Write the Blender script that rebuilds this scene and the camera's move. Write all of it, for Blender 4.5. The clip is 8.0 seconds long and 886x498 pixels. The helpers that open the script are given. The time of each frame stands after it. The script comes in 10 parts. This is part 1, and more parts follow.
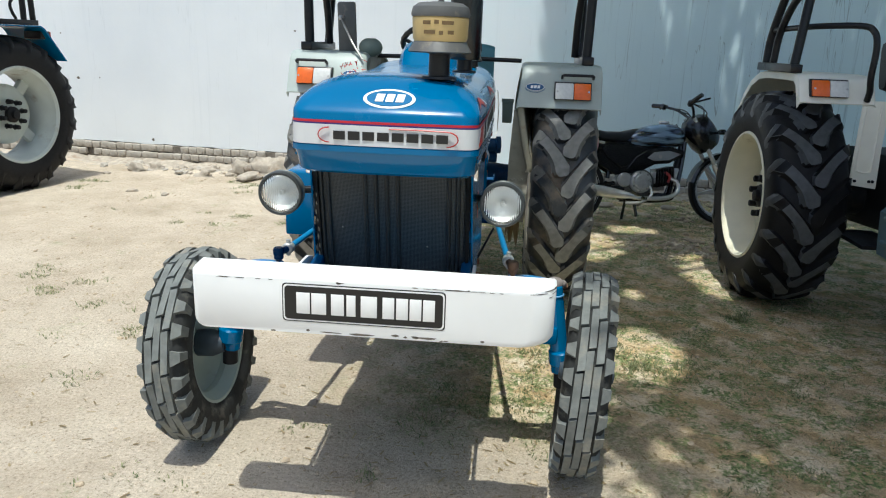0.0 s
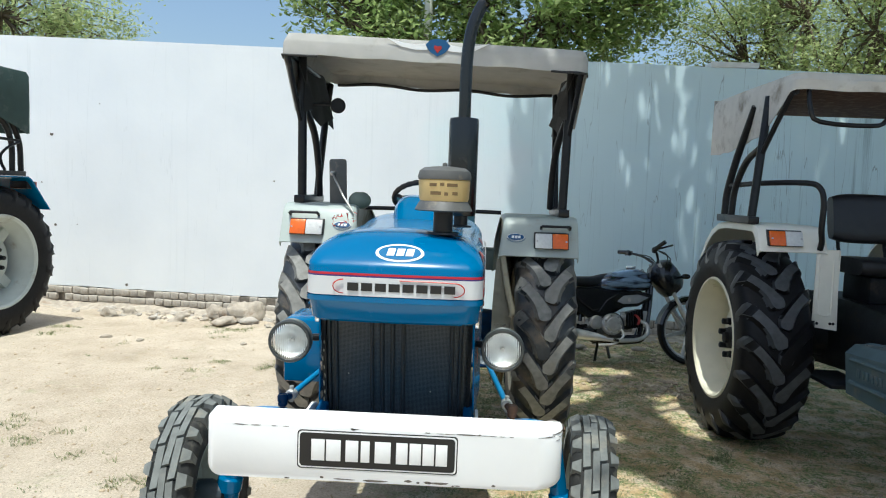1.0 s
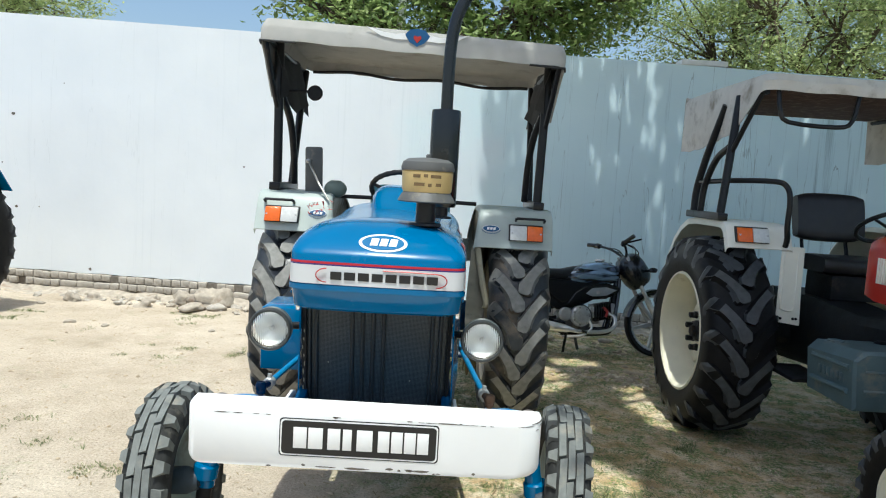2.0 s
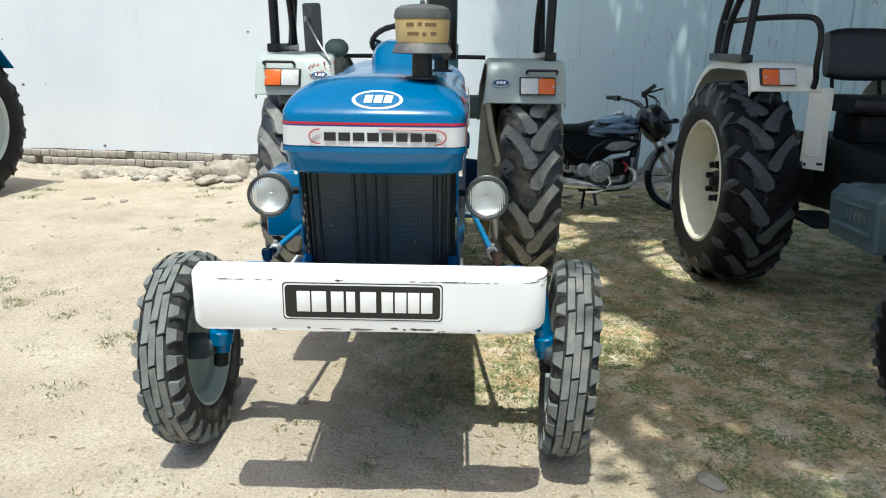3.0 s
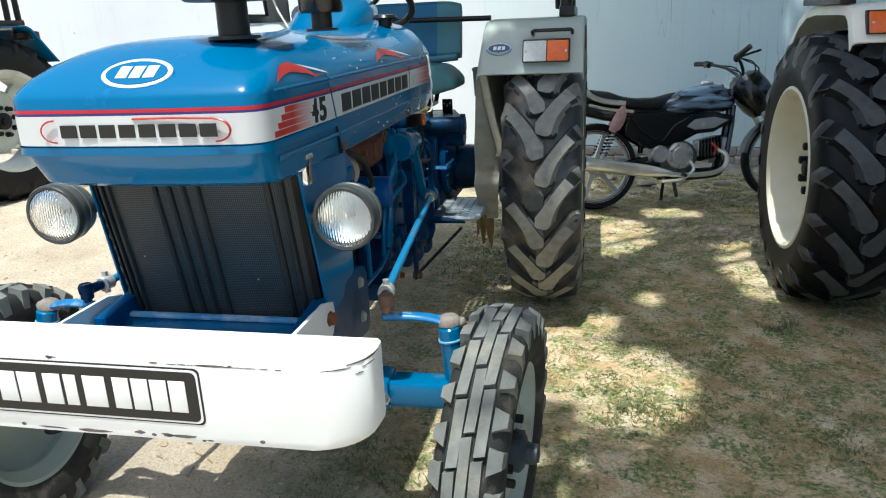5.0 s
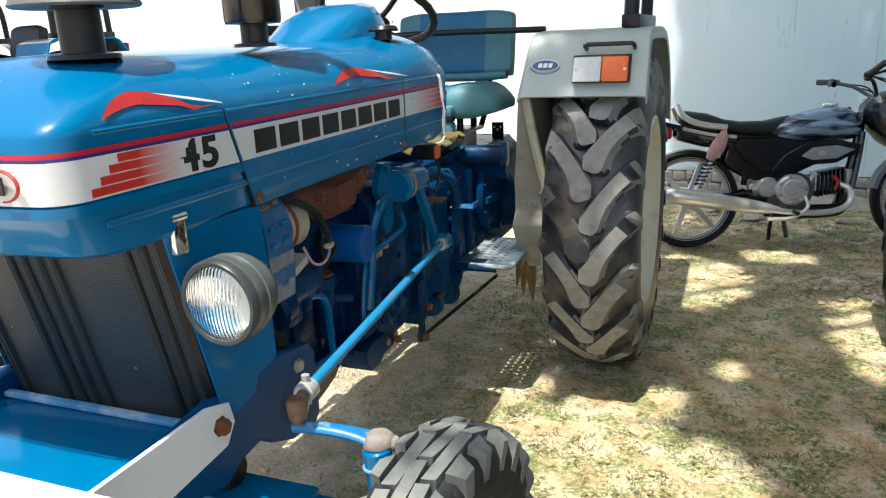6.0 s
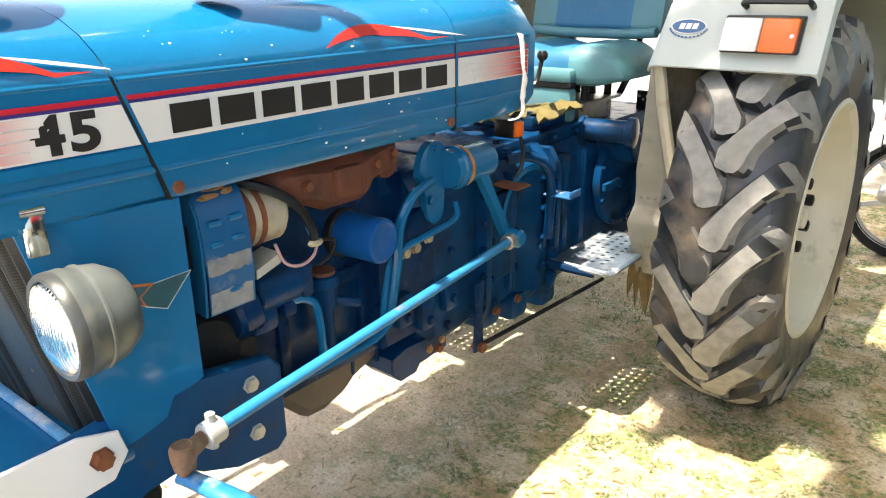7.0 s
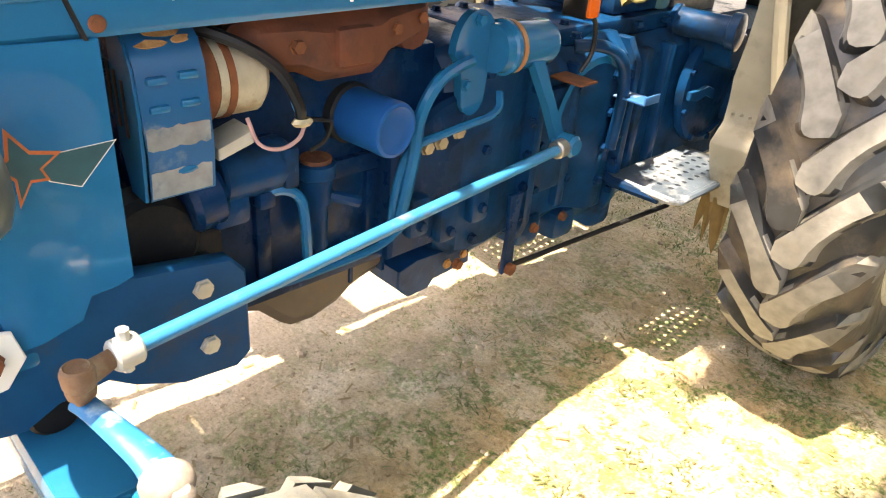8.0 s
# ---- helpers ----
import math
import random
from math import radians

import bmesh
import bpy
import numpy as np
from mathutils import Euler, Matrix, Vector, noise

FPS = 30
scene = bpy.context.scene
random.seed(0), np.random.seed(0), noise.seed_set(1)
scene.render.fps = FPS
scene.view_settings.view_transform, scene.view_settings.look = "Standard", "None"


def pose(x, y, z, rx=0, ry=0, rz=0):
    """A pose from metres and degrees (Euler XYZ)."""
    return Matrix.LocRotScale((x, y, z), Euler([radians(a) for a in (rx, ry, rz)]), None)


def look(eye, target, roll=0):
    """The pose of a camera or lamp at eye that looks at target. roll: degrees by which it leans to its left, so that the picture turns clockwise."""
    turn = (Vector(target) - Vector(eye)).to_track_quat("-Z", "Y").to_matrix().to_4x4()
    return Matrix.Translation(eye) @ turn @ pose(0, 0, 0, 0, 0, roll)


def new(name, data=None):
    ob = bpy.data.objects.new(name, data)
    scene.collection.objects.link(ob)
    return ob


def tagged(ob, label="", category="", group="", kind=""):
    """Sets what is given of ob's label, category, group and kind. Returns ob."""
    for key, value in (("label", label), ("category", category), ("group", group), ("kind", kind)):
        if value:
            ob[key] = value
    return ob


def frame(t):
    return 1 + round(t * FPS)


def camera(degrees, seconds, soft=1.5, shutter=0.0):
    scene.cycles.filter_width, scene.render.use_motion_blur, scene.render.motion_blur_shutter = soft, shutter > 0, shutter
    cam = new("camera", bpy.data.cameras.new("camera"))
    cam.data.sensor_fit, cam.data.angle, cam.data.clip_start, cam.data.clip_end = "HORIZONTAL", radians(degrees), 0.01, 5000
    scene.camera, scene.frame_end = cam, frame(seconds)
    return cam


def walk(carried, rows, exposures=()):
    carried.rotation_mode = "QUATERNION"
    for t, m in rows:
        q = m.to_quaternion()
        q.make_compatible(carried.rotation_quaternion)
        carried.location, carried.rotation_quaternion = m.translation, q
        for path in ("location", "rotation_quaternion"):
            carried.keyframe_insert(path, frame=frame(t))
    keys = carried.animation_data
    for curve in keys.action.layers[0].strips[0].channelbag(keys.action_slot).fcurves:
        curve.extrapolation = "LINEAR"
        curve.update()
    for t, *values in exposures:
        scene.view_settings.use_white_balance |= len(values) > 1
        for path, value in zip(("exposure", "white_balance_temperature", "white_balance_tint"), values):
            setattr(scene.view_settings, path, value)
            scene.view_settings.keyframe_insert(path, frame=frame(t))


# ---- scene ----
cam = camera(62.5, 8.0, 1.1)
PATH = [
    (0, (0.415, -2.063, 1.582), (0.25, -0.144, 1.041), 2.0),
    (0.5, (0.375, -2.161, 1.619), (0.178, -0.198, 1.292), 1.4),
    (1, (0.27, -2.219, 1.626), (0.192, -0.227, 1.468), 2.1),
    (1.2, (0.257, -2.229, 1.622), (0.236, -0.233, 1.499), 2.4),
    (2.3, (0.203, -2.242, 1.633), (0.224, -0.26, 1.367), 3.4),
    (2.5, (0.215, -2.231, 1.623), (0.232, -0.261, 1.277), 3.1),
    (3, (0.29, -2.156, 1.597), (0.255, -0.233, 1.048), 0.7),
    (3.5, (0.454, -2.077, 1.567), (0.344, -0.216, 0.843), -3.1),
    (4, (0.566, -1.793, 1.503), (0.572, 0.035, 0.692), 0.8),
    (4.5, (0.706, -1.481, 1.498), (0.735, 0.322, 0.631), 0.6),
    (5, (0.993, -1.151, 1.483), (0.59, 0.716, 0.891), -2.5),
    (5.2, (1.078, -1.06, 1.485), (0.509, 0.767, 0.902), -5.4),
    (6.3, (1.33, -0.287, 1.472), (0.5, 1.453, 0.938), 0.0),
    (6.5, (1.405, -0.152, 1.483), (0.385, 1.481, 0.941), -1.0),
    (7, (1.408, 0.092, 1.491), (0.226, 1.553, 0.804), -0.7),
    (7.5, (1.303, 0.263, 1.46), (0.184, 1.712, 0.654), 4.1),
    (8, (1.256, 0.399, 1.402), (0.047, 1.658, 0.425), 5.0),
]
walk(cam, [(t, look(eye, target, roll)) for t, eye, target, roll in PATH], [(0.0, 0.06, 6050, 3), (1.0, 0.19, 6050, 2), (3.0, 0.22, 6100, 3), (4.5, 0.37, 6250, 4), (5.2, 0.53, 6100, 2), (6.3, 1.22, 6800, 8), (7.0, 2.0, 7500, 11), (8.0, 2.44, 8700, 16)])

# ---- world, sun and exposure ----
SUN_FROM = Vector((-0.05, -0.27, 1.0)).normalized()
world = bpy.data.worlds.new("sky")
scene.world = world
world.use_nodes = True
_n = world.node_tree.nodes
_sky = _n.new("ShaderNodeTexSky")
_sky.sky_type, _sky.sun_disc = "NISHITA", False
_sky.sun_elevation, _sky.sun_rotation = math.asin(SUN_FROM.z), math.atan2(SUN_FROM.x, SUN_FROM.y)
_sky.air_density, _sky.dust_density, _sky.ozone_density = 1.0, 3.0, 1.0
world.node_tree.links.new(_sky.outputs[0], _n["Background"].inputs[0])
_n["Background"].inputs[1].default_value = 0.15
sun = new("sun", bpy.data.lights.new("sun", "SUN"))
sun.data.energy, sun.data.angle, sun.data.color = 3.94, radians(0.53), (1.0, 0.955, 0.88)
sun.matrix_world = Matrix.Translation((0, -6, 12)) @ SUN_FROM.to_track_quat("Z", "Y").to_matrix().to_4x4()


# ---- mesh builder ----
class Geo:
    """Collects vertices and faces; every shape is added through the matrix m."""

    def __init__(self):
        self.v, self.f, self.m = [], [], Matrix()

    def add(self, verts, faces):
        k = len(self.v)
        self.v += [tuple(self.m @ Vector(p)) for p in verts]
        self.f += [tuple(i + k for i in f) for f in faces]
        return self

    def weld(self):
        """Joins vertices that share a place."""
        seen, remap, out = {}, [], []
        for p in self.v:
            k = tuple(round(c, 5) for c in p)
            if k not in seen:
                seen[k] = len(out)
                out.append(p)
            remap.append(seen[k])
        self.v, self.f = out, [tuple(remap[i] for i in f) for f in self.f]
        return self

    def box(self, lo, hi, b=0.0):
        """A box between two corners, its edges cut by b."""
        lo, hi = Vector(lo), Vector(hi)
        if b <= 0:
            vs = [(x, y, z) for x in (lo.x, hi.x) for y in (lo.y, hi.y) for z in (lo.z, hi.z)]
            return self.add(vs, [(0, 1, 3, 2), (4, 6, 7, 5), (0, 4, 5, 1), (2, 3, 7, 6), (0, 2, 6, 4), (1, 5, 7, 3)])
        b = min(b, *(0.49 * (h - l) for l, h in zip(lo, hi)))
        bm = bmesh.new()
        bmesh.ops.create_cube(bm, size=1.0)
        for p in bm.verts:
            p.co = Vector([(lo[i] + hi[i]) / 2 + p.co[i] * (hi[i] - lo[i]) for i in range(3)])
        bmesh.ops.bevel(bm, geom=bm.edges[:], offset=b, segments=2, profile=0.5, affect="EDGES")
        bm.verts.ensure_lookup_table()
        self.add([p.co[:] for p in bm.verts], [[p.index for p in f.verts] for f in bm.faces])
        bm.free()
        return self

    def ring(self, rings, caps=True, closed=True):
        """Skins a row of rings that have the same number of points."""
        n, k = len(rings[0]), len(rings)
        fs = []
        for i in range(k - 1):
            for j in range(n if closed else n - 1):
                a, c = i * n + j, i * n + (j + 1) % n
                fs.append((a, c, c + n, a + n))
        if caps:
            fs += [tuple(range(n - 1, -1, -1)), tuple(range((k - 1) * n, k * n))]
        return self.add([p for r in rings for p in r], fs)

    def lathe(self, prof, base, axis, n=24, caps=True):
        """Turns a profile of (radius, height) round an axis."""
        q = Vector(axis).normalized().to_track_quat("Z", "Y").to_matrix()
        base = Vector(base)
        rings = []
        for r, h in prof:
            rings.append([base + q @ Vector((r * math.cos(2 * math.pi * i / n), r * math.sin(2 * math.pi * i / n), h)) for i in range(n)])
        return self.ring(rings, caps)

    def cyl(self, p0, p1, r0, r1=None, n=16, b=0.0):
        p0, p1 = Vector(p0), Vector(p1)
        r1 = r0 if r1 is None else r1
        d = (p1 - p0).length
        prof = [(r0, 0), (r1, d)] if b <= 0 else [(r0 - b, 0), (r0, b), (r1, d - b), (r1 - b, d)]
        return self.lathe(prof, p0, p1 - p0, n)

    def ball(self, c, r, n=14, s=(1, 1, 1)):
        c = Vector(c)
        rings = []
        for i in range(1, n // 2):
            a = math.pi * i / (n // 2)
            rings.append([(c.x + s[0] * r * math.sin(a) * math.cos(2 * math.pi * j / n), c.y + s[1] * r * math.sin(a) * math.sin(2 * math.pi * j / n), c.z - s[2] * r * math.cos(a)) for j in range(n)])
        return self.ring(rings)

    def tube(self, pts, r, n=8, smooth=0, flat=1.0):
        """A round bar along points; smooth: steps between two points of a curve through them."""
        pts = [Vector(p) for p in pts]
        if smooth:
            pts = curve_through(pts, smooth)
        rs = r if isinstance(r, (list, tuple)) else [r] * len(pts)
        if len(rs) != len(pts):
            rs = [r[0] + (r[-1] - r[0]) * i / (len(pts) - 1) for i in range(len(pts))]
        t0 = (pts[1] - pts[0]).normalized()
        u = t0.orthogonal().normalized()
        rings = []
        for i, p in enumerate(pts):
            t = (pts[min(i + 1, len(pts) - 1)] - pts[max(i - 1, 0)]).normalized()
            u = (u - t * u.dot(t)).normalized()
            w = t.cross(u)
            rings.append([p + rs[i] * (u * math.cos(2 * math.pi * j / n) + w * flat * math.sin(2 * math.pi * j / n)) for j in range(n)])
        return self.ring(rings)

    def prism(self, poly, o, u, w, d, b=0.0):
        """A flat outline in the plane (u, w) at o, made d thick."""
        o, u, w, d = Vector(o), Vector(u), Vector(w), Vector(d)
        a = [o + u * x + w * y for x, y in poly]
        if b > 0:
            cx, cy = sum(p[0] for p in poly) / len(poly), sum(p[1] for p in poly) / len(poly)
            k = d.length
            ins = [o + u * (x + (cx - x) * b / max(0.01, math.hypot(cx - x, cy - y))) + w * (y + (cy - y) * b / max(0.01, math.hypot(cx - x, cy - y))) for x, y in poly]
            return self.ring([ins, [p + d * (b / k) for p in a], [p + d * (1 - b / k) for p in a], [p + d for p in ins]])
        return self.ring([a, [p + d for p in a]])


def curve_through(pts, steps):
    """A smooth row of points through the given ones."""
    pts = [Vector(p) for p in pts]
    ext = [pts[0] * 2 - pts[1]] + pts + [pts[-1] * 2 - pts[-2]]
    out = []
    for i in range(1, len(ext) - 2):
        a, b, c, d = ext[i - 1:i + 3]
        for k in range(steps):
            t = k / steps
            out.append(0.5 * (2 * b + (c - a) * t + (2 * a - 5 * b + 4 * c - d) * t * t + (3 * b - a - 3 * c + d) * t ** 3))
    out.append(pts[-1])
    return out


def oval(rx, rz, n=32, cx=0.0, cz=0.0):
    return [(cx + rx * math.cos(2 * math.pi * i / n), cz + rz * math.sin(2 * math.pi * i / n)) for i in range(n)]


def mesh_of(name, geo, material, sharp=38.0, fix=True):
    me = bpy.data.meshes.new(name)
    me.from_pydata(geo.v, [], geo.f)
    if fix:
        bm = bmesh.new()
        bm.from_mesh(me)
        bmesh.ops.recalc_face_normals(bm, faces=bm.faces[:])
        bm.to_mesh(me)
        bm.free()
    me.polygons.foreach_set("use_smooth", [True] * len(me.polygons))
    me.set_sharp_from_angle(angle=radians(sharp))
    me.materials.append(material)
    return me


def thing(name, place, label, category, group="", kind=""):
    """The Empty at a thing's base; its parts are built in world places."""
    ob = new(name)
    ob.empty_display_size = 0.1
    ob.matrix_world = place if isinstance(place, Matrix) else Matrix.Translation(place)
    return tagged(ob, label, category, group, kind)


def part(name, geo, material, parent, label="", sharp=38.0, fix=True):
    """One mesh under a thing or part. Its places are those of the thing's own frame."""
    ob = new(name, mesh_of(name, geo, material, sharp, fix))
    ob.parent = parent
    return tagged(ob, label)


def solid(name, geo, material, label, category, group="", kind="", sharp=38.0, fix=True):
    return tagged(new(name, mesh_of(name, geo, material, sharp, fix)), label, category, group, kind)

# ---- materials ----
def surface(name, base, rough=0.5, metal=0.0, var=0.15, scale=18.0, bump=0.1, bump_scale=140.0, dirt=None, dirt_amount=0.35, dirt_scale=5.0, coat=0.0, streak=None):
    """A node material: base colour with fine grain, patches of dirt at a larger scale, and a fine relief."""
    m = bpy.data.materials.new(name)
    m.use_nodes = True
    nt = m.node_tree
    n, l = nt.nodes, nt.links
    p = n["Principled BSDF"]
    co = n.new("ShaderNodeTexCoord")
    mp = n.new("ShaderNodeMapping")
    l.new(co.outputs["Object"], mp.inputs[0])
    if streak:
        mp.inputs["Scale"].default_value = streak
    fine = n.new("ShaderNodeTexNoise")
    fine.inputs["Scale"].default_value, fine.inputs["Detail"].default_value = scale, 5.0
    l.new(mp.outputs[0], fine.inputs["Vector"])
    ramp = n.new("ShaderNodeMapRange")
    ramp.inputs["From Min"].default_value, ramp.inputs["From Max"].default_value = 0.25, 0.75
    ramp.inputs["To Min"].default_value, ramp.inputs["To Max"].default_value = 1.0 - var, 1.0 + var
    l.new(fine.outputs["Fac"], ramp.inputs["Value"])
    tone = n.new("ShaderNodeVectorMath")
    tone.operation = "SCALE"
    tone.inputs[0].default_value = base
    l.new(ramp.outputs[0], tone.inputs["Scale"])
    colour, rough_out = tone.outputs[0], None
    if dirt:
        big = n.new("ShaderNodeTexNoise")
        big.inputs["Scale"].default_value, big.inputs["Detail"].default_value, big.inputs["Roughness"].default_value = dirt_scale, 8.0, 0.65
        l.new(mp.outputs[0], big.inputs["Vector"])
        mask = n.new("ShaderNodeMapRange")
        mask.inputs["From Min"].default_value, mask.inputs["From Max"].default_value = 0.70 - 0.35 * dirt_amount, 0.86 - 0.30 * dirt_amount
        l.new(big.outputs["Fac"], mask.inputs["Value"])
        mix = n.new("ShaderNodeMix")
        mix.data_type = "RGBA"
        mix.inputs["B"].default_value = (*dirt, 1)
        l.new(mask.outputs[0], mix.inputs["Factor"])
        l.new(colour, mix.inputs["A"])
        colour = mix.outputs["Result"]
        rr = n.new("ShaderNodeMapRange")
        rr.inputs["To Min"].default_value, rr.inputs["To Max"].default_value = rough, max(rough, 0.8)
        l.new(mask.outputs[0], rr.inputs["Value"])
        rough_out = rr.outputs[0]
    l.new(colour, p.inputs["Base Color"])
    p.inputs["Roughness"].default_value, p.inputs["Metallic"].default_value = rough, metal
    if rough_out:
        l.new(rough_out, p.inputs["Roughness"])
    p.inputs["Coat Weight"].default_value, p.inputs["Coat Roughness"].default_value = coat, 0.08
    if bump > 0:
        bn = n.new("ShaderNodeTexNoise")
        bn.inputs["Scale"].default_value, bn.inputs["Detail"].default_value = bump_scale, 4.0
        l.new(co.outputs["Object"], bn.inputs["Vector"])
        bp = n.new("ShaderNodeBump")
        bp.inputs["Strength"].default_value, bp.inputs["Distance"].default_value = bump, 0.004
        l.new(bn.outputs["Fac"], bp.inputs["Height"])
        l.new(bp.outputs[0], p.inputs["Normal"])
    return m


DUST = (0.36, 0.30, 0.22)
M_BLUE = surface("blue_paint", (0.0002, 0.122, 0.288), 0.22, 0.0, 0.06, 6, 0.010, 60, (0.004, 0.125, 0.31), 0.12, 9, coat=0.35)
M_BLUE.node_tree.nodes["Principled BSDF"].inputs["Coat Roughness"].default_value = 0.035
M_BLUE.node_tree.nodes["Principled BSDF"].inputs["Specular IOR Level"].default_value = 0.2
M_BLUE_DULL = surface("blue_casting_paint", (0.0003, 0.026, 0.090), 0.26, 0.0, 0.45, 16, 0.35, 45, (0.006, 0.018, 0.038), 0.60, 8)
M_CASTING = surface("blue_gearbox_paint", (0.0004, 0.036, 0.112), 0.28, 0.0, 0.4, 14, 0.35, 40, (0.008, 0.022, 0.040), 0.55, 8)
M_BLUE_ROD = surface("blue_rod_paint", (0.014, 0.20, 0.42), 0.35, 0.0, 0.12, 20, 0.1, 90, (0.22, 0.12, 0.07), 0.3, 14)
M_WHITE = surface("white_paint", (0.80, 0.80, 0.78), 0.45, 0.0, 0.04, 5, 0.05, 50, (0.42, 0.36, 0.28), 0.16, 7)
M_CREAM = surface("cream_paint", (0.40, 0.45, 0.42), 0.42, 0.0, 0.06, 7, 0.04, 60, (0.36, 0.31, 0.24), 0.3, 6)
M_RIM = surface("cream_rim_paint", (0.70, 0.66, 0.52), 0.4, 0.0, 0.07, 8, 0.05, 60, (0.34, 0.29, 0.21), 0.3, 5)
M_RIM_GREY = surface("grey_rim_paint", (0.52, 0.57, 0.545), 0.4, 0.0, 0.08, 8, 0.05, 60, (0.30, 0.26, 0.20), 0.3, 5)
M_RIM_FRONT = surface("dull_rim_paint", (0.36, 0.42, 0.385), 0.45, 0.0, 0.1, 8, 0.05, 60, (0.24, 0.22, 0.17), 0.35, 5)
M_RUBBER = surface("tyre_rubber", (0.008, 0.008, 0.009), 0.48, 0.0, 0.3, 30, 0.15, 120, (0.035, 0.033, 0.03), 0.2, 6)
M_RUBBER_DUSTY = surface("dusty_tyre_rubber", (0.032, 0.033, 0.032), 0.75, 0.0, 0.3, 26, 0.3, 150, (0.15, 0.14, 0.115), 0.45, 9)
M_TREAD_DUSTY = surface("dusty_tread_rubber", (0.16, 0.17, 0.16), 0.85, 0.0, 0.25, 26, 0.35, 150, (0.27, 0.25, 0.20), 0.5, 9)
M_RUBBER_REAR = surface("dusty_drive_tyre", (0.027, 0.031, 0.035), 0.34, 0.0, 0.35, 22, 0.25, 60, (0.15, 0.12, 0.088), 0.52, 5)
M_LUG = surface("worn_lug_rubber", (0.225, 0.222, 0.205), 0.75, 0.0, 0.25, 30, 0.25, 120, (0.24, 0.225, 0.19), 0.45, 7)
M_BLACK = surface("black_paint", (0.014, 0.014, 0.015), 0.3, 0.0, 0.2, 12, 0.05, 80, (0.07, 0.06, 0.05), 0.3, 8)
M_BLACK_MATT = surface("black_grille", (0.020, 0.020, 0.021), 0.6, 0.0, 0.2, 40, 0.1, 200, (0.06, 0.055, 0.05), 0.3, 8)
M_RUST = surface("rust", (0.17, 0.055, 0.022), 0.85, 0.0, 0.4, 26, 0.6, 90, (0.07, 0.03, 0.018), 0.5, 12)
M_STEEL = surface("worn_steel", (0.42, 0.41, 0.39), 0.35, 0.9, 0.2, 30, 0.1, 120, (0.20, 0.14, 0.09), 0.35, 14)
M_CHROME = surface("chrome", (0.75, 0.75, 0.74), 0.12, 1.0, 0.05, 20, 0.0)
M_REFLECTOR = surface("satin_reflector", (0.82, 0.83, 0.82), 0.45, 0.65, 0.05, 20, 0.0)
M_GALV = surface("pale_aluminium", (0.55, 0.55, 0.52), 0.45, 0.5, 0.15, 20, 0.15, 90, (0.25, 0.22, 0.17), 0.4, 10)
M_DARK = surface("dark_grease", (0.012, 0.013, 0.015), 0.55, 0.0, 0.4, 14, 0.3, 60, (0.05, 0.04, 0.03), 0.4, 8)
M_CANVAS = surface("grey_canvas", (0.44, 0.43, 0.40), 0.9, 0.0, 0.08, 9, 0.35, 300, (0.30, 0.28, 0.24), 0.4, 4)
M_CANVAS_GREEN = surface("dark_green_canvas", (0.03, 0.06, 0.055), 0.75, 0.0, 0.15, 9, 0.3, 300, (0.10, 0.12, 0.11), 0.4, 5)
M_SILVER = surface("silver_decal", (0.62, 0.63, 0.63), 0.4, 0.0, 0.04, 10, 0.0)
M_RED = surface("red_decal", (0.40, 0.022, 0.016), 0.35, 0.0, 0.1, 30, 0.0)
M_MAGENTA = surface("crimson_decal", (0.46, 0.012, 0.030), 0.35, 0.0, 0.05, 30, 0.0)
M_PURPLE = surface("purple_decal", (0.035, 0.018, 0.16), 0.35, 0.0, 0.05, 30, 0.0)
M_INK = surface("black_decal", (0.012, 0.012, 0.012), 0.4, 0.0, 0.1, 30, 0.0)
M_PLATE_WHITE = surface("white_decal", (0.82, 0.82, 0.80), 0.4, 0.0, 0.04, 30, 0.0)
M_ORANGE = surface("orange_lens", (0.75, 0.13, 0.01), 0.18, 0.0, 0.1, 60, 0.3, 300)
M_CLEAR = surface("clear_lens", (0.62, 0.62, 0.60), 0.15, 0.0, 0.1, 60, 0.4, 300)
M_TAN = surface("yellow_filter_bowl", (0.62, 0.45, 0.19), 0.4, 0.0, 0.08, 15, 0.05, 80, (0.34, 0.24, 0.12), 0.3, 12)
M_GREYCAP = surface("grey_filter_cap", (0.10, 0.10, 0.095), 0.5, 0.0, 0.15, 15, 0.1, 80, DUST, 0.3, 8)
M_SEAT_BLUE = surface("blue_seat_vinyl", (0.008, 0.125, 0.245), 0.5, 0.0, 0.1, 12, 0.3, 220, (0.10, 0.14, 0.17), 0.3, 6)
M_SEAT_TEAL = surface("teal_seat_vinyl", (0.07, 0.205, 0.24), 0.5, 0.0, 0.1, 12, 0.3, 220, (0.14, 0.17, 0.17), 0.3, 6)
M_FILTER = surface("bright_blue_filter", (0.001, 0.080, 0.29), 0.35, 0.0, 0.08, 12, 0.03, 80)
M_RED_PAINT = surface("red_paint", (0.50, 0.022, 0.012), 0.25, 0.0, 0.08, 8, 0.02, 60, DUST, 0.15, 7, coat=0.4)
M_TOOLBOX = surface("grey_blue_plastic", (0.07, 0.115, 0.13), 0.5, 0.0, 0.15, 10, 0.12, 90, (0.20, 0.20, 0.17), 0.42, 7)
M_BIKE_SEAT = surface("black_vinyl", (0.022, 0.024, 0.026), 0.5, 0.0, 0.2, 20, 0.2, 220, (0.08, 0.075, 0.065), 0.3, 7)
M_RAG = surface("yellow_rag", (0.115, 0.095, 0.032), 0.95, 0.0, 0.25, 25, 0.6, 160, (0.14, 0.10, 0.03), 0.5, 14)
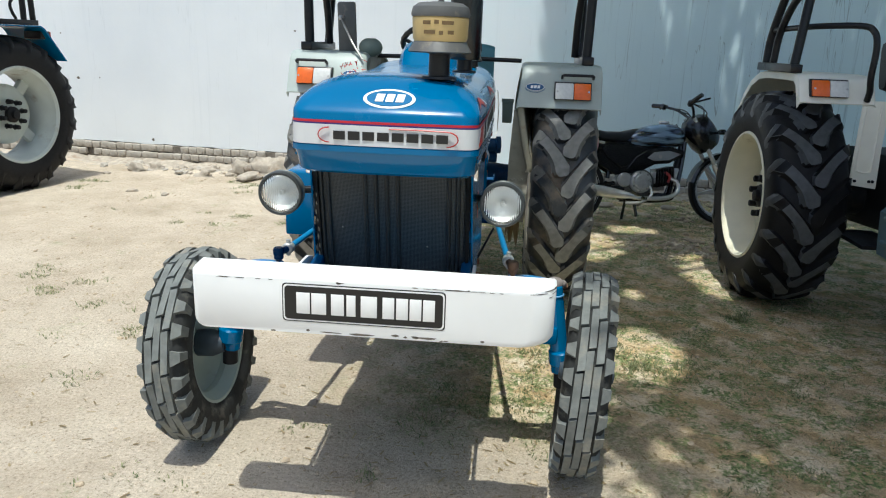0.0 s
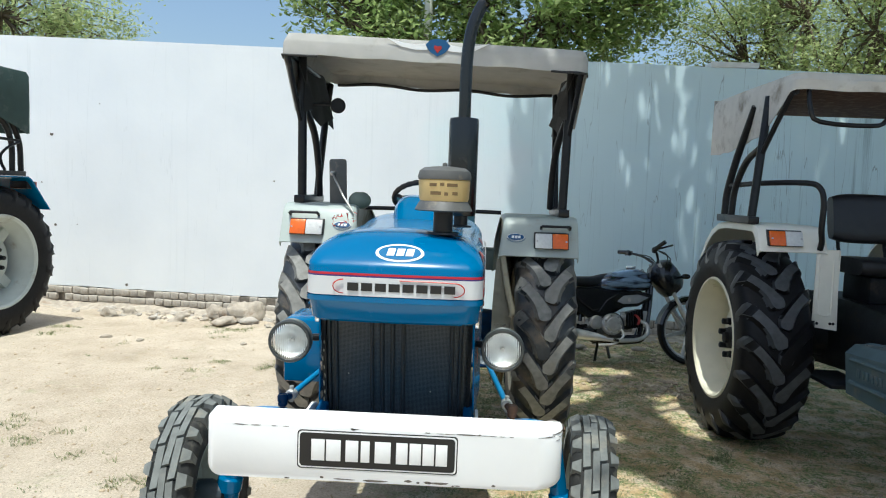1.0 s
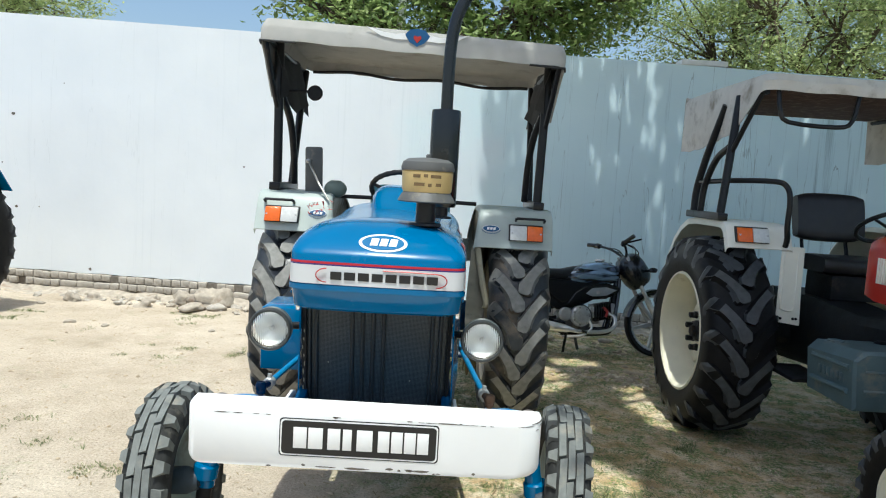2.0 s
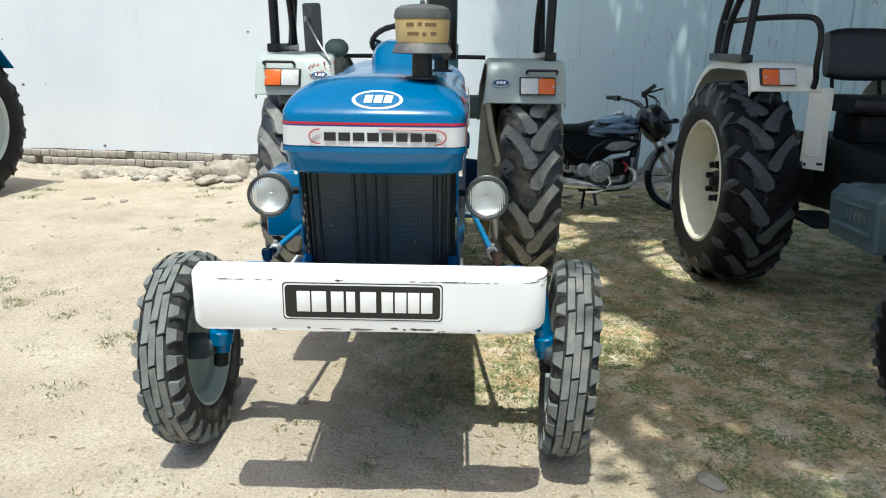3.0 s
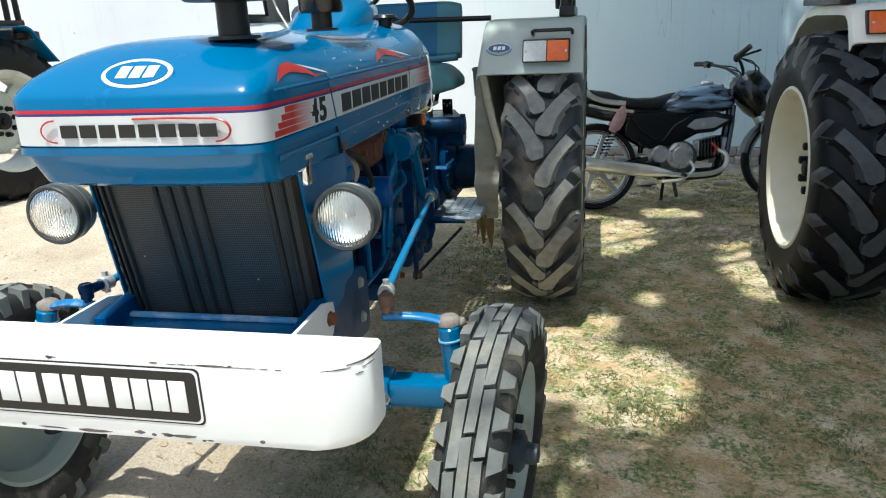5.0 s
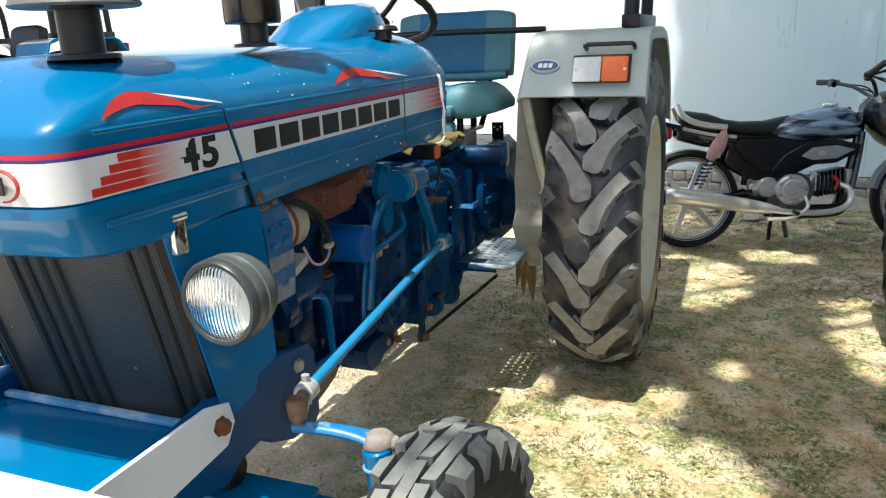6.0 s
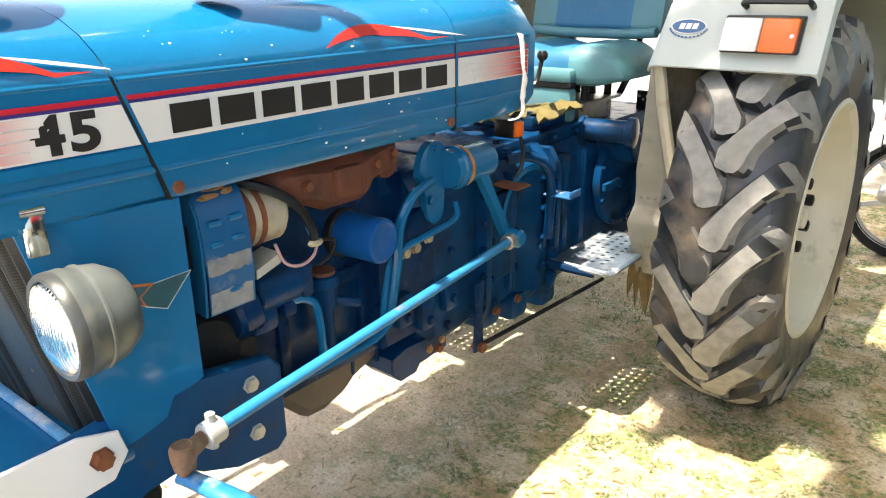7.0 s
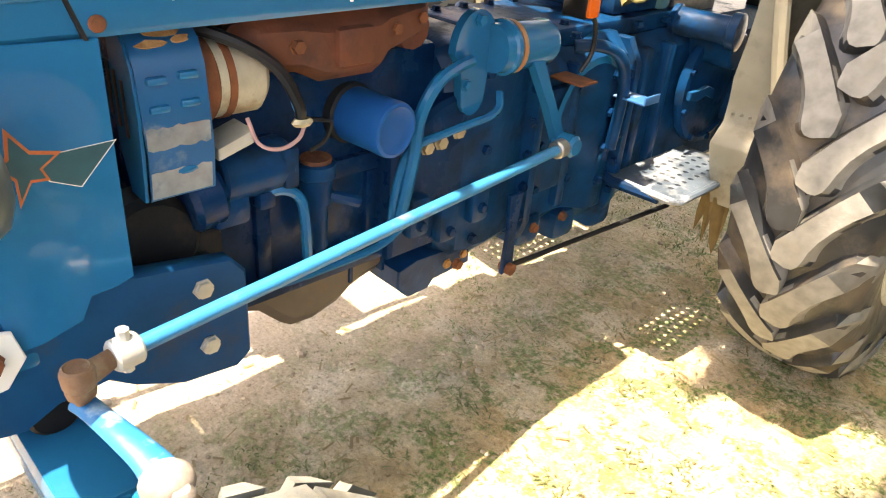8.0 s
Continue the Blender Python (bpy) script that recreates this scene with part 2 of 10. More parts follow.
M_PINK = surface("pink_rag", (0.50, 0.30, 0.30), 0.95, 0.0, 0.2, 25, 0.5, 160)
M_GREEN_CUP = surface("grey_green_plastic", (0.16, 0.20, 0.17), 0.5, 0.0, 0.1, 15, 0.05, 80)


def glass_lens():
    m = bpy.data.materials.new("headlamp_glass")
    m.use_nodes = True
    n, l = m.node_tree.nodes, m.node_tree.links
    p = n["Principled BSDF"]
    p.inputs["Base Color"].default_value = (0.96, 0.97, 0.96, 1)
    p.inputs["Roughness"].default_value, p.inputs["IOR"].default_value = 0.17, 1.40
    p.inputs["Transmission Weight"].default_value = 1.0
    co, w = n.new("ShaderNodeTexCoord"), n.new("ShaderNodeTexWave")
    w.bands_direction = "X"
    w.inputs["Scale"].default_value, w.inputs["Distortion"].default_value = 44.0, 0.3
    l.new(co.outputs["Object"], w.inputs["Vector"])
    bp = n.new("ShaderNodeBump")
    bp.inputs["Strength"].default_value, bp.inputs["Distance"].default_value = 0.36, 0.003
    l.new(w.outputs["Fac"], bp.inputs["Height"])
    l.new(bp.outputs[0], p.inputs["Normal"])
    return m


M_GLASS = glass_lens()


def mirror_glass():
    m = surface("mirror_glass", (0.5, 0.52, 0.52), 0.04, 1.0, 0.02, 10, 0.0)
    return m


M_MIRROR = mirror_glass()


def dull(level, *mats):
    for m in mats:
        m.node_tree.nodes["Principled BSDF"].inputs["Specular IOR Level"].default_value = level


dull(0.3, M_BLACK, M_BIKE_SEAT)
dull(0.2, M_RUBBER, M_DARK, M_BLACK_MATT, M_RUBBER_DUSTY)
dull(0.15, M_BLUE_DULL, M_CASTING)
dull(0.25, M_FILTER)
dull(0.5, M_RUBBER_REAR)

# ---- the yard: ground, wall, plinth ----
def ground_material():
    m = bpy.data.materials.new("dusty_earth")
    m.use_nodes = True
    n, l = m.node_tree.nodes, m.node_tree.links
    p = n["Principled BSDF"]
    co = n.new("ShaderNodeTexCoord")

    def noise_at(scale, detail=6.0, rough=0.6):
        t = n.new("ShaderNodeTexNoise")
        t.inputs["Scale"].default_value, t.inputs["Detail"].default_value, t.inputs["Roughness"].default_value = scale, detail, rough
        l.new(co.outputs["Object"], t.inputs["Vector"])
        return t.outputs["Fac"]

    def ramp(fac, stops):
        r = n.new("ShaderNodeValToRGB")
        while len(r.color_ramp.elements) < len(stops):
            r.color_ramp.elements.new(0.5)
        for e, (pos, c) in zip(r.color_ramp.elements, stops):
            e.position, e.color = pos, (*c, 1)
        l.new(fac, r.inputs[0])
        return r.outputs[0]

    def mix(fac, a, b, mode="MIX"):
        x = n.new("ShaderNodeMix")
        x.data_type, x.blend_type = "RGBA", mode
        if isinstance(fac, float):
            x.inputs["Factor"].default_value = fac
        else:
            l.new(fac, x.inputs["Factor"])
        l.new(a, x.inputs["A"])
        l.new(b, x.inputs["B"])
        return x.outputs["Result"]

    def span(value, lo, hi, out_lo=0.0, out_hi=1.0):
        r = n.new("ShaderNodeMapRange")
        for key, v in (("From Min", lo), ("From Max", hi), ("To Min", out_lo), ("To Max", out_hi)):
            r.inputs[key].default_value = v
        l.new(value, r.inputs["Value"])
        return r.outputs[0]

    def times(a, b):
        x = n.new("ShaderNodeMath")
        x.operation = "MULTIPLY"
        l.new(a, x.inputs[0])
        if isinstance(b, float):
            x.inputs[1].default_value = b
        else:
            l.new(b, x.inputs[1])
        return x.outputs[0]

    sand = ramp(noise_at(1.3, 9.0, 0.68), [(0.32, (0.41, 0.335, 0.245)), (0.50, (0.52, 0.44, 0.34)), (0.68, (0.62, 0.54, 0.43))])
    # trodden brown earth on the side where turf still grows, with worn green mats in it
    sep = n.new("ShaderNodeSeparateXYZ")
    l.new(co.outputs["Object"], sep.inputs[0])
    zone_max = n.new("ShaderNodeMath")
    zone_max.operation = "MAXIMUM"
    l.new(times(span(sep.outputs["X"], 0.75, 1.35), span(sep.outputs["Y"], -0.5, 0.5, 0.15, 1.0)), zone_max.inputs[0])
    l.new(times(span(sep.outputs["X"], -0.5, 0.3), span(sep.outputs["Y"], 0.50, 1.0)), zone_max.inputs[1])
    zone = zone_max.outputs[0]
    brown = ramp(noise_at(5.0, 7.0, 0.65), [(0.30, (0.36, 0.25, 0.125)), (0.44, (0.56, 0.405, 0.215)), (0.54, (0.69, 0.55, 0.36)), (0.66, (0.78, 0.675, 0.51))])
    col = mix(times(zone, span(noise_at(2.6, 8.0, 0.65), 0.34, 0.54, 0.45, 1.0)), sand, brown)
    green = ramp(noise_at(40.0, 5.0, 0.7), [(0.35, (0.07, 0.12, 0.035)), (0.5, (0.17, 0.24, 0.08)), (0.65, (0.33, 0.38, 0.15))])
    mats = times(span(noise_at(6.0, 8.0, 0.72), 0.475, 0.555), span(noise_at(48.0, 5.0, 0.75), 0.40, 0.54, 0.0, 0.95))
    col = mix(times(mats, zone), col, green)
    # a few thin green stains out on the sand
    col = mix(times(span(noise_at(2.2, 7.0, 0.7), 0.60, 0.70), span(noise_at(60.0, 4.0, 0.7), 0.42, 0.58, 0.0, 0.6)), col, green)
    # crumbs: dark pits and pale grit
    grain = ramp(noise_at(75.0, 6.0, 0.75), [(0.32, (0.38, 0.35, 0.31)), (0.43, (0.90, 0.89, 0.87)), (0.55, (1.02, 1.02, 1.02)), (0.70, (1.35, 1.35, 1.33))])
    col = mix(1.0, col, grain, "MULTIPLY")
    l.new(col, p.inputs["Base Color"])
    p.inputs["Roughness"].default_value = 0.95
    bp = n.new("ShaderNodeBump")
    bp.inputs["Strength"].default_value, bp.inputs["Distance"].default_value = 0.9, 0.026
    l.new(noise_at(20.0, 12.0, 0.72), bp.inputs["Height"])
    l.new(bp.outputs[0], p.inputs["Normal"])
    return m


M_EARTH = ground_material()
WALL_Y, WALL_SLOPE = 6.95, -0.10


def wall_y(x):
    return WALL_Y + WALL_SLOPE * x


def ground_z(x, y):
    """Height of the yard: flat where things stand, with shallow ruts and tufted lumps, banked up to the wall."""
    z = 0.012 * (noise.noise(Vector((x * 1.7, y * 1.7, 0.3)))) + 0.006 * noise.noise(Vector((x * 6, y * 6, 1.3))) + 0.004 * noise.noise(Vector((x * 14, y * 14, 5.3)))
    turf = max(0.0, min(1.0, (x + 0.6) / 0.9)) * max(0.0, min(1.0, (y + 0.3) / 0.9))
    if turf > 0:
        z += turf * (0.011 * noise.noise(Vector((x * 11, y * 11, 2.1))) + 0.008 * noise.noise(Vector((x * 23, y * 23, 8.7))))
    gap = wall_y(x) - y
    if -0.3 < gap < 1.7 and x < 6:
        # a crumbled bank below the wall
        k = min(1.0, (1.7 - gap) / 0.7)
        z += k * (0.030 * noise.noise(Vector((x * 3.1, y * 5.0, 4.4))) + 0.018 * noise.noise(Vector((x * 9, y * 12, 6.4)))) * max(0.0, min(1.0, (0.6 - x) / 0.8))
        z -= 0.085 * max(0.0, min(1.0, (0.95 - gap) / 0.6)) * max(0.3, min(1.0, (0.9 - x) / 0.8))
    return z


def axis_steps(lo, hi, fine_lo, fine_hi, fine, coarse):
    out, p = [], lo
    while p < hi:
        out.append(p)
        p += fine if fine_lo <= p < fine_hi else coarse if abs(p) < 30 else coarse * 12
    return out + [hi]


def build_ground():
    g = Geo()
    xs = axis_steps(-400, 400, -7, 5.5, 0.028, 1.2)
    ys = axis_steps(-400, 400, -3, 8, 0.028, 1.2)
    n = len(xs)
    g.v = [(x, y, ground_z(x, y) if -8 < x < 7 and -4 < y < 9 else 0.0) for y in ys for x in xs]
    g.f = [(j * n + i, j * n + i + 1, (j + 1) * n + i + 1, (j + 1) * n + i) for j in range(len(ys) - 1) for i in range(n - 1)]
    return solid("ground", g, M_EARTH, "pale dusty earth yard with sparse grass", "ground", kind="structure", sharp=180, fix=False)


build_ground()


def wall_material():
    m = bpy.data.materials.new("whitewashed_plaster")
    m.use_nodes = True
    n, l = m.node_tree.nodes, m.node_tree.links
    p = n["Principled BSDF"]
    co = n.new("ShaderNodeTexCoord")
    big = n.new("ShaderNodeTexNoise")
    big.inputs["Scale"].default_value, big.inputs["Detail"].default_value = 1.1, 7.0
    l.new(co.outputs["Object"], big.inputs["Vector"])
    r = n.new("ShaderNodeValToRGB")
    r.color_ramp.elements[0].position, r.color_ramp.elements[0].color = 0.3, (0.77, 0.81, 0.85, 1)
    r.color_ramp.elements[1].position, r.color_ramp.elements[1].color = 0.7, (0.83, 0.865, 0.895, 1)
    l.new(big.outputs["Fac"], r.inputs[0])
    # rain streaks: noise drawn out down the wall
    mp = n.new("ShaderNodeMapping")
    mp.inputs["Scale"].default_value = (9.0, 9.0, 0.22)
    l.new(co.outputs["Object"], mp.inputs[0])
    st = n.new("ShaderNodeTexNoise")
    st.inputs["Scale"].default_value, st.inputs["Detail"].default_value, st.inputs["Roughness"].default_value = 1.0, 6.0, 0.7
    l.new(mp.outputs[0], st.inputs["Vector"])
    sm = n.new("ShaderNodeMapRange")
    sm.inputs["From Min"].default_value, sm.inputs["From Max"].default_value, sm.inputs["To Max"].default_value = 0.58, 0.72, 0.7
    l.new(st.outputs["Fac"], sm.inputs["Value"])
    sep = n.new("ShaderNodeSeparateXYZ")
    l.new(co.outputs["Object"], sep.inputs[0])
    side = n.new("ShaderNodeMapRange")
    side.inputs["From Min"].default_value, side.inputs["From Max"].default_value, side.inputs["To Min"].default_value = 0.5, 2.5, 0.12
    l.new(sep.outputs["X"], side.inputs["Value"])
    k = n.new("ShaderNodeMath")
    k.operation = "MULTIPLY"
    l.new(sm.outputs[0], k.inputs[0])
    l.new(side.outputs[0], k.inputs[1])
    mx = n.new("ShaderNodeMix")
    mx.data_type = "RGBA"
    mx.inputs["B"].default_value = (0.20, 0.27, 0.30, 1)
    l.new(k.outputs[0], mx.inputs["Factor"])
    l.new(r.outputs[0], mx.inputs["A"])
    # teal multiply that paints the colour of the shade onto the right part
    shade_side = n.new("ShaderNodeMapRange")
    shade_side.inputs["From Min"].default_value, shade_side.inputs["From Max"].default_value = -0.35, 0.9
    wob = n.new("ShaderNodeMath")
    wob.operation = "MULTIPLY_ADD"
    l.new(big.outputs["Fac"], wob.inputs[0])
    wob.inputs[1].default_value = 3.0
    xs = n.new("ShaderNodeMath")
    xs.operation = "SUBTRACT"
    l.new(sep.outputs["X"], xs.inputs[0])
    xs.inputs[1].default_value = 1.6
    l.new(xs.outputs[0], wob.inputs[2])
    l.new(wob.outputs[0], shade_side.inputs["Value"])
    tint = n.new("ShaderNodeMix")
    tint.data_type, tint.blend_type = "RGBA", "MULTIPLY"
    tint.inputs["B"].default_value = (0.83, 0.965, 0.98, 1)
    l.new(shade_side.outputs[0], tint.inputs["Factor"])
    l.new(mx.outputs["Result"], tint.inputs["A"])
    # thin dark trickles and pale rubbed patches on the right part
    tm = n.new("ShaderNodeMapping")
    tm.inputs["Scale"].default_value = (5.5, 5.5, 0.22)
    l.new(co.outputs["Object"], tm.inputs[0])
    tn = n.new("ShaderNodeTexNoise")
    tn.inputs["Scale"].default_value, tn.inputs["Detail"].default_value, tn.inputs["Distortion"].default_value = 1.0, 3.0, 0.4
    l.new(tm.outputs[0], tn.inputs["Vector"])
    thin = n.new("ShaderNodeMath")
    thin.operation = "COMPARE"
    thin.inputs[1].default_value, thin.inputs[2].default_value = 0.57, 0.0022
    l.new(tn.outputs["Fac"], thin.inputs[0])
    run = n.new("ShaderNodeMath")
    run.operation = "MULTIPLY"
    l.new(thin.outputs[0], run.inputs[0])
    l.new(side.outputs[0], run.inputs[1])
    half = n.new("ShaderNodeMath")
    half.operation = "MULTIPLY"
    half.inputs[1].default_value = 0.5
    l.new(run.outputs[0], half.inputs[0])
    tr = n.new("ShaderNodeMix")
    tr.data_type = "RGBA"
    tr.inputs["B"].default_value = (0.14, 0.18, 0.19, 1)
    l.new(half.outputs[0], tr.inputs["Factor"])
    l.new(tint.outputs["Result"], tr.inputs["A"])
    l.new(tr.outputs["Result"], p.inputs["Base Color"])
    p.inputs["Roughness"].default_value = 0.9
    bn = n.new("ShaderNodeTexNoise")
    bn.inputs["Scale"].default_value, bn.inputs["Detail"].default_value = 7.0, 9.0
    l.new(co.outputs["Object"], bn.inputs["Vector"])
    bp = n.new("ShaderNodeBump")
    bp.inputs["Strength"].default_value, bp.inputs["Distance"].default_value = 0.14, 0.02
    l.new(bn.outputs["Fac"], bp.inputs["Height"])
    l.new(bp.outputs[0], p.inputs["Normal"])
    return m


M_WALL = wall_material()


def wall_top(x):
    return 3.30 - 0.034 * x


def build_wall():
    g = Geo()
    x0, x1, t = -30.0, 30.0, 0.23
    # the plaster ends in a ragged edge above the brick footing
    def ring(x):
        foot = 0.148 + 0.014 * noise.noise(Vector((x * 3.7, 0.2, 0))) + 0.007 * noise.noise(Vector((x * 13, 1.2, 0)))
        y = wall_y(x)
        return [(x, y + 0.014, foot), (x, y, foot + 0.006), (x, y, wall_top(x)), (x, y + t, wall_top(x) + 0.02), (x, y + t, -0.2), (x, y + 0.05, -0.2), (x, y + 0.05, foot)]
    g.ring([ring(x) for x in [x0, -12] + [-8 + 0.06 * i for i in range(210)] + [6, 12, x1]])
    return solid("wall_north", g, M_WALL, "whitewashed plaster boundary wall with rain streaks", "wall", kind="structure")


WALL = build_wall()


def build_sky_block_wall():
    """An unseen wall, added past the parked tractors to block low sky light."""
    g = Geo()
    g.box((7.6, -9.0, -0.05), (7.83, wall_y(7.6) - 0.02, 3.2))
    return solid("wall_east", g, M_WALL, "unseen whitewashed wall added beside the yard to block low sky light", "wall", kind="structure")


build_sky_block_wall()

# ---- wheels ----
M_BLUE_HUB = surface("greasy_hub", (0.03, 0.045, 0.06), 0.5, 0.0, 0.3, 20, 0.2, 80, DUST, 0.3, 12)

def lerp_table(table, x):
    for (a, ya), (b, yb) in zip(table, table[1:]):
        if x <= b:
            return ya + (yb - ya) * (x - a) / (b - a) if b > a else yb
    return table[-1][1]


def drive_tyre_profile(R, W, rim):
    h = W / 2
    half = [(0.0, R - 0.036), (0.45 * h, R - 0.040), (0.75 * h, R - 0.052), (0.90 * h, R - 0.075), (0.98 * h, R - 0.115), (h, R - 0.17), (0.985 * h, rim + 0.09), (0.93 * h, rim + 0.035), (0.90 * h, rim + 0.009)]
    return half


def drive_tyre(g, R, W, rim):
    half = drive_tyre_profile(R, W, rim)
    prof = [(r, -w) for w, r in reversed(half)] + [(r, w) for w, r in half[1:]]
    prof += [(rim + 0.009, half[-1][0] * 0.9), (rim + 0.009, -half[-1][0] * 0.9), prof[0]]
    g.lathe(prof, (0, 0, 0), (1, 0, 0), 72, caps=False)


def drive_lugs(g, R, W, rim, count=16, sense=1, phase=0.0):
    """Staggered bars: each runs from the shoulder to the middle, bends round the tyre there and ends in a fat blunt foot."""
    half = drive_tyre_profile(R, W, rim)
    step = 2 * math.pi / count
    # way along the bar: share of the half width, arc length round the tyre, half thickness
    rows = [(1.02, 0.000, 0.026), (0.98, 0.010, 0.031), (0.88, 0.030, 0.034), (0.72, 0.062, 0.031), (0.56, 0.098, 0.029), (0.40, 0.138, 0.029), (0.27, 0.176, 0.031), (0.17, 0.212, 0.036), (0.10, 0.240, 0.043), (0.05, 0.262, 0.043), (0.025, 0.276, 0.036), (0.012, 0.283, 0.020)]
    for s in (-1, 1):
        for i in range(count):
            a0 = phase + i * step + (step / 2 if s > 0 else 0) + 0.012 * math.sin(i * 2.3)
            wear = 1.0 + 0.08 * math.sin(i * 4.7 + s)
            rings = []
            for k, (wf, arc, hw) in enumerate(rows):
                p, q = rows[max(0, k - 1)], rows[min(len(rows) - 1, k + 1)]
                tw, ta = (q[0] - p[0]) * W / 2, q[1] - p[1]
                ln = math.hypot(tw, ta)
                nw, na = -ta / ln, tw / ln
                pts = []
                for off, lvl in ((-2.15, -0.12), (-1.62, 0.10), (-1.22, 0.52), (-1.05, 0.86), (-0.95, 1), (0.95, 1), (1.05, 0.86), (1.22, 0.52), (1.62, 0.10), (2.15, -0.12)):
                    w = max(-0.02, min(wf * W / 2 + nw * off * hw * wear, 0.515 * W))
                    f = abs(w) / (W / 2)
                    base = (R - 0.150 if f > 1.0 else lerp_table(half[:5], max(abs(w), 0.0001))) - 0.012
                    top = min(base + 0.052, R - 0.032 * f * f)
                    if k == 0:
                        top = base + 0.014
                    r = base + (top - base) * lvl
                    b = a0 - sense * (arc + na * off * hw * wear) / R
                    pts.append((s * w, -r * math.cos(b), r * math.sin(b)))
                rings.append(pts)
            g.ring(rings)


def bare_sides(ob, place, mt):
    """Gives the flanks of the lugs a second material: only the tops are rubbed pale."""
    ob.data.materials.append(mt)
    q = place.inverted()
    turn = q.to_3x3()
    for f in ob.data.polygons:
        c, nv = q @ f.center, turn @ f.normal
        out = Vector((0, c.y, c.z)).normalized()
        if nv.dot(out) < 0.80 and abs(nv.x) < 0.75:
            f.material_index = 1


def rim_dish(g, rim, W, sense, disc_r=1.0):
    """The turned rim with its flanges and barrel, and a dished disc set deep inside; sense: the side along x that faces out."""
    h = W * 0.47 * sense
    prof = [(rim + 0.026, h), (rim + 0.030, h * 0.96), (rim + 0.006, h * 0.93), (rim - 0.004, h * 0.70), (rim - 0.030, h * 0.45), (rim - 0.034, -h * 0.40), (rim - 0.004, -h * 0.70), (rim + 0.006, -h * 0.93), (rim + 0.03, -h * 0.96), (rim + 0.022, -h), (rim - 0.010, -h * 0.92), (rim - 0.018, -h * 0.68), (rim - 0.046, -h * 0.38), (rim - 0.042, h * 0.43), (rim - 0.016, h * 0.68), (rim - 0.008, h * 0.92), (rim + 0.012, h * 1.01), (rim + 0.026, h)]
    g.lathe(prof, (0, 0, 0), (1, 0, 0), 56, caps=False)
    u, t = W * sense, 0.012 * sense
    face = [(rim * disc_r, -0.06 * u), (rim * 0.655, -0.02 * u), (rim * 0.64, 0.0), (rim * 0.55, 0.03 * u), (rim * 0.36, 0.05 * u), (0.02, 0.05 * u)] if disc_r < 1 else [(rim - 0.040, -0.06 * u), (rim * 0.84, -0.05 * u), (rim * 0.72, 0.00 * u), (rim * 0.58, 0.09 * u), (rim * 0.46, 0.13 * u), (0.02, 0.13 * u)]
    disc = face + [(r, x - t) for r, x in reversed(face)]
    g.lathe(disc, (0, 0, 0), (1, 0, 0), 48, caps=False)


def wheel_hub(g, r, reach, sense):
    prof = [(r, 0.0), (r, 0.5 * reach), (r * 0.75, 0.62 * reach), (r * 0.55, 0.65 * reach), (r * 0.5, reach), (r * 0.3, reach * 1.05)]
    g.lathe([(a, b * sense) for a, b in prof], (0, 0, 0), (1, 0, 0), 20)


def hex_bolt(g, p, axis, r, h):
    p, axis = Vector(p), Vector(axis).normalized()
    g.lathe([(r * 1.25, 0), (r * 1.25, h * 0.2), (r, h * 0.2), (r, h * 0.95), (r * 0.8, h)], p, axis, 6)


def rear_wheel(parent, place, sense, m_tyre, m_lug, m_rim, R=0.70, W=0.42, rim=0.395, hub_mat=None, phase=0.0, lugs=20, disc_r=1.0):
    """rear_wheel (the rim) > tyre, tread_lugs, hub, bolts. sense: which way along x is outward."""
    g = Geo()
    g.m = place
    rim_dish(g, rim, W, sense, disc_r)
    wheel = part("rear_wheel", g, m_rim, parent)
    g = Geo()
    g.m = place
    drive_tyre(g, R, W, rim)
    part("tyre", g, m_tyre, wheel, "black rubber drive tyre")
    g = Geo()
    g.m = place
    drive_lugs(g, R, W, rim, count=lugs, phase=phase)
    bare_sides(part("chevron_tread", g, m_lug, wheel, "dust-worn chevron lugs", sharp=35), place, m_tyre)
    g = Geo()
    g.m = place @ Matrix.Translation((0.12 * W * sense, 0, 0))
    wheel_hub(g, 0.075, 0.07, sense)
    part("hub", g, hub_mat or m_rim, wheel)
    for i in range(8):
        a = 2 * math.pi * i / 8
        g = Geo()
        g.m = place
        hex_bolt(g, (0.125 * W * sense, 0.125 * math.cos(a), 0.125 * math.sin(a)), (sense, 0, 0), 0.021, 0.06)
        part("wheel_bolt", g, M_DARK, wheel)
    for i in range(4):
        a = 2 * math.pi * (i + 0.4) / 4
        g = Geo()
        g.m = place @ Matrix.Rotation(a, 4, "X")
        g.box((-0.06 * W * sense - 0.03, min(rim - 0.11, rim * disc_r - 0.02), -0.05), (-0.06 * W * sense + 0.03, rim - 0.035, 0.05), 0.008)
        part("rim_lug", g, m_rim, wheel)
    return wheel


def front_tyre(g, R, W, rim):
    h = W / 2
    half = [(0.0, R - 0.016), (0.5 * h, R - 0.018), (0.80 * h, R - 0.030), (0.95 * h, R - 0.055), (h, R - 0.085), (0.96 * h, rim + 0.035), (0.80 * h, rim + 0.004)]
    prof = [(r, -w) for w, r in reversed(half)] + [(r, w) for w, r in half[1:]]
    prof += [(rim + 0.005, 0.6 * h), (rim + 0.005, -0.6 * h), prof[0]]
    g.lathe(prof, (0, 0, 0), (1, 0, 0), 64, caps=False)


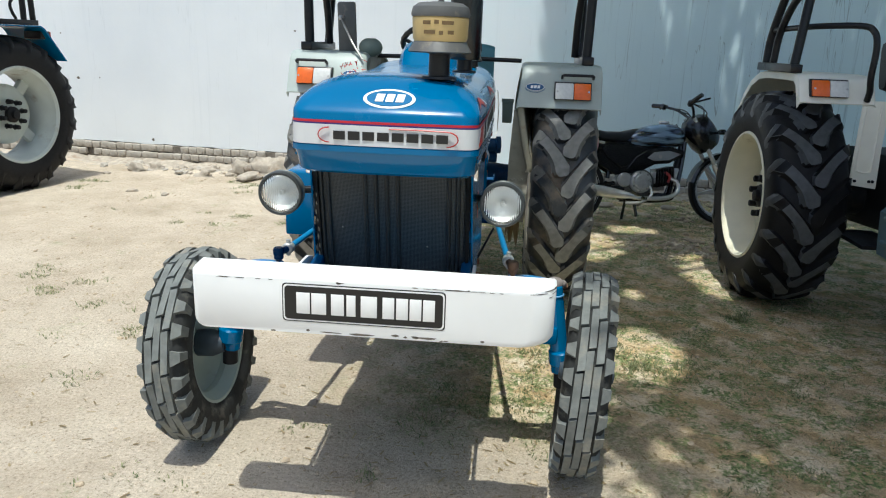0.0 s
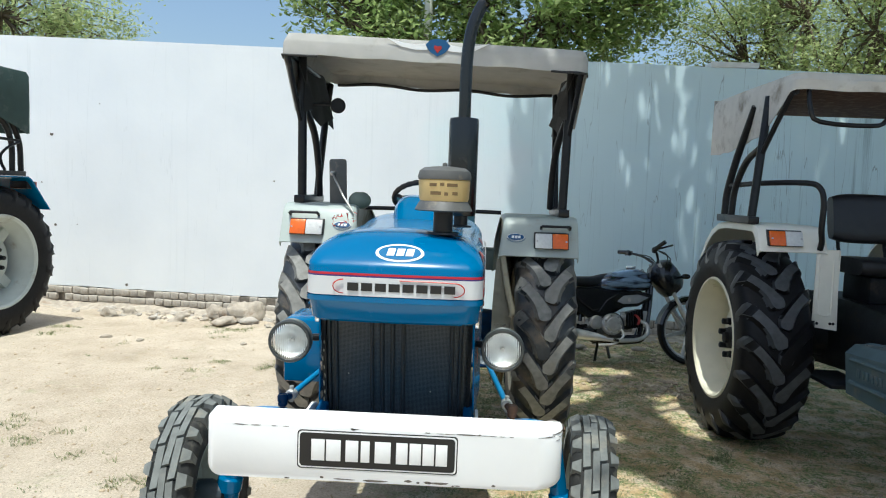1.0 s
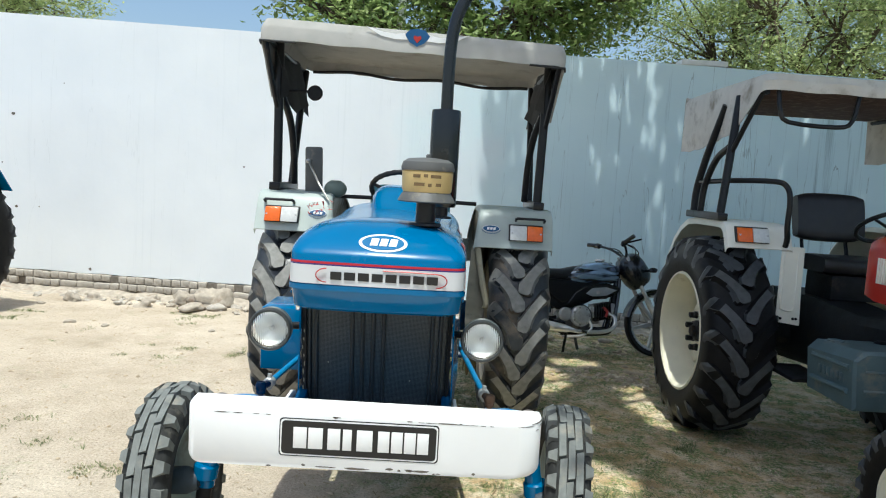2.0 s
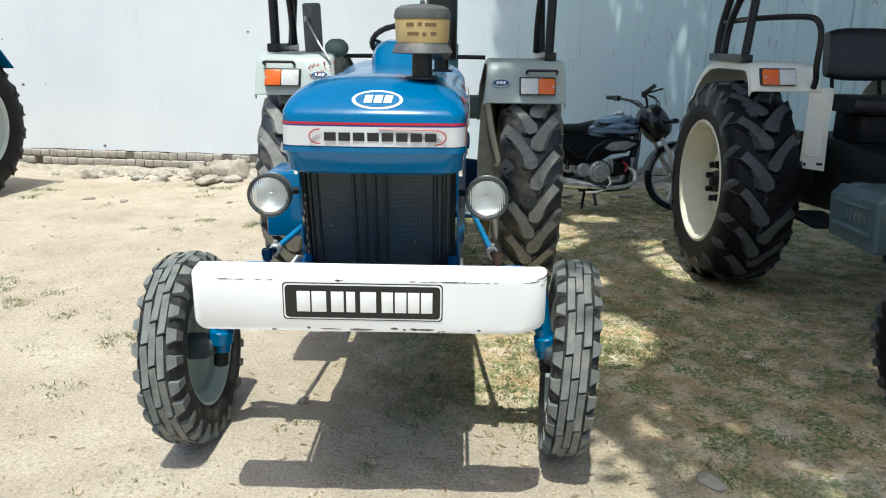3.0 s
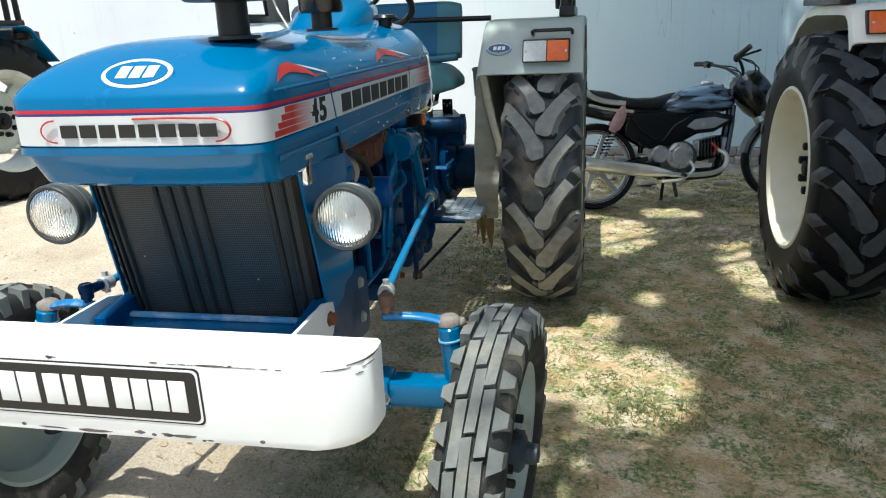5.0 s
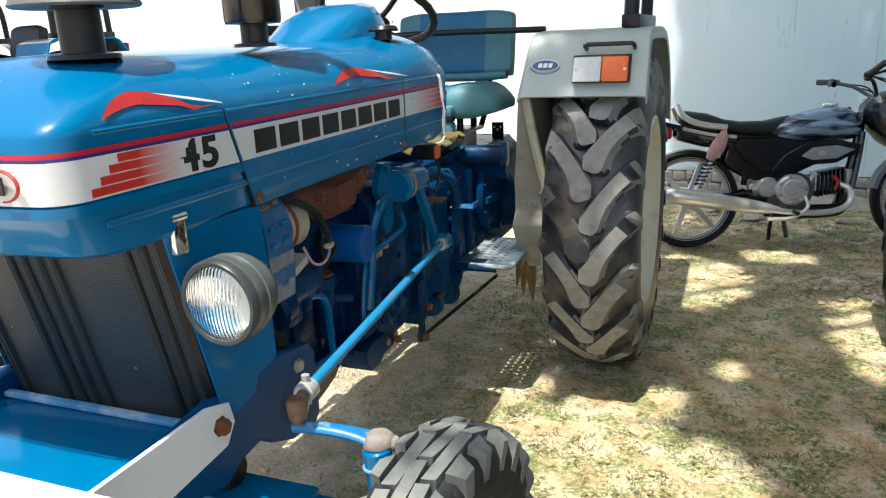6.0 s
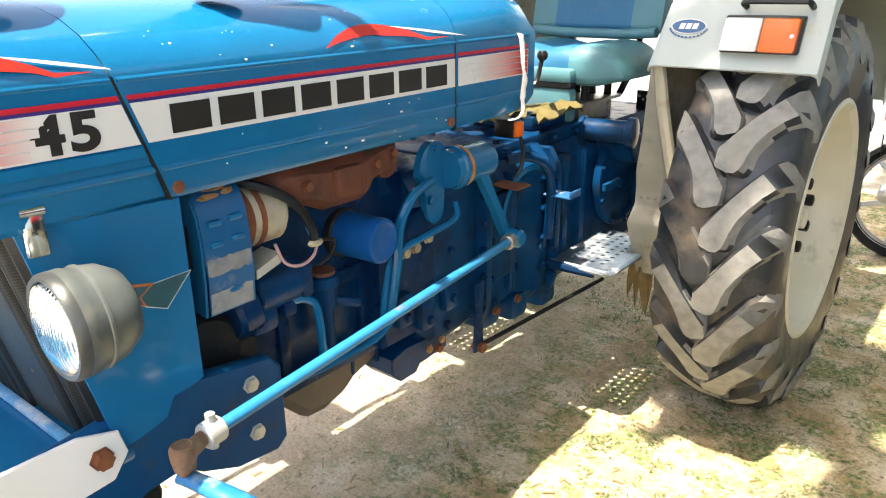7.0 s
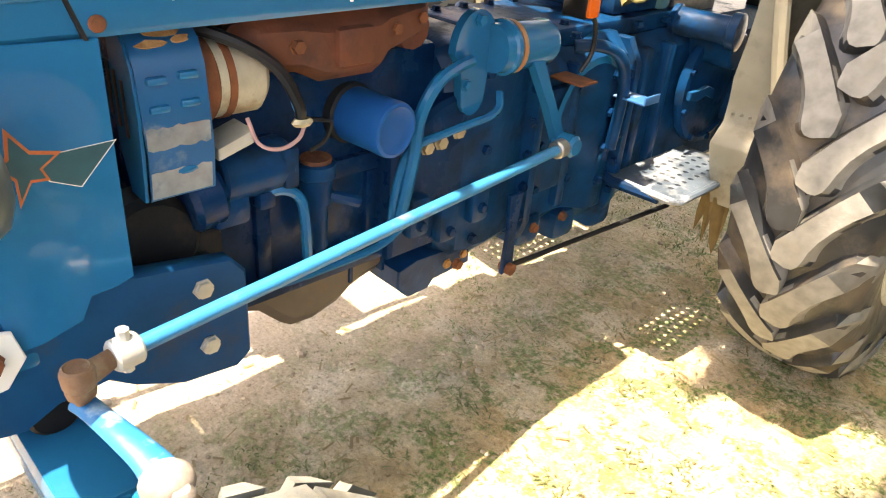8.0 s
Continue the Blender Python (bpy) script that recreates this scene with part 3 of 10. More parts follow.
def polar_block(g, quad, r0, r1, taper=0.88):
    """A tread block over four corners (across, angle), from radius r0 to r1."""
    cw, ca = sum(q[0] for q in quad) / 4, sum(q[1] for q in quad) / 4
    lo, hi = [], []
    for w, a in quad:
        lo.append((w, -r0[0 if abs(w) < abs(cw) else 1] * math.cos(a), r0[0 if abs(w) < abs(cw) else 1] * math.sin(a)))
        w2, a2 = cw + (w - cw) * taper, ca + (a - ca) * taper
        rr = r1[0 if abs(w) < abs(cw) else 1]
        hi.append((w2, -rr * math.cos(a2), rr * math.sin(a2)))
    g.ring([lo, hi])


def front_tread(g, R, W):
    """Three middle ribs cut into long staggered blocks, and lugs along both shoulders."""
    h = W / 2
    n = 15
    st = 2 * math.pi / n
    for (w0, w1), ph in (((-0.043, -0.0165), 0.0), ((-0.0125, 0.0125), 0.5), ((0.0165, 0.043), 0.2)):
        for i in range(n):
            a = (i + ph) * st
            z = 0.0022 * (1 if i % 2 else -1)
            polar_block(g, [(w0 + z, a), (w1 + z, a + 0.018), (w1 + z, a + st * 0.965 + 0.018), (w0 + z, a + st * 0.965)], (R - 0.03, R - 0.03), (R, R), 0.965)
    n = 25
    st = 2 * math.pi / n
    for s, ph in ((-1, 0.2), (1, 0.7)):
        for i in range(n):
            a = (i + ph) * st + 0.010 * math.sin(i * 3.1)
            k = 0.44 + 0.06 * math.sin(i * 1.7)
            polar_block(g, [(s * 0.0505, a - 0.015), (s * (h - 0.001), a + 0.03), (s * (h - 0.001), a + st * (k + 0.04)), (s * 0.0505, a + st * (k + 0.12))], (R - 0.034, R - 0.080), (R - 0.003, R - 0.020), 0.95)


def front_wheel(parent, place, sense, m_tyre, m_tread, m_rim, R=0.372, W=0.168, rim=0.222):
    g = Geo()
    g.m = place
    h = W * 0.42 * sense
    g.lathe([(rim + 0.018, h), (rim + 0.002, h * 0.86), (rim - 0.012, h * 0.5), (rim - 0.03, h * 0.3), (rim - 0.03, -h * 0.3), (rim - 0.012, -h * 0.5), (rim + 0.002, -h * 0.86), (rim + 0.018, -h), (rim - 0.008, -h * 0.9), (rim - 0.02, -h * 0.5), (rim - 0.038, -h * 0.3), (rim - 0.038, h * 0.3), (rim - 0.02, h * 0.5), (rim - 0.008, h * 0.9), (rim + 0.018, h)], (0, 0, 0), (1, 0, 0), 48, caps=False)
    d = 0.03 * sense
    g.lathe([(rim - 0.034, d * 0.4), (rim * 0.75, d * 0.9), (rim * 0.55, d * 1.5), (rim * 0.3, d * 1.2), (0.02, d * 1.2), (0.02, d * 0.9), (rim * 0.3, d * 0.9), (rim * 0.55, d * 1.2), (rim * 0.75, d * 0.6), (rim - 0.034, d * 0.1)], (0, 0, 0), (1, 0, 0), 40, caps=False)
    wheel = part("front_wheel", g, m_rim, parent)
    g = Geo()
    g.m = place
    front_tyre(g, R, W, rim)
    part("tyre", g, m_tyre, wheel, "ribbed front tyre rubber")
    g = Geo()
    g.m = place
    front_tread(g, R, W)
    part("ribbed_tread", g, m_tread, wheel, "dusty ribbed tread blocks", sharp=30)
    g = Geo()
    g.m = place @ Matrix.Translation((0.03 * sense, 0, 0))
    wheel_hub(g, 0.055, 0.085, sense)
    g.m = place
    g.lathe([(0.055, 0.02 * sense), (0.055, -0.04 * sense), (0.035, -0.09 * sense)], (0, 0, 0), (1, 0, 0), 20)
    part("hub", g, M_BLUE_HUB, wheel)
    for i in range(6):
        a = 2 * math.pi * i / 6
        g = Geo()
        g.m = place
        hex_bolt(g, (0.036 * sense, 0.085 * math.cos(a), 0.085 * math.sin(a)), (sense, 0, 0), 0.012, 0.03)
        part("wheel_bolt", g, M_DARK, wheel)
    return wheel

# ---- the blue tractor: its nose points to -y, x is across ----
HW = 0.325          # half width of the bonnet
Z_LIP, Z_FULL, Z_CREASE = 1.160, 1.250, 1.365
SHOULDER = [(0.0, 1.365), (0.004, 1.378), (0.014, 1.398), (0.036, 1.424), (0.075, 1.447), (0.13, 1.463), (0.20, 1.472), (0.325, 1.477)]


def slim(x, y):
    """The nose narrows towards its front."""
    k = max(0.0, min(1.0, (0.66 - y) / 0.40))
    return x * (1 - 0.065 * k) + 0.009 * k


def seam_y(z):
    """The joint between nose and bonnet leans back towards the lip and forward over the crown."""
    return 0.645 + 0.34 * (1.365 - z) if z < 1.365 else 0.645 - 0.32 * (z - 1.365)


def nose_ring(y_back, inset_front, inset_side, z, r=0.055, y_front=0.262, steps=6):
    """A U in plan: from the rear on one flank round the nose to the other flank."""
    hx, yf = HW - inset_side, y_front + inset_front
    r = min(r, hx * 0.9)
    pts = [(hx, y_back, z), (hx, (y_back + yf) / 2, z)]
    for i in range(steps + 1):
        a = math.pi / 2 * i / steps
        pts.append((hx - r + r * math.cos(a), yf + r - r * math.sin(a), z))
    for k in (0.5, 0.0, -0.5):
        pts.append((k * (hx - r), yf - 0.012 * (1 - k * k), z))
    for i in range(steps + 1):
        a = math.pi / 2 * (1 - i / steps)
        pts.append((-hx + r - r * math.cos(a), yf + r - r * math.sin(a), z))
    pts += [(-hx, (y_back + yf) / 2, z), (-hx, y_back, z)]
    return [(slim(x, y), y, z) for x, y, z in pts]


def build_nose(root, seam):
    g = Geo()
    rings = [nose_ring(seam, 0.065, 0.020, Z_LIP - 0.006, 0.07), nose_ring(seam, 0.045, 0.010, Z_LIP + 0.004, 0.065), nose_ring(seam, 0.006, 0.004, Z_FULL - 0.018), nose_ring(seam, 0.0, 0.0, Z_FULL), nose_ring(seam, 0.0, 0.0, Z_CREASE - 0.010),
             nose_ring(seam, 0.005, 0.0, Z_CREASE), nose_ring(seam, 0.020, 0.004, 1.379, 0.06), nose_ring(seam, 0.045, 0.014, 1.399, 0.075), nose_ring(seam, 0.09, 0.036, 1.425, 0.10), nose_ring(seam, 0.14, 0.075, 1.448, 0.11), nose_ring(seam, 0.19, 0.13, 1.464, 0.10), nose_ring(seam, 0.25, 0.20, 1.473, 0.08), nose_ring(seam, 0.33, 0.30, 1.478, 0.02)]
    g.ring(rings, caps=False, closed=False)
    return part("nose_cowl", g, M_BLUE, root, "glossy blue nose cowl", sharp=30, fix=False)


def flank_strip(g, side, y0, y1, z0, z1, off=0.0018):
    a, b = slim(side * HW, y0) + side * off, slim(side * HW, y1) + side * off
    d = side * off * 0.9
    g.add([(a, y0, z0), (b, y1, z0), (b, y1, z1), (a, y0, z1), (a - d, y0, z0), (b - d, y1, z0), (b - d, y1, z1), (a - d, y0, z1)],
          [(0, 1, 2, 3), (4, 7, 6, 5), (0, 4, 5, 1), (1, 5, 6, 2), (2, 6, 7, 3), (3, 7, 4, 0)])


def nose_band(root, name, z0, z1, material, y_back, off=0.0022, label=""):
    g = Geo()
    def out(z):
        return [(x * (HW + off) / HW, y - off * (1 if y < 0.36 else 0), z) for x, y, z in nose_ring(y_back, 0.0, 0.0, z)]
    g.ring([out(z0), out(z1)], caps=False, closed=False)
    return part(name, g, material, root, label, fix=False)


def build_bonnet(root):
    seam, rear = 0.660, 1.488
    build_nose(root, seam)
    # the main bonnet: flanks, rounded shoulders and flat top, with a thickness
    def section(y, lift=0.0, low=Z_LIP - 0.002):
        outer = [(HW - i, z + (lift if z > 1.37 else 0)) for i, z in [(0.006, low), (0.0, low + 0.012), (0.0, 1.25)] + SHOULDER]
        prof = outer + [(-x, z) for x, z in reversed(outer[:-1])]
        inner = [(x * 0.975, z - 0.008 if z > 1.4 else z) for x, z in reversed(prof)]
        return [(x, y, z) for x, z in prof + inner]
    g = Geo()
    g.ring([section(seam + 0.0025), section(1.0), section(1.3, 0.004), section(rear - 0.003, 0.010)])
    part("bonnet", g, M_BLUE, root, "glossy blue bonnet with chipped paint", sharp=30)
    g = Geo()
    g.ring([section(rear - 0.0005, 0.010), section(1.62, 0.022), section(1.72, 0.03), section(1.80, 0.012, Z_LIP + 0.01), section(1.835, -0.02, Z_LIP + 0.03)])
    part("dash_cowl", g, M_BLUE, root, sharp=30)
    # raised hump before the steering wheel
    g = Geo()
    def hump(y, hw, top):
        return [(-hw, y, 1.40), (hw, y, 1.40), (hw * 0.96, y, top - 0.05), (hw * 0.8, y, top - 0.015), (hw * 0.5, y, top), (-hw * 0.5, y, top), (-hw * 0.8, y, top - 0.015), (-hw * 0.96, y, top - 0.05)]
    g.ring([hump(1.36, 0.12, 1.474), hump(1.46, 0.135, 1.508), hump(1.56, 0.145, 1.558), hump(1.66, 0.15, 1.590), hump(1.76, 0.145, 1.600), hump(1.84, 0.13, 1.56)])
    part("instrument_hump", g, M_BLUE, root, sharp=45)
    # dark strips that stand in for shade in the bonnet's seam gaps
    for s in (-1, 1):
        for y in (seam, rear - 0.004):
            g = Geo()
            g.box((min(s * (HW - 0.012), s * (HW + 0.0005)), y - 0.001, Z_LIP - 0.003), (max(s * (HW - 0.012), s * (HW + 0.0005)), y + 0.004, 1.364))
            part("joint_strip", g, M_DARK, root)
    # decals
    nose_band(root, "pressed_bead", 1.236, 1.2535, M_BLUE, 0.656, 0.0045)
    nose_band(root, "silver_band", 1.257, 1.322, M_SILVER, 0.656, label="silver band round the nose")
    nose_band(root, "crimson_stripe", 1.3275, 1.3355, M_MAGENTA, 0.656)
    nose_band(root, "purple_stripe", 1.3225, 1.327, M_PURPLE, 0.656)
    for s in (-1, 1):
        for y0, y1 in ((0.670, 1.482), (1.496, 1.80)):
            g = Geo()
            flank_strip(g, s, y0, y1, 1.257, 1.322)
            part("silver_band", g, M_SILVER, root)
            g = Geo()
            flank_strip(g, s, y0, y1, 1.3275, 1.3345)
            part("crimson_stripe", g, M_MAGENTA, root)
            g = Geo()
            flank_strip(g, s, y0, y1, 1.3232, 1.327)
            part("purple_stripe", g, M_PURPLE, root)
        # red bars that fade rearward, at the nose and on the dash cowl
        for y0, y1 in ((0.319, 0.515), (1.56, 1.795)):
            for k in range(4):
                g = Geo()
                flank_strip(g, s, y0 + (0.02 * k if y0 < 1 else -0.02 * k), y1 + 0.008 * (k if y0 < 1 else 0), 1.2605 + k * 0.0155, 1.2735 + k * 0.0155, 0.0036)
                part("red_bar", g, M_FADE_NOSE if y0 < 1 else M_FADE_REAR, root)
        # maker's word as plain dark blocks
        for k in range(8):
            y0 = 0.735 + k * 0.0915
            g = Geo()
            flank_strip(g, s, y0, y0 + 0.074, 1.2655, 1.3125, 0.0036)
            part("maker_block", g, M_INK, root)
        # swoosh on the shoulder
        for y0, y1 in ((0.36, 0.62), (1.08, 1.46)):
            g = Geo()
            n = 10
            up, lo = [], []
            for i in range(n + 1):
                t = i / n
                c = 1.372 + 0.034 * math.sin(math.pi * min(1, t * 1.25)) ** 0.8 * (1 - 0.5 * t)
                w = 0.0105 * math.sin(math.pi * t ** 0.62) ** 1.3 + 0.0003
                for lst, zz in ((up, c + w), (lo, c - w)):
                    ins = lerp_table([(z, i2) for i2, z in SHOULDER], zz)
                    lst.append((slim(s * (HW - ins), y0 + (y1 - y0) * t) + s * 0.003, y0 + (y1 - y0) * t, zz + 0.002))
            g.ring([lo, up], caps=False, closed=False)
            part("swoosh", g, M_RED, root, fix=False)
            g = Geo()
            up, lo = [], []
            for i in range(8):
                t = i / 7
                zz = 1.392 - 0.016 * t
                for lst, z2 in ((up, zz + 0.0065 * (1 - t) ** 0.8), (lo, zz - 0.0045 * (1 - t) ** 1.5)):
                    ins, yy = lerp_table([(z, i2) for i2, z in SHOULDER], z2), y0 + (y1 - y0) * (0.38 + 0.36 * t)
                    lst.append((slim(s * (HW - ins), yy) + s * 0.0036, yy, z2 + 0.002))
            g.ring([lo, up], caps=False, closed=False)
            part("swoosh_prong", g, M_RED, root, fix=False)
            # a thin silver streak that runs out behind it
            g = Geo()
            up, lo = [], []
            for i in range(10):
                t = i / 9
                zz = 1.404 - 0.034 * t
                for lst, z2 in ((up, zz + 0.0026 * math.sin(math.pi * t)), (lo, zz - 0.0026 * math.sin(math.pi * t))):
                    ins = lerp_table([(z, i2) for i2, z in SHOULDER], z2)
                    lst.append((slim(s * (HW - ins), y0 + (y1 - y0) * (0.5 + 0.68 * t)) + s * 0.0034, y0 + (y1 - y0) * (0.5 + 0.68 * t), z2 + 0.002))
            g.ring([lo, up], caps=False, closed=False)
            part("silver_streak", g, M_SILVER, root, fix=False)
    # the same word on the nose, smaller, inside a thin red bow
    for k in range(8):
        x0 = -0.150 + k * 0.0475
        g = Geo()
        g.box((x0, 0.2462, 1.2755), (x0 + 0.038, 0.2495, 1.303))
        part("maker_block", g, M_INK, root)
    for s in (-1, 1):
        g = Geo()
        pts = [(s * (0.190 + 0.036 * math.sin(a)) + 0.026, 0.2475, 1.2895 + 0.024 * math.cos(a)) for a in [math.pi * i / 10 for i in range(11)]]
        if s > 0:
            pts = [(0.03, 0.2455, 1.3150), (0.12, 0.2460, 1.3158)] + pts
        g.tube(pts, 0.0028, 6, flat=0.6)
        part("red_bow", g, M_RED, root)
    # oval badge on the nose slope
    base = pose(0.022, 0.303, 1.4035, 41)
    for rx, rz, d, mt in ((0.085, 0.043, 0.004, M_PLATE_WHITE), (0.074, 0.034, 0.006, M_BLUE)):
        g = Geo()
        g.m = base
        g.prism(oval(rx, rz, 40), (0, 0, 0), (1, 0, 0), (0, 1, 0), (0, 0, d))
        part("oval_badge", g, mt, root)
    for k in range(3):
        g = Geo()
        g.m = base
        x0 = -0.045 + 0.033 * k
        g.prism([(x0, -0.017), (x0 + 0.026, -0.017), (x0 + 0.031, 0.017), (x0 + 0.005, 0.017)], (0, 0, 0), (1, 0, 0), (0, 1, 0), (0, 0, 0.008))
        part("badge_block", g, M_PLATE_WHITE, root)
    # flecks where the paint has chipped
    rnd = random.Random(9)
    for k in range(46):
        y = rnd.choice((rnd.uniform(0.70, 1.46), rnd.uniform(1.1, 1.46)))
        z = rnd.choice((rnd.uniform(1.368, 1.44), rnd.uniform(1.17, 1.25), rnd.uniform(1.37, 1.46)))
        ins = 0.0 if z < 1.365 else lerp_table([(zz, ii) for ii, zz in SHOULDER], z)
        r = rnd.choice((0.0012, 0.0016, 0.002, 0.0035))
        g = Geo()
        g.ball((HW - ins, y, z), r, 6, (0.8, rnd.uniform(0.8, 1.6), 1))
        part("paint_fleck", g, M_PLATE_WHITE, root)
    # pressed beads along the flanks
    for s in (-1, 1):
        for z in (1.3585, 1.212):
            for y0, y1 in ((0.34, seam - 0.002), (seam + 0.008, rear - 0.004), (rear + 0.004, 1.80)):
                g = Geo()
                n = 7
                rings = [[(slim(s * HW, y) + s * d, y, z + h) for d, h in ((-0.003, -0.007), (0.0025, -0.0025), (0.0025, 0.0025), (-0.003, 0.007))] for y in (y0, y1)]
                g.ring(rings)
                part("pressed_bead", g, M_BLUE, root, sharp=60)
    # filler cap
    g = Geo()
    g.cyl((0.213, 1.613, 1.478), (0.213, 1.613, 1.505), 0.026, n=16)
    g.lathe([(0.045, 0), (0.047, 0.006), (0.040, 0.016), (0.02, 0.019)], (0.213, 1.613, 1.503), (0, 0, 1), 18)
    part("fuel_cap", g, M_BLACK, root)
    for y in (0.732, 1.465):
        for s in (-1, 1):
            g = Geo()
            g.cyl((s * 0.322, y, 1.176), (s * 0.330, y, 1.176), 0.011, n=12, b=0.002)
            part("screw", g, M_RUST, root)
    # lean the joint: whatever ends at the seam follows its line
    for ob in root.children:
        for v in ob.data.vertices:
            if abs(v.co.y - 0.661) < 0.012:
                v.co.y += seam_y(v.co.z) - seam


def number_text(root, body, place, size, material, name):
    """Raised figures in the built-in font, as a mesh."""
    cu = bpy.data.curves.new(name, "FONT")
    cu.body, cu.size, cu.extrude, cu.align_x, cu.offset, cu.space_character = body, size, 0.0012, "CENTER", 0.0026, 1.12
    tmp = bpy.data.objects.new(name, cu)
    scene.collection.objects.link(tmp)
    me = bpy.data.meshes.new_from_object(tmp.evaluated_get(bpy.context.evaluated_depsgraph_get()))
    bpy.data.objects.remove(tmp)
    me.transform(place)
    me.materials.clear()
    me.materials.append(material)
    ob = new(name, me)
    ob.parent = root
    return ob


def tuck(ob):
    """Draws a flank sheet, and what sits on it, in towards the grille."""
    for v in ob.data.vertices:
        v.co.x -= math.copysign(0.031 * max(0.0, min(1.0, (0.73 - v.co.y) / 0.25)), v.co.x)


def build_front(root):
    # radiator grille: leans back towards the foot, standing ribs, perforated sheet
    def on_grille(x, z, d=0.0):
        return (0.90 * x, 0.455 + (1.15 - z) * 0.22 - d + 0.10 * (abs(x) / 0.31) ** 6 * 0.35, z)
    g = Geo()
    xs = [-0.315, -0.305, -0.28, -0.24, -0.12, 0, 0.12, 0.24, 0.28, 0.305, 0.315]
    front = [[on_grille(x, z) for x in xs] for z in (0.735, 0.95, 1.155)]
    g.ring(front, caps=False, closed=False)
    part("grille_mesh", g, M_MESH, root, "black perforated radiator grille", fix=False)
    for x in (-0.283, -0.252, -0.099, -0.056, -0.012, 0.032, 0.236, 0.272):
        g = Geo()
        w = 0.009
        g.ring([[on_grille(x + w * 1.1 * math.cos(a), z, -0.002 + 0.014 * math.sin(a)) for a in [math.pi * i / 6 for i in range(7)]] for z in (0.737, 0.95, 1.154)])
        part("grille_rib", g, M_RIB, root)
    g = Geo()
    g.ring([[on_grille(x, z, d) for x, d in ((-0.318, 0.0), (-0.318, 0.012), (-0.296, 0.014), (-0.296, 0.0))] for z in (0.735, 1.155)])
    part("grille_edge", g, M_BLACK, root)
    g = Geo()
    g.ring([[on_grille(x, z, d) for x, d in ((0.318, 0.0), (0.318, 0.012), (0.304, 0.014), (0.304, 0.0))] for z in (0.735, 1.155)])
    part("grille_edge", g, M_BLACK, root)
    # paint knocked off the grille's edge, and a scrape lower down
    rnd = random.Random(21)
    for x, z, h in [(-0.307 + rnd.uniform(-0.006, 0.004), 0.80 + 0.034 * k, rnd.uniform(0.006, 0.016)) for k in range(8)] + [(-0.10, 0.815, 0.006), (-0.095, 0.805, 0.004), (0.15, 0.86, 0.003), (-0.2, 0.92, 0.003)]:
        g = Geo()
        g.ring([[on_grille(x + a * rnd.uniform(0.0015, 0.004), z + b * h, d) for a, b in ((-1, -0.5), (0.3, -1), (1, 0.2), (0.2, 1), (-1, 0.6))] for d in (0.0125 if x < -0.25 else 0.0, 0.0155 if x < -0.25 else 0.0025)])
        part("scrape", g, M_LIP, root)
    g = Geo()
    g.box((-0.275, 0.58, 0.82), (0.275, 0.68, 1.17), 0.01)
    part("radiator", g, M_DARK, root)
    # sheet under the grille
    g = Geo()
    g.box((-0.300, 0.165, 0.700), (0.300, 0.60, 0.738), 0.012)
    part("radiator_tray", g, M_BLUE, root)
    # pale strip: the lit edge of the tray put into the colour
    g = Geo()
    g.box((-0.288, 0.512, 0.7385), (0.288, 0.532, 0.752), 0.004)
    part("grille_sill", g, M_PALE_BLUE, root)
    # flank sheets beside the grille
    for s in (-1, 1):
        g = Geo()
        poly = [(0.478, 1.158), (0.568, 0.740), (0.60, 0.744), (0.655, 0.764), (0.672, 0.800), (0.708, 0.806), (0.732, 0.817), (0.732, 1.158)]
        g.prism(poly, (s * 0.318, 0, 0), (0, 1, 0), (0, 0, 1), (s * 0.006, 0, 0), 0.002)
        tuck(part("flank_sheet", g, M_BLUE, root))
        g = Geo()
        g.box((s * 0.326 - 0.012, 0.486, 1.178), (s * 0.326 + 0.012, 0.522, 1.196), 0.003)
        g.box((s * 0.332 - 0.008, 0.489, 1.116), (s * 0.332 + 0.008, 0.519, 1.188), 0.004)
        g.cyl((s * 0.335, 0.487, 1.186), (s * 0.335, 0.521, 1.186), 0.009, n=10)
        tuck(part("latch", g, M_CHROME, root, "chrome toggle latch"))
        # star sticker behind the lamp: orange edge, dark green field
        star = [(0.590, 1.012), (0.605, 1.024), (0.610, 1.062), (0.633, 1.029), (0.668, 1.0225), (0.643, 1.003), (0.650, 0.986), (0.628, 0.987), (0.610, 0.955), (0.610, 0.992)]
        blade = [(0.628, 1.018), (0.668, 1.0215), (0.735, 1.027), (0.684, 0.969), (0.648, 0.984)]
        for shape, k, mt, h, words in ((blade, 1.0, M_WHITE, 0.0006, ""), (blade, 0.955, M_STAR, 0.0010, "dark green blade of the star sticker"), (star, 1.0, M_STAR_EDGE, 0.0014, "orange-edged star sticker"), (star, 0.80, M_STAR, 0.0020, "")):
            g = Geo()
            cy, cz = sum(p[0] for p in shape) / len(shape), sum(p[1] for p in shape) / len(shape)
            g.prism([(cy + (y - cy) * k, cz + (z - cz) * k) for y, z in shape], (s * 0.3240, 0, 0), (0, 1, 0), (0, 0, 1), (s * h, 0, 0))
            tuck(part("star_sticker", g, mt, root, words))
    # head lamps
    for s in (-1, 1):
        lamp = None
        c = Vector((s * 0.402, 0.472, 1.040))
        ax = Vector((s * 0.02, 1.0, 0.02)).normalized()
        g = Geo()
        g.lathe([(0.0765, 0.004), (0.079, 0.0), (0.081, 0.010), (0.081, 0.026), (0.078, 0.030), (0.078, 0.048), (0.073, 0.073), (0.058, 0.096), (0.034, 0.108), (0.01, 0.112)], c, ax, 36, caps=False)
        lamp = part("headlamp", g, M_BUCKET, root, "round headlamp in a weathered grey bucket", fix=False)
        g = Geo()
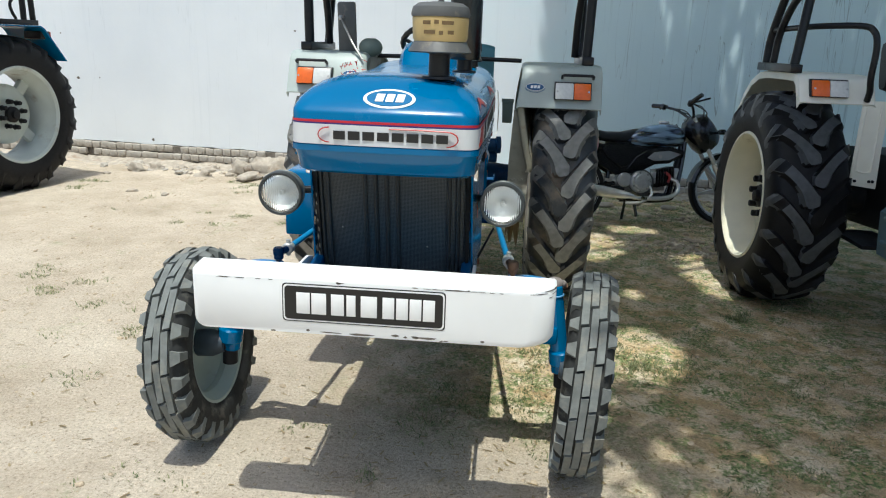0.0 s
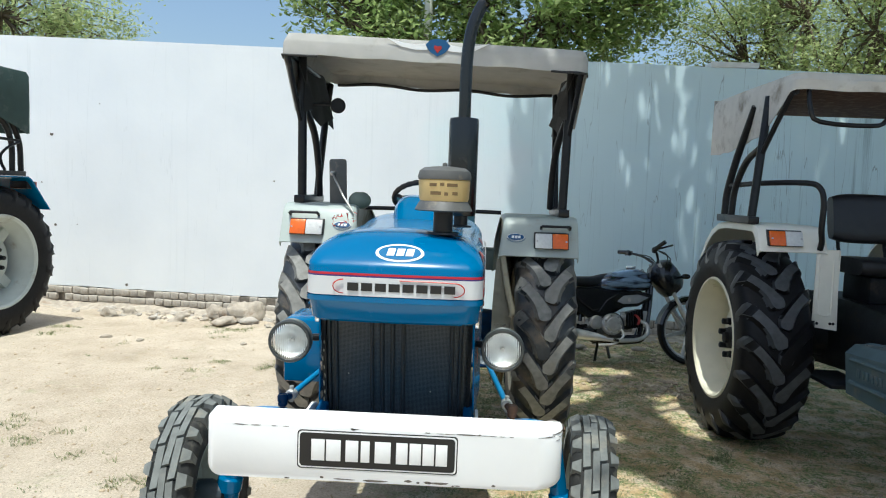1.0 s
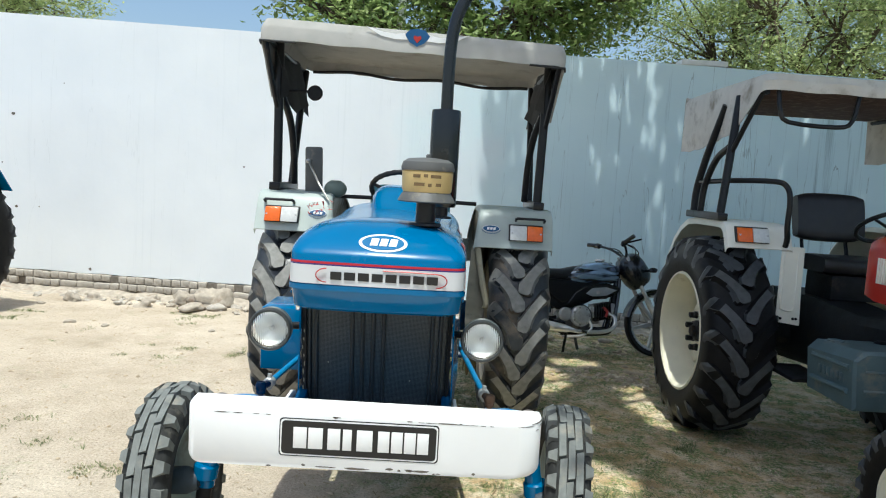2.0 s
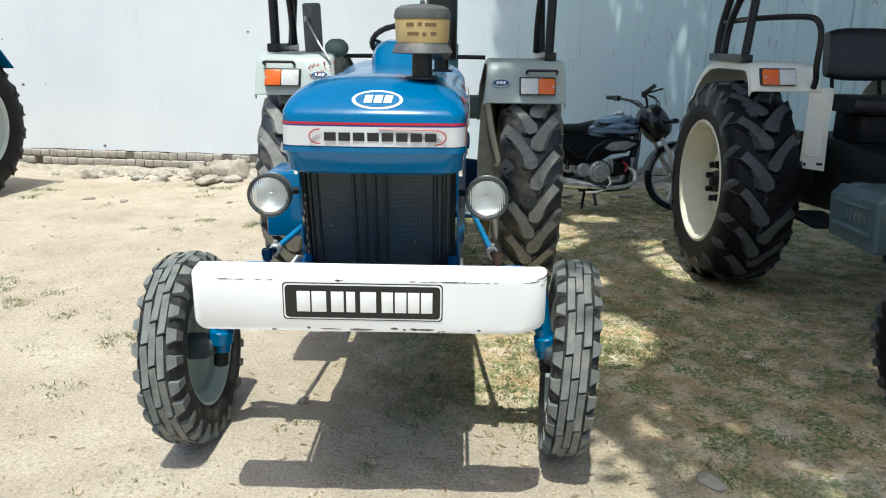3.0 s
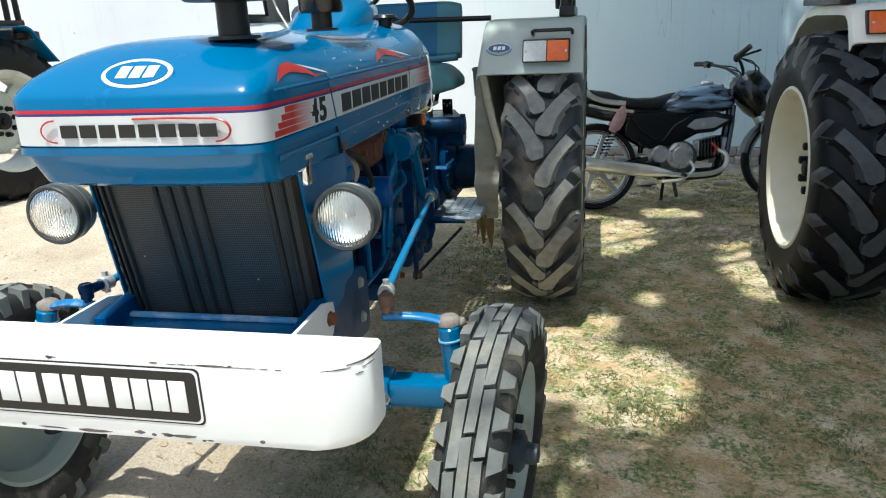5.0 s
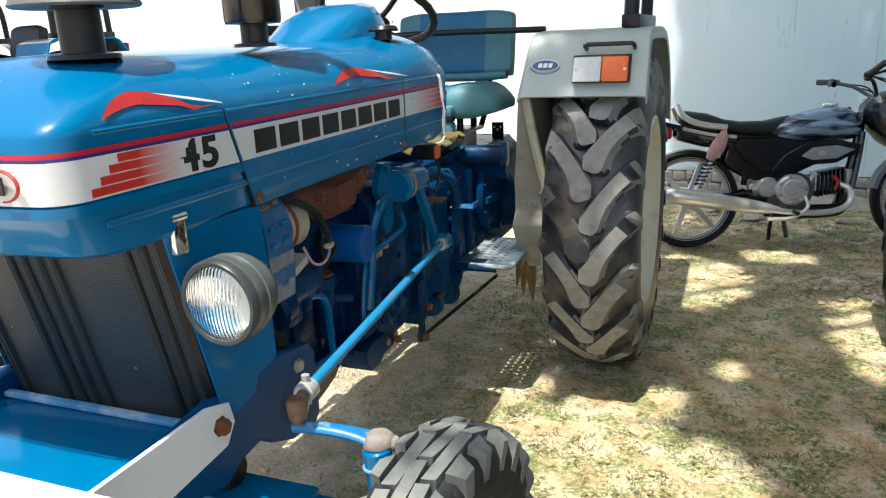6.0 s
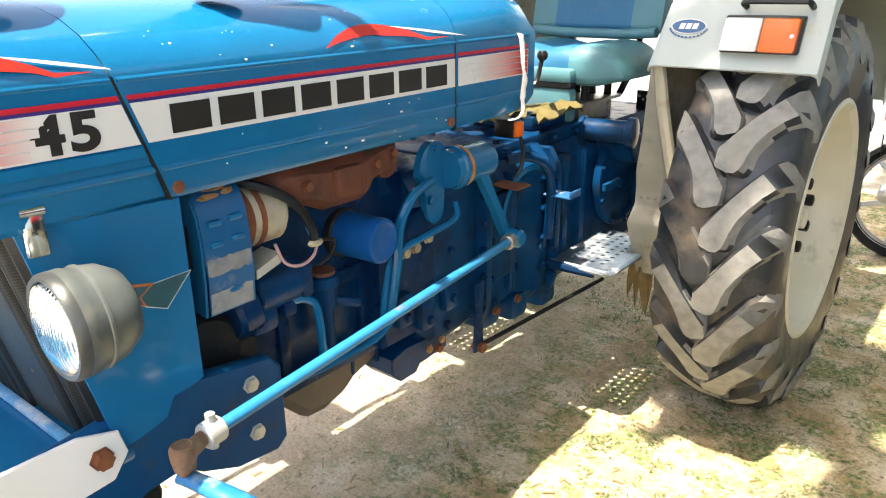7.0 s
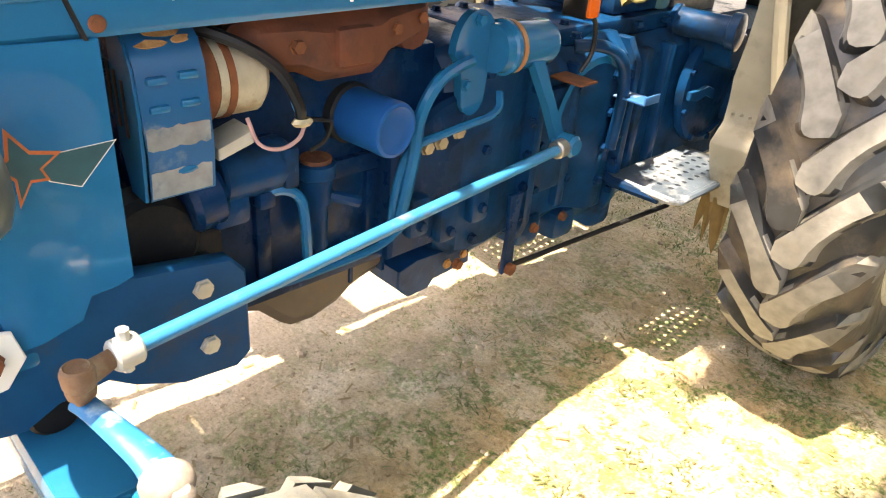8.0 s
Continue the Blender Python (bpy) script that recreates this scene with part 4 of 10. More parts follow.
        g.lathe([(0.0695, -0.001), (0.0705, -0.006), (0.0775, -0.007), (0.0812, -0.001), (0.0816, 0.010), (0.077, 0.011)], c, ax, 36, caps=False)
        part("chrome_ring", g, M_LAMP_RING, lamp, fix=False)
        g = Geo()
        g.lathe([(0.0778, 0.040), (0.0802, 0.042), (0.0802, 0.046), (0.0770, 0.048)], c, ax, 36, caps=False)
        part("bucket_seam", g, M_BUCKET, lamp, fix=False)
        g = Geo()
        g.lathe([(0.0725, 0.001), (0.066, -0.008), (0.050, -0.015), (0.028, -0.019), (0.004, -0.020), (0.004, -0.017), (0.028, -0.016), (0.050, -0.012), (0.066, -0.005), (0.0725, 0.004)], c, ax, 32, caps=False)
        lens = part("lens", g, M_GLASS, lamp)
        lens.visible_shadow = False
        g = Geo()
        g.lathe([(0.074, 0.004), (0.060, 0.018), (0.040, 0.034), (0.020, 0.043), (0.004, 0.045)], c, ax, 32, caps=False)
        part("reflector", g, M_REFLECTOR, lamp, fix=False)
        g = Geo()
        g.cyl(c + ax * 0.043, c + ax * 0.012, 0.008, n=10, b=0.002)
        part("bulb", g, M_CLEAR, lamp)
        g = Geo()
        g.tube([c + Vector((0, 0.06, 0)), (s * 0.36, 0.56, 1.04), (s * 0.298, 0.58, 1.04)], 0.014, 10)
        part("lamp_stem", g, M_BLACK, lamp)


def perforated(base):
    m = surface("perforated_grille", base, 0.5, 0.0, 0.2, 14, 0.0, dirt=(0.07, 0.065, 0.06), dirt_amount=0.25)
    n, l = m.node_tree.nodes, m.node_tree.links
    p = n["Principled BSDF"]
    co = n.new("ShaderNodeTexCoord")
    sep = n.new("ShaderNodeSeparateXYZ")
    l.new(co.outputs["Object"], sep.inputs[0])
    cmb = n.new("ShaderNodeCombineXYZ")
    l.new(sep.outputs["X"], cmb.inputs["X"])
    l.new(sep.outputs["Z"], cmb.inputs["Y"])
    vo = n.new("ShaderNodeTexVoronoi")
    vo.voronoi_dimensions = "2D"
    vo.inputs["Scale"].default_value, vo.inputs["Randomness"].default_value = 195.0, 0.0
    l.new(cmb.outputs[0], vo.inputs["Vector"])
    mr = n.new("ShaderNodeMapRange")
    mr.inputs["From Min"].default_value, mr.inputs["From Max"].default_value = 0.34, 0.46
    l.new(vo.outputs["Distance"], mr.inputs["Value"])
    src = p.inputs["Base Color"].links[0].from_socket
    mx = n.new("ShaderNodeMix")
    mx.data_type = "RGBA"
    mx.inputs["A"].default_value = (0.012, 0.013, 0.013, 1)
    l.new(mr.outputs[0], mx.inputs["Factor"])
    l.new(src, mx.inputs["B"])
    l.new(mx.outputs["Result"], p.inputs["Base Color"])
    bp = n.new("ShaderNodeBump")
    bp.inputs["Strength"].default_value, bp.inputs["Distance"].default_value = 0.2, 0.001
    l.new(mr.outputs[0], bp.inputs["Height"])
    l.new(bp.outputs[0], p.inputs["Normal"])
    return m


M_MESH = perforated((0.068, 0.074, 0.073))
M_RIB = perforated((0.034, 0.037, 0.037))
def fading_red(name, y_red, y_bare):
    """Red ink that thins out along the flank to the bare silver film."""
    m = surface(name, (0.55, 0.03, 0.02), 0.35, 0.0, 0.06, 30, 0.0)
    n, l = m.node_tree.nodes, m.node_tree.links
    p = n["Principled BSDF"]
    co, sep, mr, mx = n.new("ShaderNodeTexCoord"), n.new("ShaderNodeSeparateXYZ"), n.new("ShaderNodeMapRange"), n.new("ShaderNodeMix")
    l.new(co.outputs["Object"], sep.inputs[0])
    mr.inputs["From Min"].default_value, mr.inputs["From Max"].default_value = y_red, y_bare
    l.new(sep.outputs["Y"], mr.inputs["Value"])
    mx.data_type = "RGBA"
    mx.inputs["B"].default_value = (0.62, 0.63, 0.63, 1)
    l.new(mr.outputs[0], mx.inputs["Factor"])
    l.new(p.inputs["Base Color"].links[0].from_socket, mx.inputs["A"])
    l.new(mx.outputs["Result"], p.inputs["Base Color"])
    return m


M_FADE_NOSE, M_FADE_REAR = fading_red("fading_red_nose", 0.42, 0.53), fading_red("fading_red_rear", 1.78, 1.56)
M_STAR_EDGE = surface("orange_sticker", (0.45, 0.12, 0.04), 0.4, 0.0, 0.2, 30, 0.0)
M_BUCKET = surface("weathered_lamp_bucket", (0.105, 0.12, 0.115), 0.38, 0.3, 0.2, 14, 0.08, 80, (0.20, 0.18, 0.14), 0.35, 8)
M_STAR = surface("green_sticker", (0.012, 0.075, 0.10), 0.4, 0.0, 0.2, 30, 0.0)
M_LAMP_RING = surface("lamp_ring", (0.055, 0.060, 0.060), 0.35, 0.3, 0.15, 30, 0.05, 90, (0.16, 0.14, 0.10), 0.3, 12)


def build_bumper(root):
    x0, x1, zb, zt, dep = -0.555, 0.585, 0.704, 0.880, 0.120
    g = Geo()
    r = 0.028
    # rings in x-z, from the front sheet back to the open rear; the vertical corners are rounded
    def ring(y, ins, top):
        a, b = x0 + ins * (0.35), x1 - ins
        pts = []
        for i in range(5):
            t = math.pi / 2 * i / 4
            pts.append((b - r + r * math.sin(t), y, zb + r - r * math.cos(t)))
        pts += [(b, y, top - 0.006), (b - 0.006, y, top), (a + 0.006, y, top), (a, y, top - 0.006)]
        for i in range(5):
            t = math.pi / 2 * (1 - i / 4)
            pts.append((a + r - r * math.sin(t), y, zb + r - r * math.cos(t)))
        return pts
    g.ring([ring(dep, 0.0, zt + 0.012), ring(0.095, 0.0, zt + 0.010), ring(0.070, 0.002, zt + 0.008), ring(0.048, 0.010, zt + 0.006), ring(0.030, 0.024, zt + 0.004), ring(0.016, 0.042, zt + 0.002), ring(0.006, 0.062, zt), ring(0.0015, 0.074, zt - 0.002), ring(0.0, 0.084, zt - 0.006)])
    bumper = part("bumper", g, M_BUMPER, root, "white painted steel bumper with chipped edges")
    rnd = random.Random(12)
    for k in range(17):
        # flaked spots: rust and primer along the top and bottom edges
        top = k % 4 == 0
        x = rnd.triangular(x0 + 0.08, x1 - 0.08, x1 - 0.2)
        w, hh = rnd.choice((0.006, 0.01, 0.014, 0.04)), rnd.uniform(0.0012, 0.0045)
        zc = zt - 0.0065 if top else zb + rnd.uniform(0.002, 0.012)
        poly = [(x + w * math.cos(a) * rnd.uniform(0.6, 1.1), zc + hh * math.sin(a) * rnd.uniform(0.5, 1.2)) for a in [2 * math.pi * i / 9 for i in range(9)]]
        g = Geo()
        g.prism(poly, (0, 0.0, 0), (1, 0, 0), (0, 0, 1), (0, -0.0006, 0))
        part("paint_chip", g, M_CHIP, bumper)
    # worn lines along the top fold and round the corner
    for a, b, n in ((-0.47, -0.28, 5), (0.17, 0.43, 9)):
        for k in range(n):
            x, w = a + (b - a) * (k + rnd.uniform(0.1, 0.9)) / n, (b - a) / n * rnd.uniform(0.25, 0.62)
            hh = rnd.uniform(0.0007, 0.0017)
            g = Geo()
            g.prism([(x + w * math.cos(t) * rnd.uniform(0.7, 1.0), zt - 0.0075 + hh * math.sin(t) * rnd.uniform(0.6, 1.3)) for t in [2 * math.pi * i / 9 for i in range(9)]], (0, 0, 0), (1, 0, 0), (0, 0, 1), (0, -0.0006, 0))
            part("paint_chip", g, M_CHIP, bumper)
    bend = [(x1 - 0.084, 0.0), (x1 - 0.062, 0.006), (x1 - 0.042, 0.016), (x1 - 0.024, 0.030), (x1 - 0.010, 0.048), (x1 - 0.002, 0.070), (x1, 0.095)]
    for lo, hi, dz, hh in ((0, 2.6, -0.010, 0.0012), (2.2, 6, -0.004, 0.0022), (3.6, 5.2, -0.016, 0.0012), (2.9, 3.7, -0.026, 0.0010)):
        rows = []
        for i in range(9):
            t = lo + (hi - lo) * i / 8
            k = min(5, int(t))
            p = Vector(bend[k]).lerp(Vector(bend[k + 1]), t - k)
            d = (Vector(bend[k + 1]) - Vector(bend[k])).normalized()
            o = Vector((d.y, -d.x))
            w = hh * math.sin(math.pi * (0.04 + 0.92 * i / 8)) ** 0.5 * rnd.uniform(0.5, 1.2)
            z = zt + 0.004 + dz + 0.002 * t / 6
            q0, q1 = p - o * 0.001, p + o * 0.0007
            rows.append([(q0.x, q0.y, z - w), (q1.x, q1.y, z - w), (q1.x, q1.y, z + w), (q0.x, q0.y, z + w)])
        g = Geo()
        g.ring(rows)
        part("paint_chip", g, M_CHIP, bumper)
    # number board: black panel, white rim line, white bars in place of the figures
    def rounded(hw, hh, r, n=4):
        pts = []
        for cx, cz, a0 in ((hw - r, hh - r, 0), (-hw + r, hh - r, 90), (-hw + r, -hh + r, 180), (hw - r, -hh + r, 270)):
            for i in range(n + 1):
                a = radians(a0 + 90 * i / n)
                pts.append((cx + r * math.cos(a), cz + r * math.sin(a)))
        return pts
    cz = 0.804
    for hw, hh, d, mt, nm in ((0.252, 0.0615, 0.0015, M_INK, "board_edge"), (0.2485, 0.058, 0.0025, M_PLATE_WHITE, "board_line"), (0.2440, 0.0535, 0.0035, M_INK, "number_board")):
        g = Geo()
        g.prism(rounded(hw, hh, 0.012), (0.0, 0.0, cz), (1, 0, 0), (0, 0, 1), (0, -d, 0))
        part(nm, g, mt, bumper)
    for c, w in ((-0.186, 0.042), (-0.137, 0.046), (-0.079, 0.040), (-0.037, 0.028), (0.018, 0.050), (0.078, 0.036), (0.120, 0.036), (0.161, 0.036), (0.202, 0.036)):
        g = Geo()
        g.box((c - w / 2, -0.0050, cz - 0.034), (c + w / 2, -0.0030, cz + 0.034), 0.0006)
        part("figure_bar", g, M_PLATE_WHITE, bumper)
    # brackets that carry the bumper
    for s in (-1, 1):
        g = Geo()
        g.prism([(0.13, 0.71), (0.13, 0.805), (0.30, 0.805), (0.50, 0.805), (0.565, 0.785), (0.575, 0.74), (0.545, 0.70), (0.30, 0.68)], (s * 0.308, 0, 0), (0, 1, 0), (0, 0, 1), (s * 0.010, 0, 0), 0.002)
        br = part("bumper_bracket", g, M_BUMPER, root, "white bumper bracket plate")
        g = Geo()
        hex_bolt(g, (s * 0.317, 0.528, 0.752), (s, 0, 0), 0.017, 0.018)
        part("bolt", g, M_RUST, br)
    return bumper


M_CHIP = surface("bared_primer", (0.13, 0.11, 0.09), 0.8, 0.0, 0.4, 60, 0.2)


def chipped_white():
    m = surface("chipped_white_paint", (0.80, 0.80, 0.78), 0.42, 0.0, 0.03, 5, 0.06, 40, (0.20, 0.13, 0.08), 0.02, 16)
    return m


M_BUMPER = chipped_white()


def build_stack(root):
    # air cleaner on its pipe
    g = Geo()
    c = Vector((0.160, 0.50, 0))
    g.lathe([(0.062, 1.466), (0.060, 1.474), (0.037, 1.476), (0.036, 1.548), (0.044, 1.55), (0.044, 1.562), (0.03, 1.565)], c, (0, 0, 1), 24)
    cleaner = part("air_cleaner", g, M_BLACK, root, "air cleaner with a yellowed bowl and grey cap")
    g = Geo()
    g.lathe([(0.03, 1.556), (0.103, 1.552), (0.108, 1.556), (0.098, 1.575), (0.088, 1.590), (0.04, 1.592)], c, (0, 0, 1), 32)
    part("skirt", g, M_GREYCAP, cleaner)
    g = Geo()
    g.lathe([(0.05, 1.585), (0.088, 1.588), (0.093, 1.60), (0.096, 1.664), (0.090, 1.672), (0.05, 1.673)], c, (0, 0, 1), 32)
    bowl = part("bowl", g, M_TAN, cleaner)
    g = Geo()
    g.lathe([(0.05, 1.668), (0.098, 1.668), (0.100, 1.678), (0.094, 1.700), (0.075, 1.712), (0.03, 1.717), (0.01, 1.717), (0.009, 1.728), (0.004, 1.731)], c, (0, 0, 1), 32)
    part("cap", g, M_GREYCAP, cleaner)
    for k, (a0, w, z) in enumerate(((-0.55, 0.30, 1.648), (-0.12, 0.16, 1.650), (0.14, 0.42, 1.648), (-0.50, 0.42, 1.618), (0.05, 0.14, 1.616), (0.35, 0.22, 1.618))):
        g = Geo()
        lo, hi = [], []
        for i in range(5):
            a = a0 + w * i / 4
            rr = 0.0965
            lo.append((c.x + rr * math.sin(a), c.y - rr * math.cos(a), z - 0.006))
            hi.append((c.x + rr * math.sin(a), c.y - rr * math.cos(a), z + 0.006))
        g.ring([lo, hi], caps=False, closed=False)
        part("scrawl_bar", g, M_INKFADE, bowl, fix=False)
    # exhaust: stub, silencer, tail pipe bent to one side
    c = Vector((0.218, 0.93, 0))
    g = Geo()
    g.lathe([(0.048, 1.474), (0.046, 1.482), (0.030, 1.484), (0.030, 1.54)], c, (0, 0, 1), 20)
    stack = part("exhaust", g, M_BLACK, root, "black exhaust stack with bent tail pipe")
    g = Geo()
    g.lathe([(0.03, 1.522), (0.060, 1.524), (0.063, 1.534), (0.063, 1.925), (0.060, 1.937), (0.03, 1.942)], c, (0, 0, 1), 28)
    part("silencer", g, M_BLACK_GLOSS, stack)
    g = Geo()
    pts = curve_through([(0.218, 0.93, 1.93), (0.218, 0.93, 2.10), (0.222, 0.93, 2.22), (0.237, 0.93, 2.32), (0.268, 0.935, 2.40), (0.285, 0.937, 2.425)], 5)
    g.tube(pts, 0.026, 16)
    part("tail_pipe", g, M_BLACK_GLOSS, stack)
    g = Geo()
    d = (pts[-1] - pts[-2]).normalized()
    g.cyl(pts[-1] - d * 0.002, pts[-1] + d * 0.0015, 0.022, n=16)
    part("pipe_mouth", g, M_DARK, stack)


M_BLACK_GLOSS = surface("black_gloss_paint", (0.007, 0.008, 0.008), 0.22, 0.0, 0.15, 10, 0.02, 60, (0.03, 0.03, 0.027), 0.15, 9, coat=0.1)
dull(0.55, M_BLACK_GLOSS)
M_INKFADE = surface("faded_marker", (0.16, 0.10, 0.04), 0.6, 0.0, 0.2, 40, 0.0)

# ---- front axle and steering ----
def build_axle(root):
    g = Geo()
    g.box((-0.46, 0.545, 0.475), (0.46, 0.655, 0.565), 0.015)
    axle = part("axle_beam", g, M_BLUE, root)
    for s in (-1, 1):
        g = Geo()
        g.box((min(s * 0.36, s * 0.64), 0.557, 0.483), (max(s * 0.36, s * 0.64), 0.643, 0.556), 0.014)
        part("axle_extension", g, M_BLUE, axle)
        g = Geo()
        hex_bolt(g, (s * 0.445, 0.547, 0.517), (0, -1, 0), 0.016, 0.03)
        part("bolt", g, M_STEEL, axle)
        # kingpin post leaning inward at the head
        g = Geo()
        g.cyl((s * 0.665, 0.60, 0.36), (s * 0.618, 0.615, 0.706), 0.036, 0.030, 16, 0.004)
        g.cyl((s * 0.668, 0.60, 0.395), (s * 0.660, 0.60, 0.455), 0.050, n=16, b=0.006)
        post = part("kingpin_post", g, M_BLUE, root)
        g = Geo()
        g.cyl((s * 0.672, 0.60, 0.30), (s * 0.665, 0.60, 0.40), 0.030, n=14)
        g.cyl((s * 0.66, 0.595, 0.375), (s * 0.76, 0.590, 0.370), 0.028, n=14)
        part("stub_axle", g, M_DARK, post)
        # steering arm from the kingpin head to the ball joint
        g = Geo()
        line = curve_through([(0.630, 0.630, 0.706), (0.585, 0.626, 0.720), (0.53, 0.614, 0.731), (0.455, 0.600, 0.735), (0.440, 0.597, 0.735)], 4)
        rows = []
        for i, p in enumerate(line):
            d = (line[min(i + 1, len(line) - 1)] - line[max(i - 1, 0)]).normalized()
            o = Vector((-d.y, d.x, 0)).normalized()
            w, h = lerp_table([(0, 0.029), (5, 0.022), (11, 0.0165), (14, 0.018), (16, 0.010)], i), 0.0115
            rows.append([(s * (p + o * w * math.cos(a)).x, (p + o * w * math.cos(a)).y, p.z + h * math.sin(a)) for a in [2 * math.pi * k / 12 for k in range(12)]])
        g.ring(rows)
        arm = part("steering_arm", g, M_BLUE_ARM, root)
        g = Geo()
        g.lathe([(0.022, 0.0), (0.0335, 0.003), (0.0335, 0.010), (0.030, 0.018), (0.022, 0.026), (0.012, 0.030), (0.004, 0.030)], (s * 0.618, 0.628, 0.706), (-s * 0.10, 0.0, 1), 16)
        g.ball((s * 0.648, 0.632, 0.712), 0.017, 10, (1, 1, 0.9))
        part("arm_clamp", g, M_CLAMP, arm, "dusty brown clamp on the kingpin")
        g = Geo()
        g.cyl((s * 0.6235, 0.6135, 0.667), (s * 0.6226, 0.6138, 0.674), 0.0345, n=18, b=0.002)
        part("washer", g, M_PALE_BLUE, arm)
        g = Geo()
        hex_bolt(g, (s * 0.655, 0.640, 0.700), (s, 0.1, 0), 0.011, 0.014)
        part("bolt", g, M_JOINT, arm)
        g = Geo()
        g.lathe([(0.009, -0.044), (0.012, -0.030), (0.018, -0.026), (0.0195, -0.018), (0.018, -0.013), (0.021, -0.009), (0.022, 0.010), (0.020, 0.013), (0.0195, 0.016), (0.016, 0.019), (0.0145, 0.017), (0.005, 0.017)], (s * 0.455, 0.598, 0.781), (0, 0, 1), 18)
        g.tube([(s * 0.455, 0.60, 0.779), (s * 0.436, 0.655, 0.780)], [0.017, 0.013], 12)
        part("ball_joint", g, M_JOINT if s > 0 else M_BLUE_DULL, arm)
        # drag link back to the drop arm
        a, b = Vector((s * 0.438, 0.650, 0.780)), Vector((s * 0.328, 1.735, 0.800))
        g = Geo()
        g.cyl(a, b, 0.0122, n=14)
        link = part("drag_link", g, M_BLUE_ROD, root, "pale blue steering drag link with rust patches")
        d = (b - a).normalized()
        g = Geo()
        g.cyl(a - d * 0.005, a + d * 0.035, 0.023, n=14, b=0.004)
        g.cyl(a + d * 0.015 + Vector((0, 0, -0.03)), a + d * 0.015 + Vector((0, 0, 0.036)), 0.009, n=8)
        part("clamp", g, M_GALV, link)
        g = Geo()
        g.cyl(b - d * 0.03, b + d * 0.005, 0.022, n=14, b=0.004)
        part("clamp", g, M_STEEL, link)
        g = Geo()
        g.cyl((s * 0.285, 1.760, 0.80), (s * 0.350, 1.760, 0.80), 0.027, n=16, b=0.008)
        part("joint_cap", g, M_BLUE, link)
        # drop arm up to the gearbox side
        g = Geo()
        g.ring([[(s * (0.295 + dx), yy + y, zz) for dx, y in ((-0.012, -w), (0.012, -w), (0.012, w), (-0.012, w))] for yy, zz, w in ((1.765, 0.79, 0.017), (1.70, 0.90, 0.014), (1.63, 1.01, 0.018))])
        part("drop_arm", g, M_BLUE, root)


M_CLAMP = surface("dusty_clamp", (0.22, 0.19, 0.17), 0.8, 0.0, 0.3, 40, 0.5, 90, (0.10, 0.14, 0.20), 0.35, 24)
M_JOINT = surface("brown_joint", (0.17, 0.095, 0.055), 0.6, 0.1, 0.3, 26, 0.4, 90, (0.26, 0.20, 0.14), 0.4, 20)
M_BLUE_ARM = surface("worn_arm_paint", (0.008, 0.15, 0.37), 0.35, 0.0, 0.15, 20, 0.1, 90, (0.34, 0.45, 0.52), 0.5, 18)
M_PALE_BLUE = surface("scraped_blue_paint", (0.10, 0.32, 0.55), 0.45, 0.0, 0.2, 20, 0.2, 90, (0.55, 0.58, 0.58), 0.6, 16)


# ---- engine and gearbox ----
def bolts_on(root, spots, axis, r=0.013, h=0.012, material=None, name="bolt"):
    for p in spots:
        g = Geo()
        hex_bolt(g, p, axis, r, h)
        part(name, g, material or M_STEEL, root)


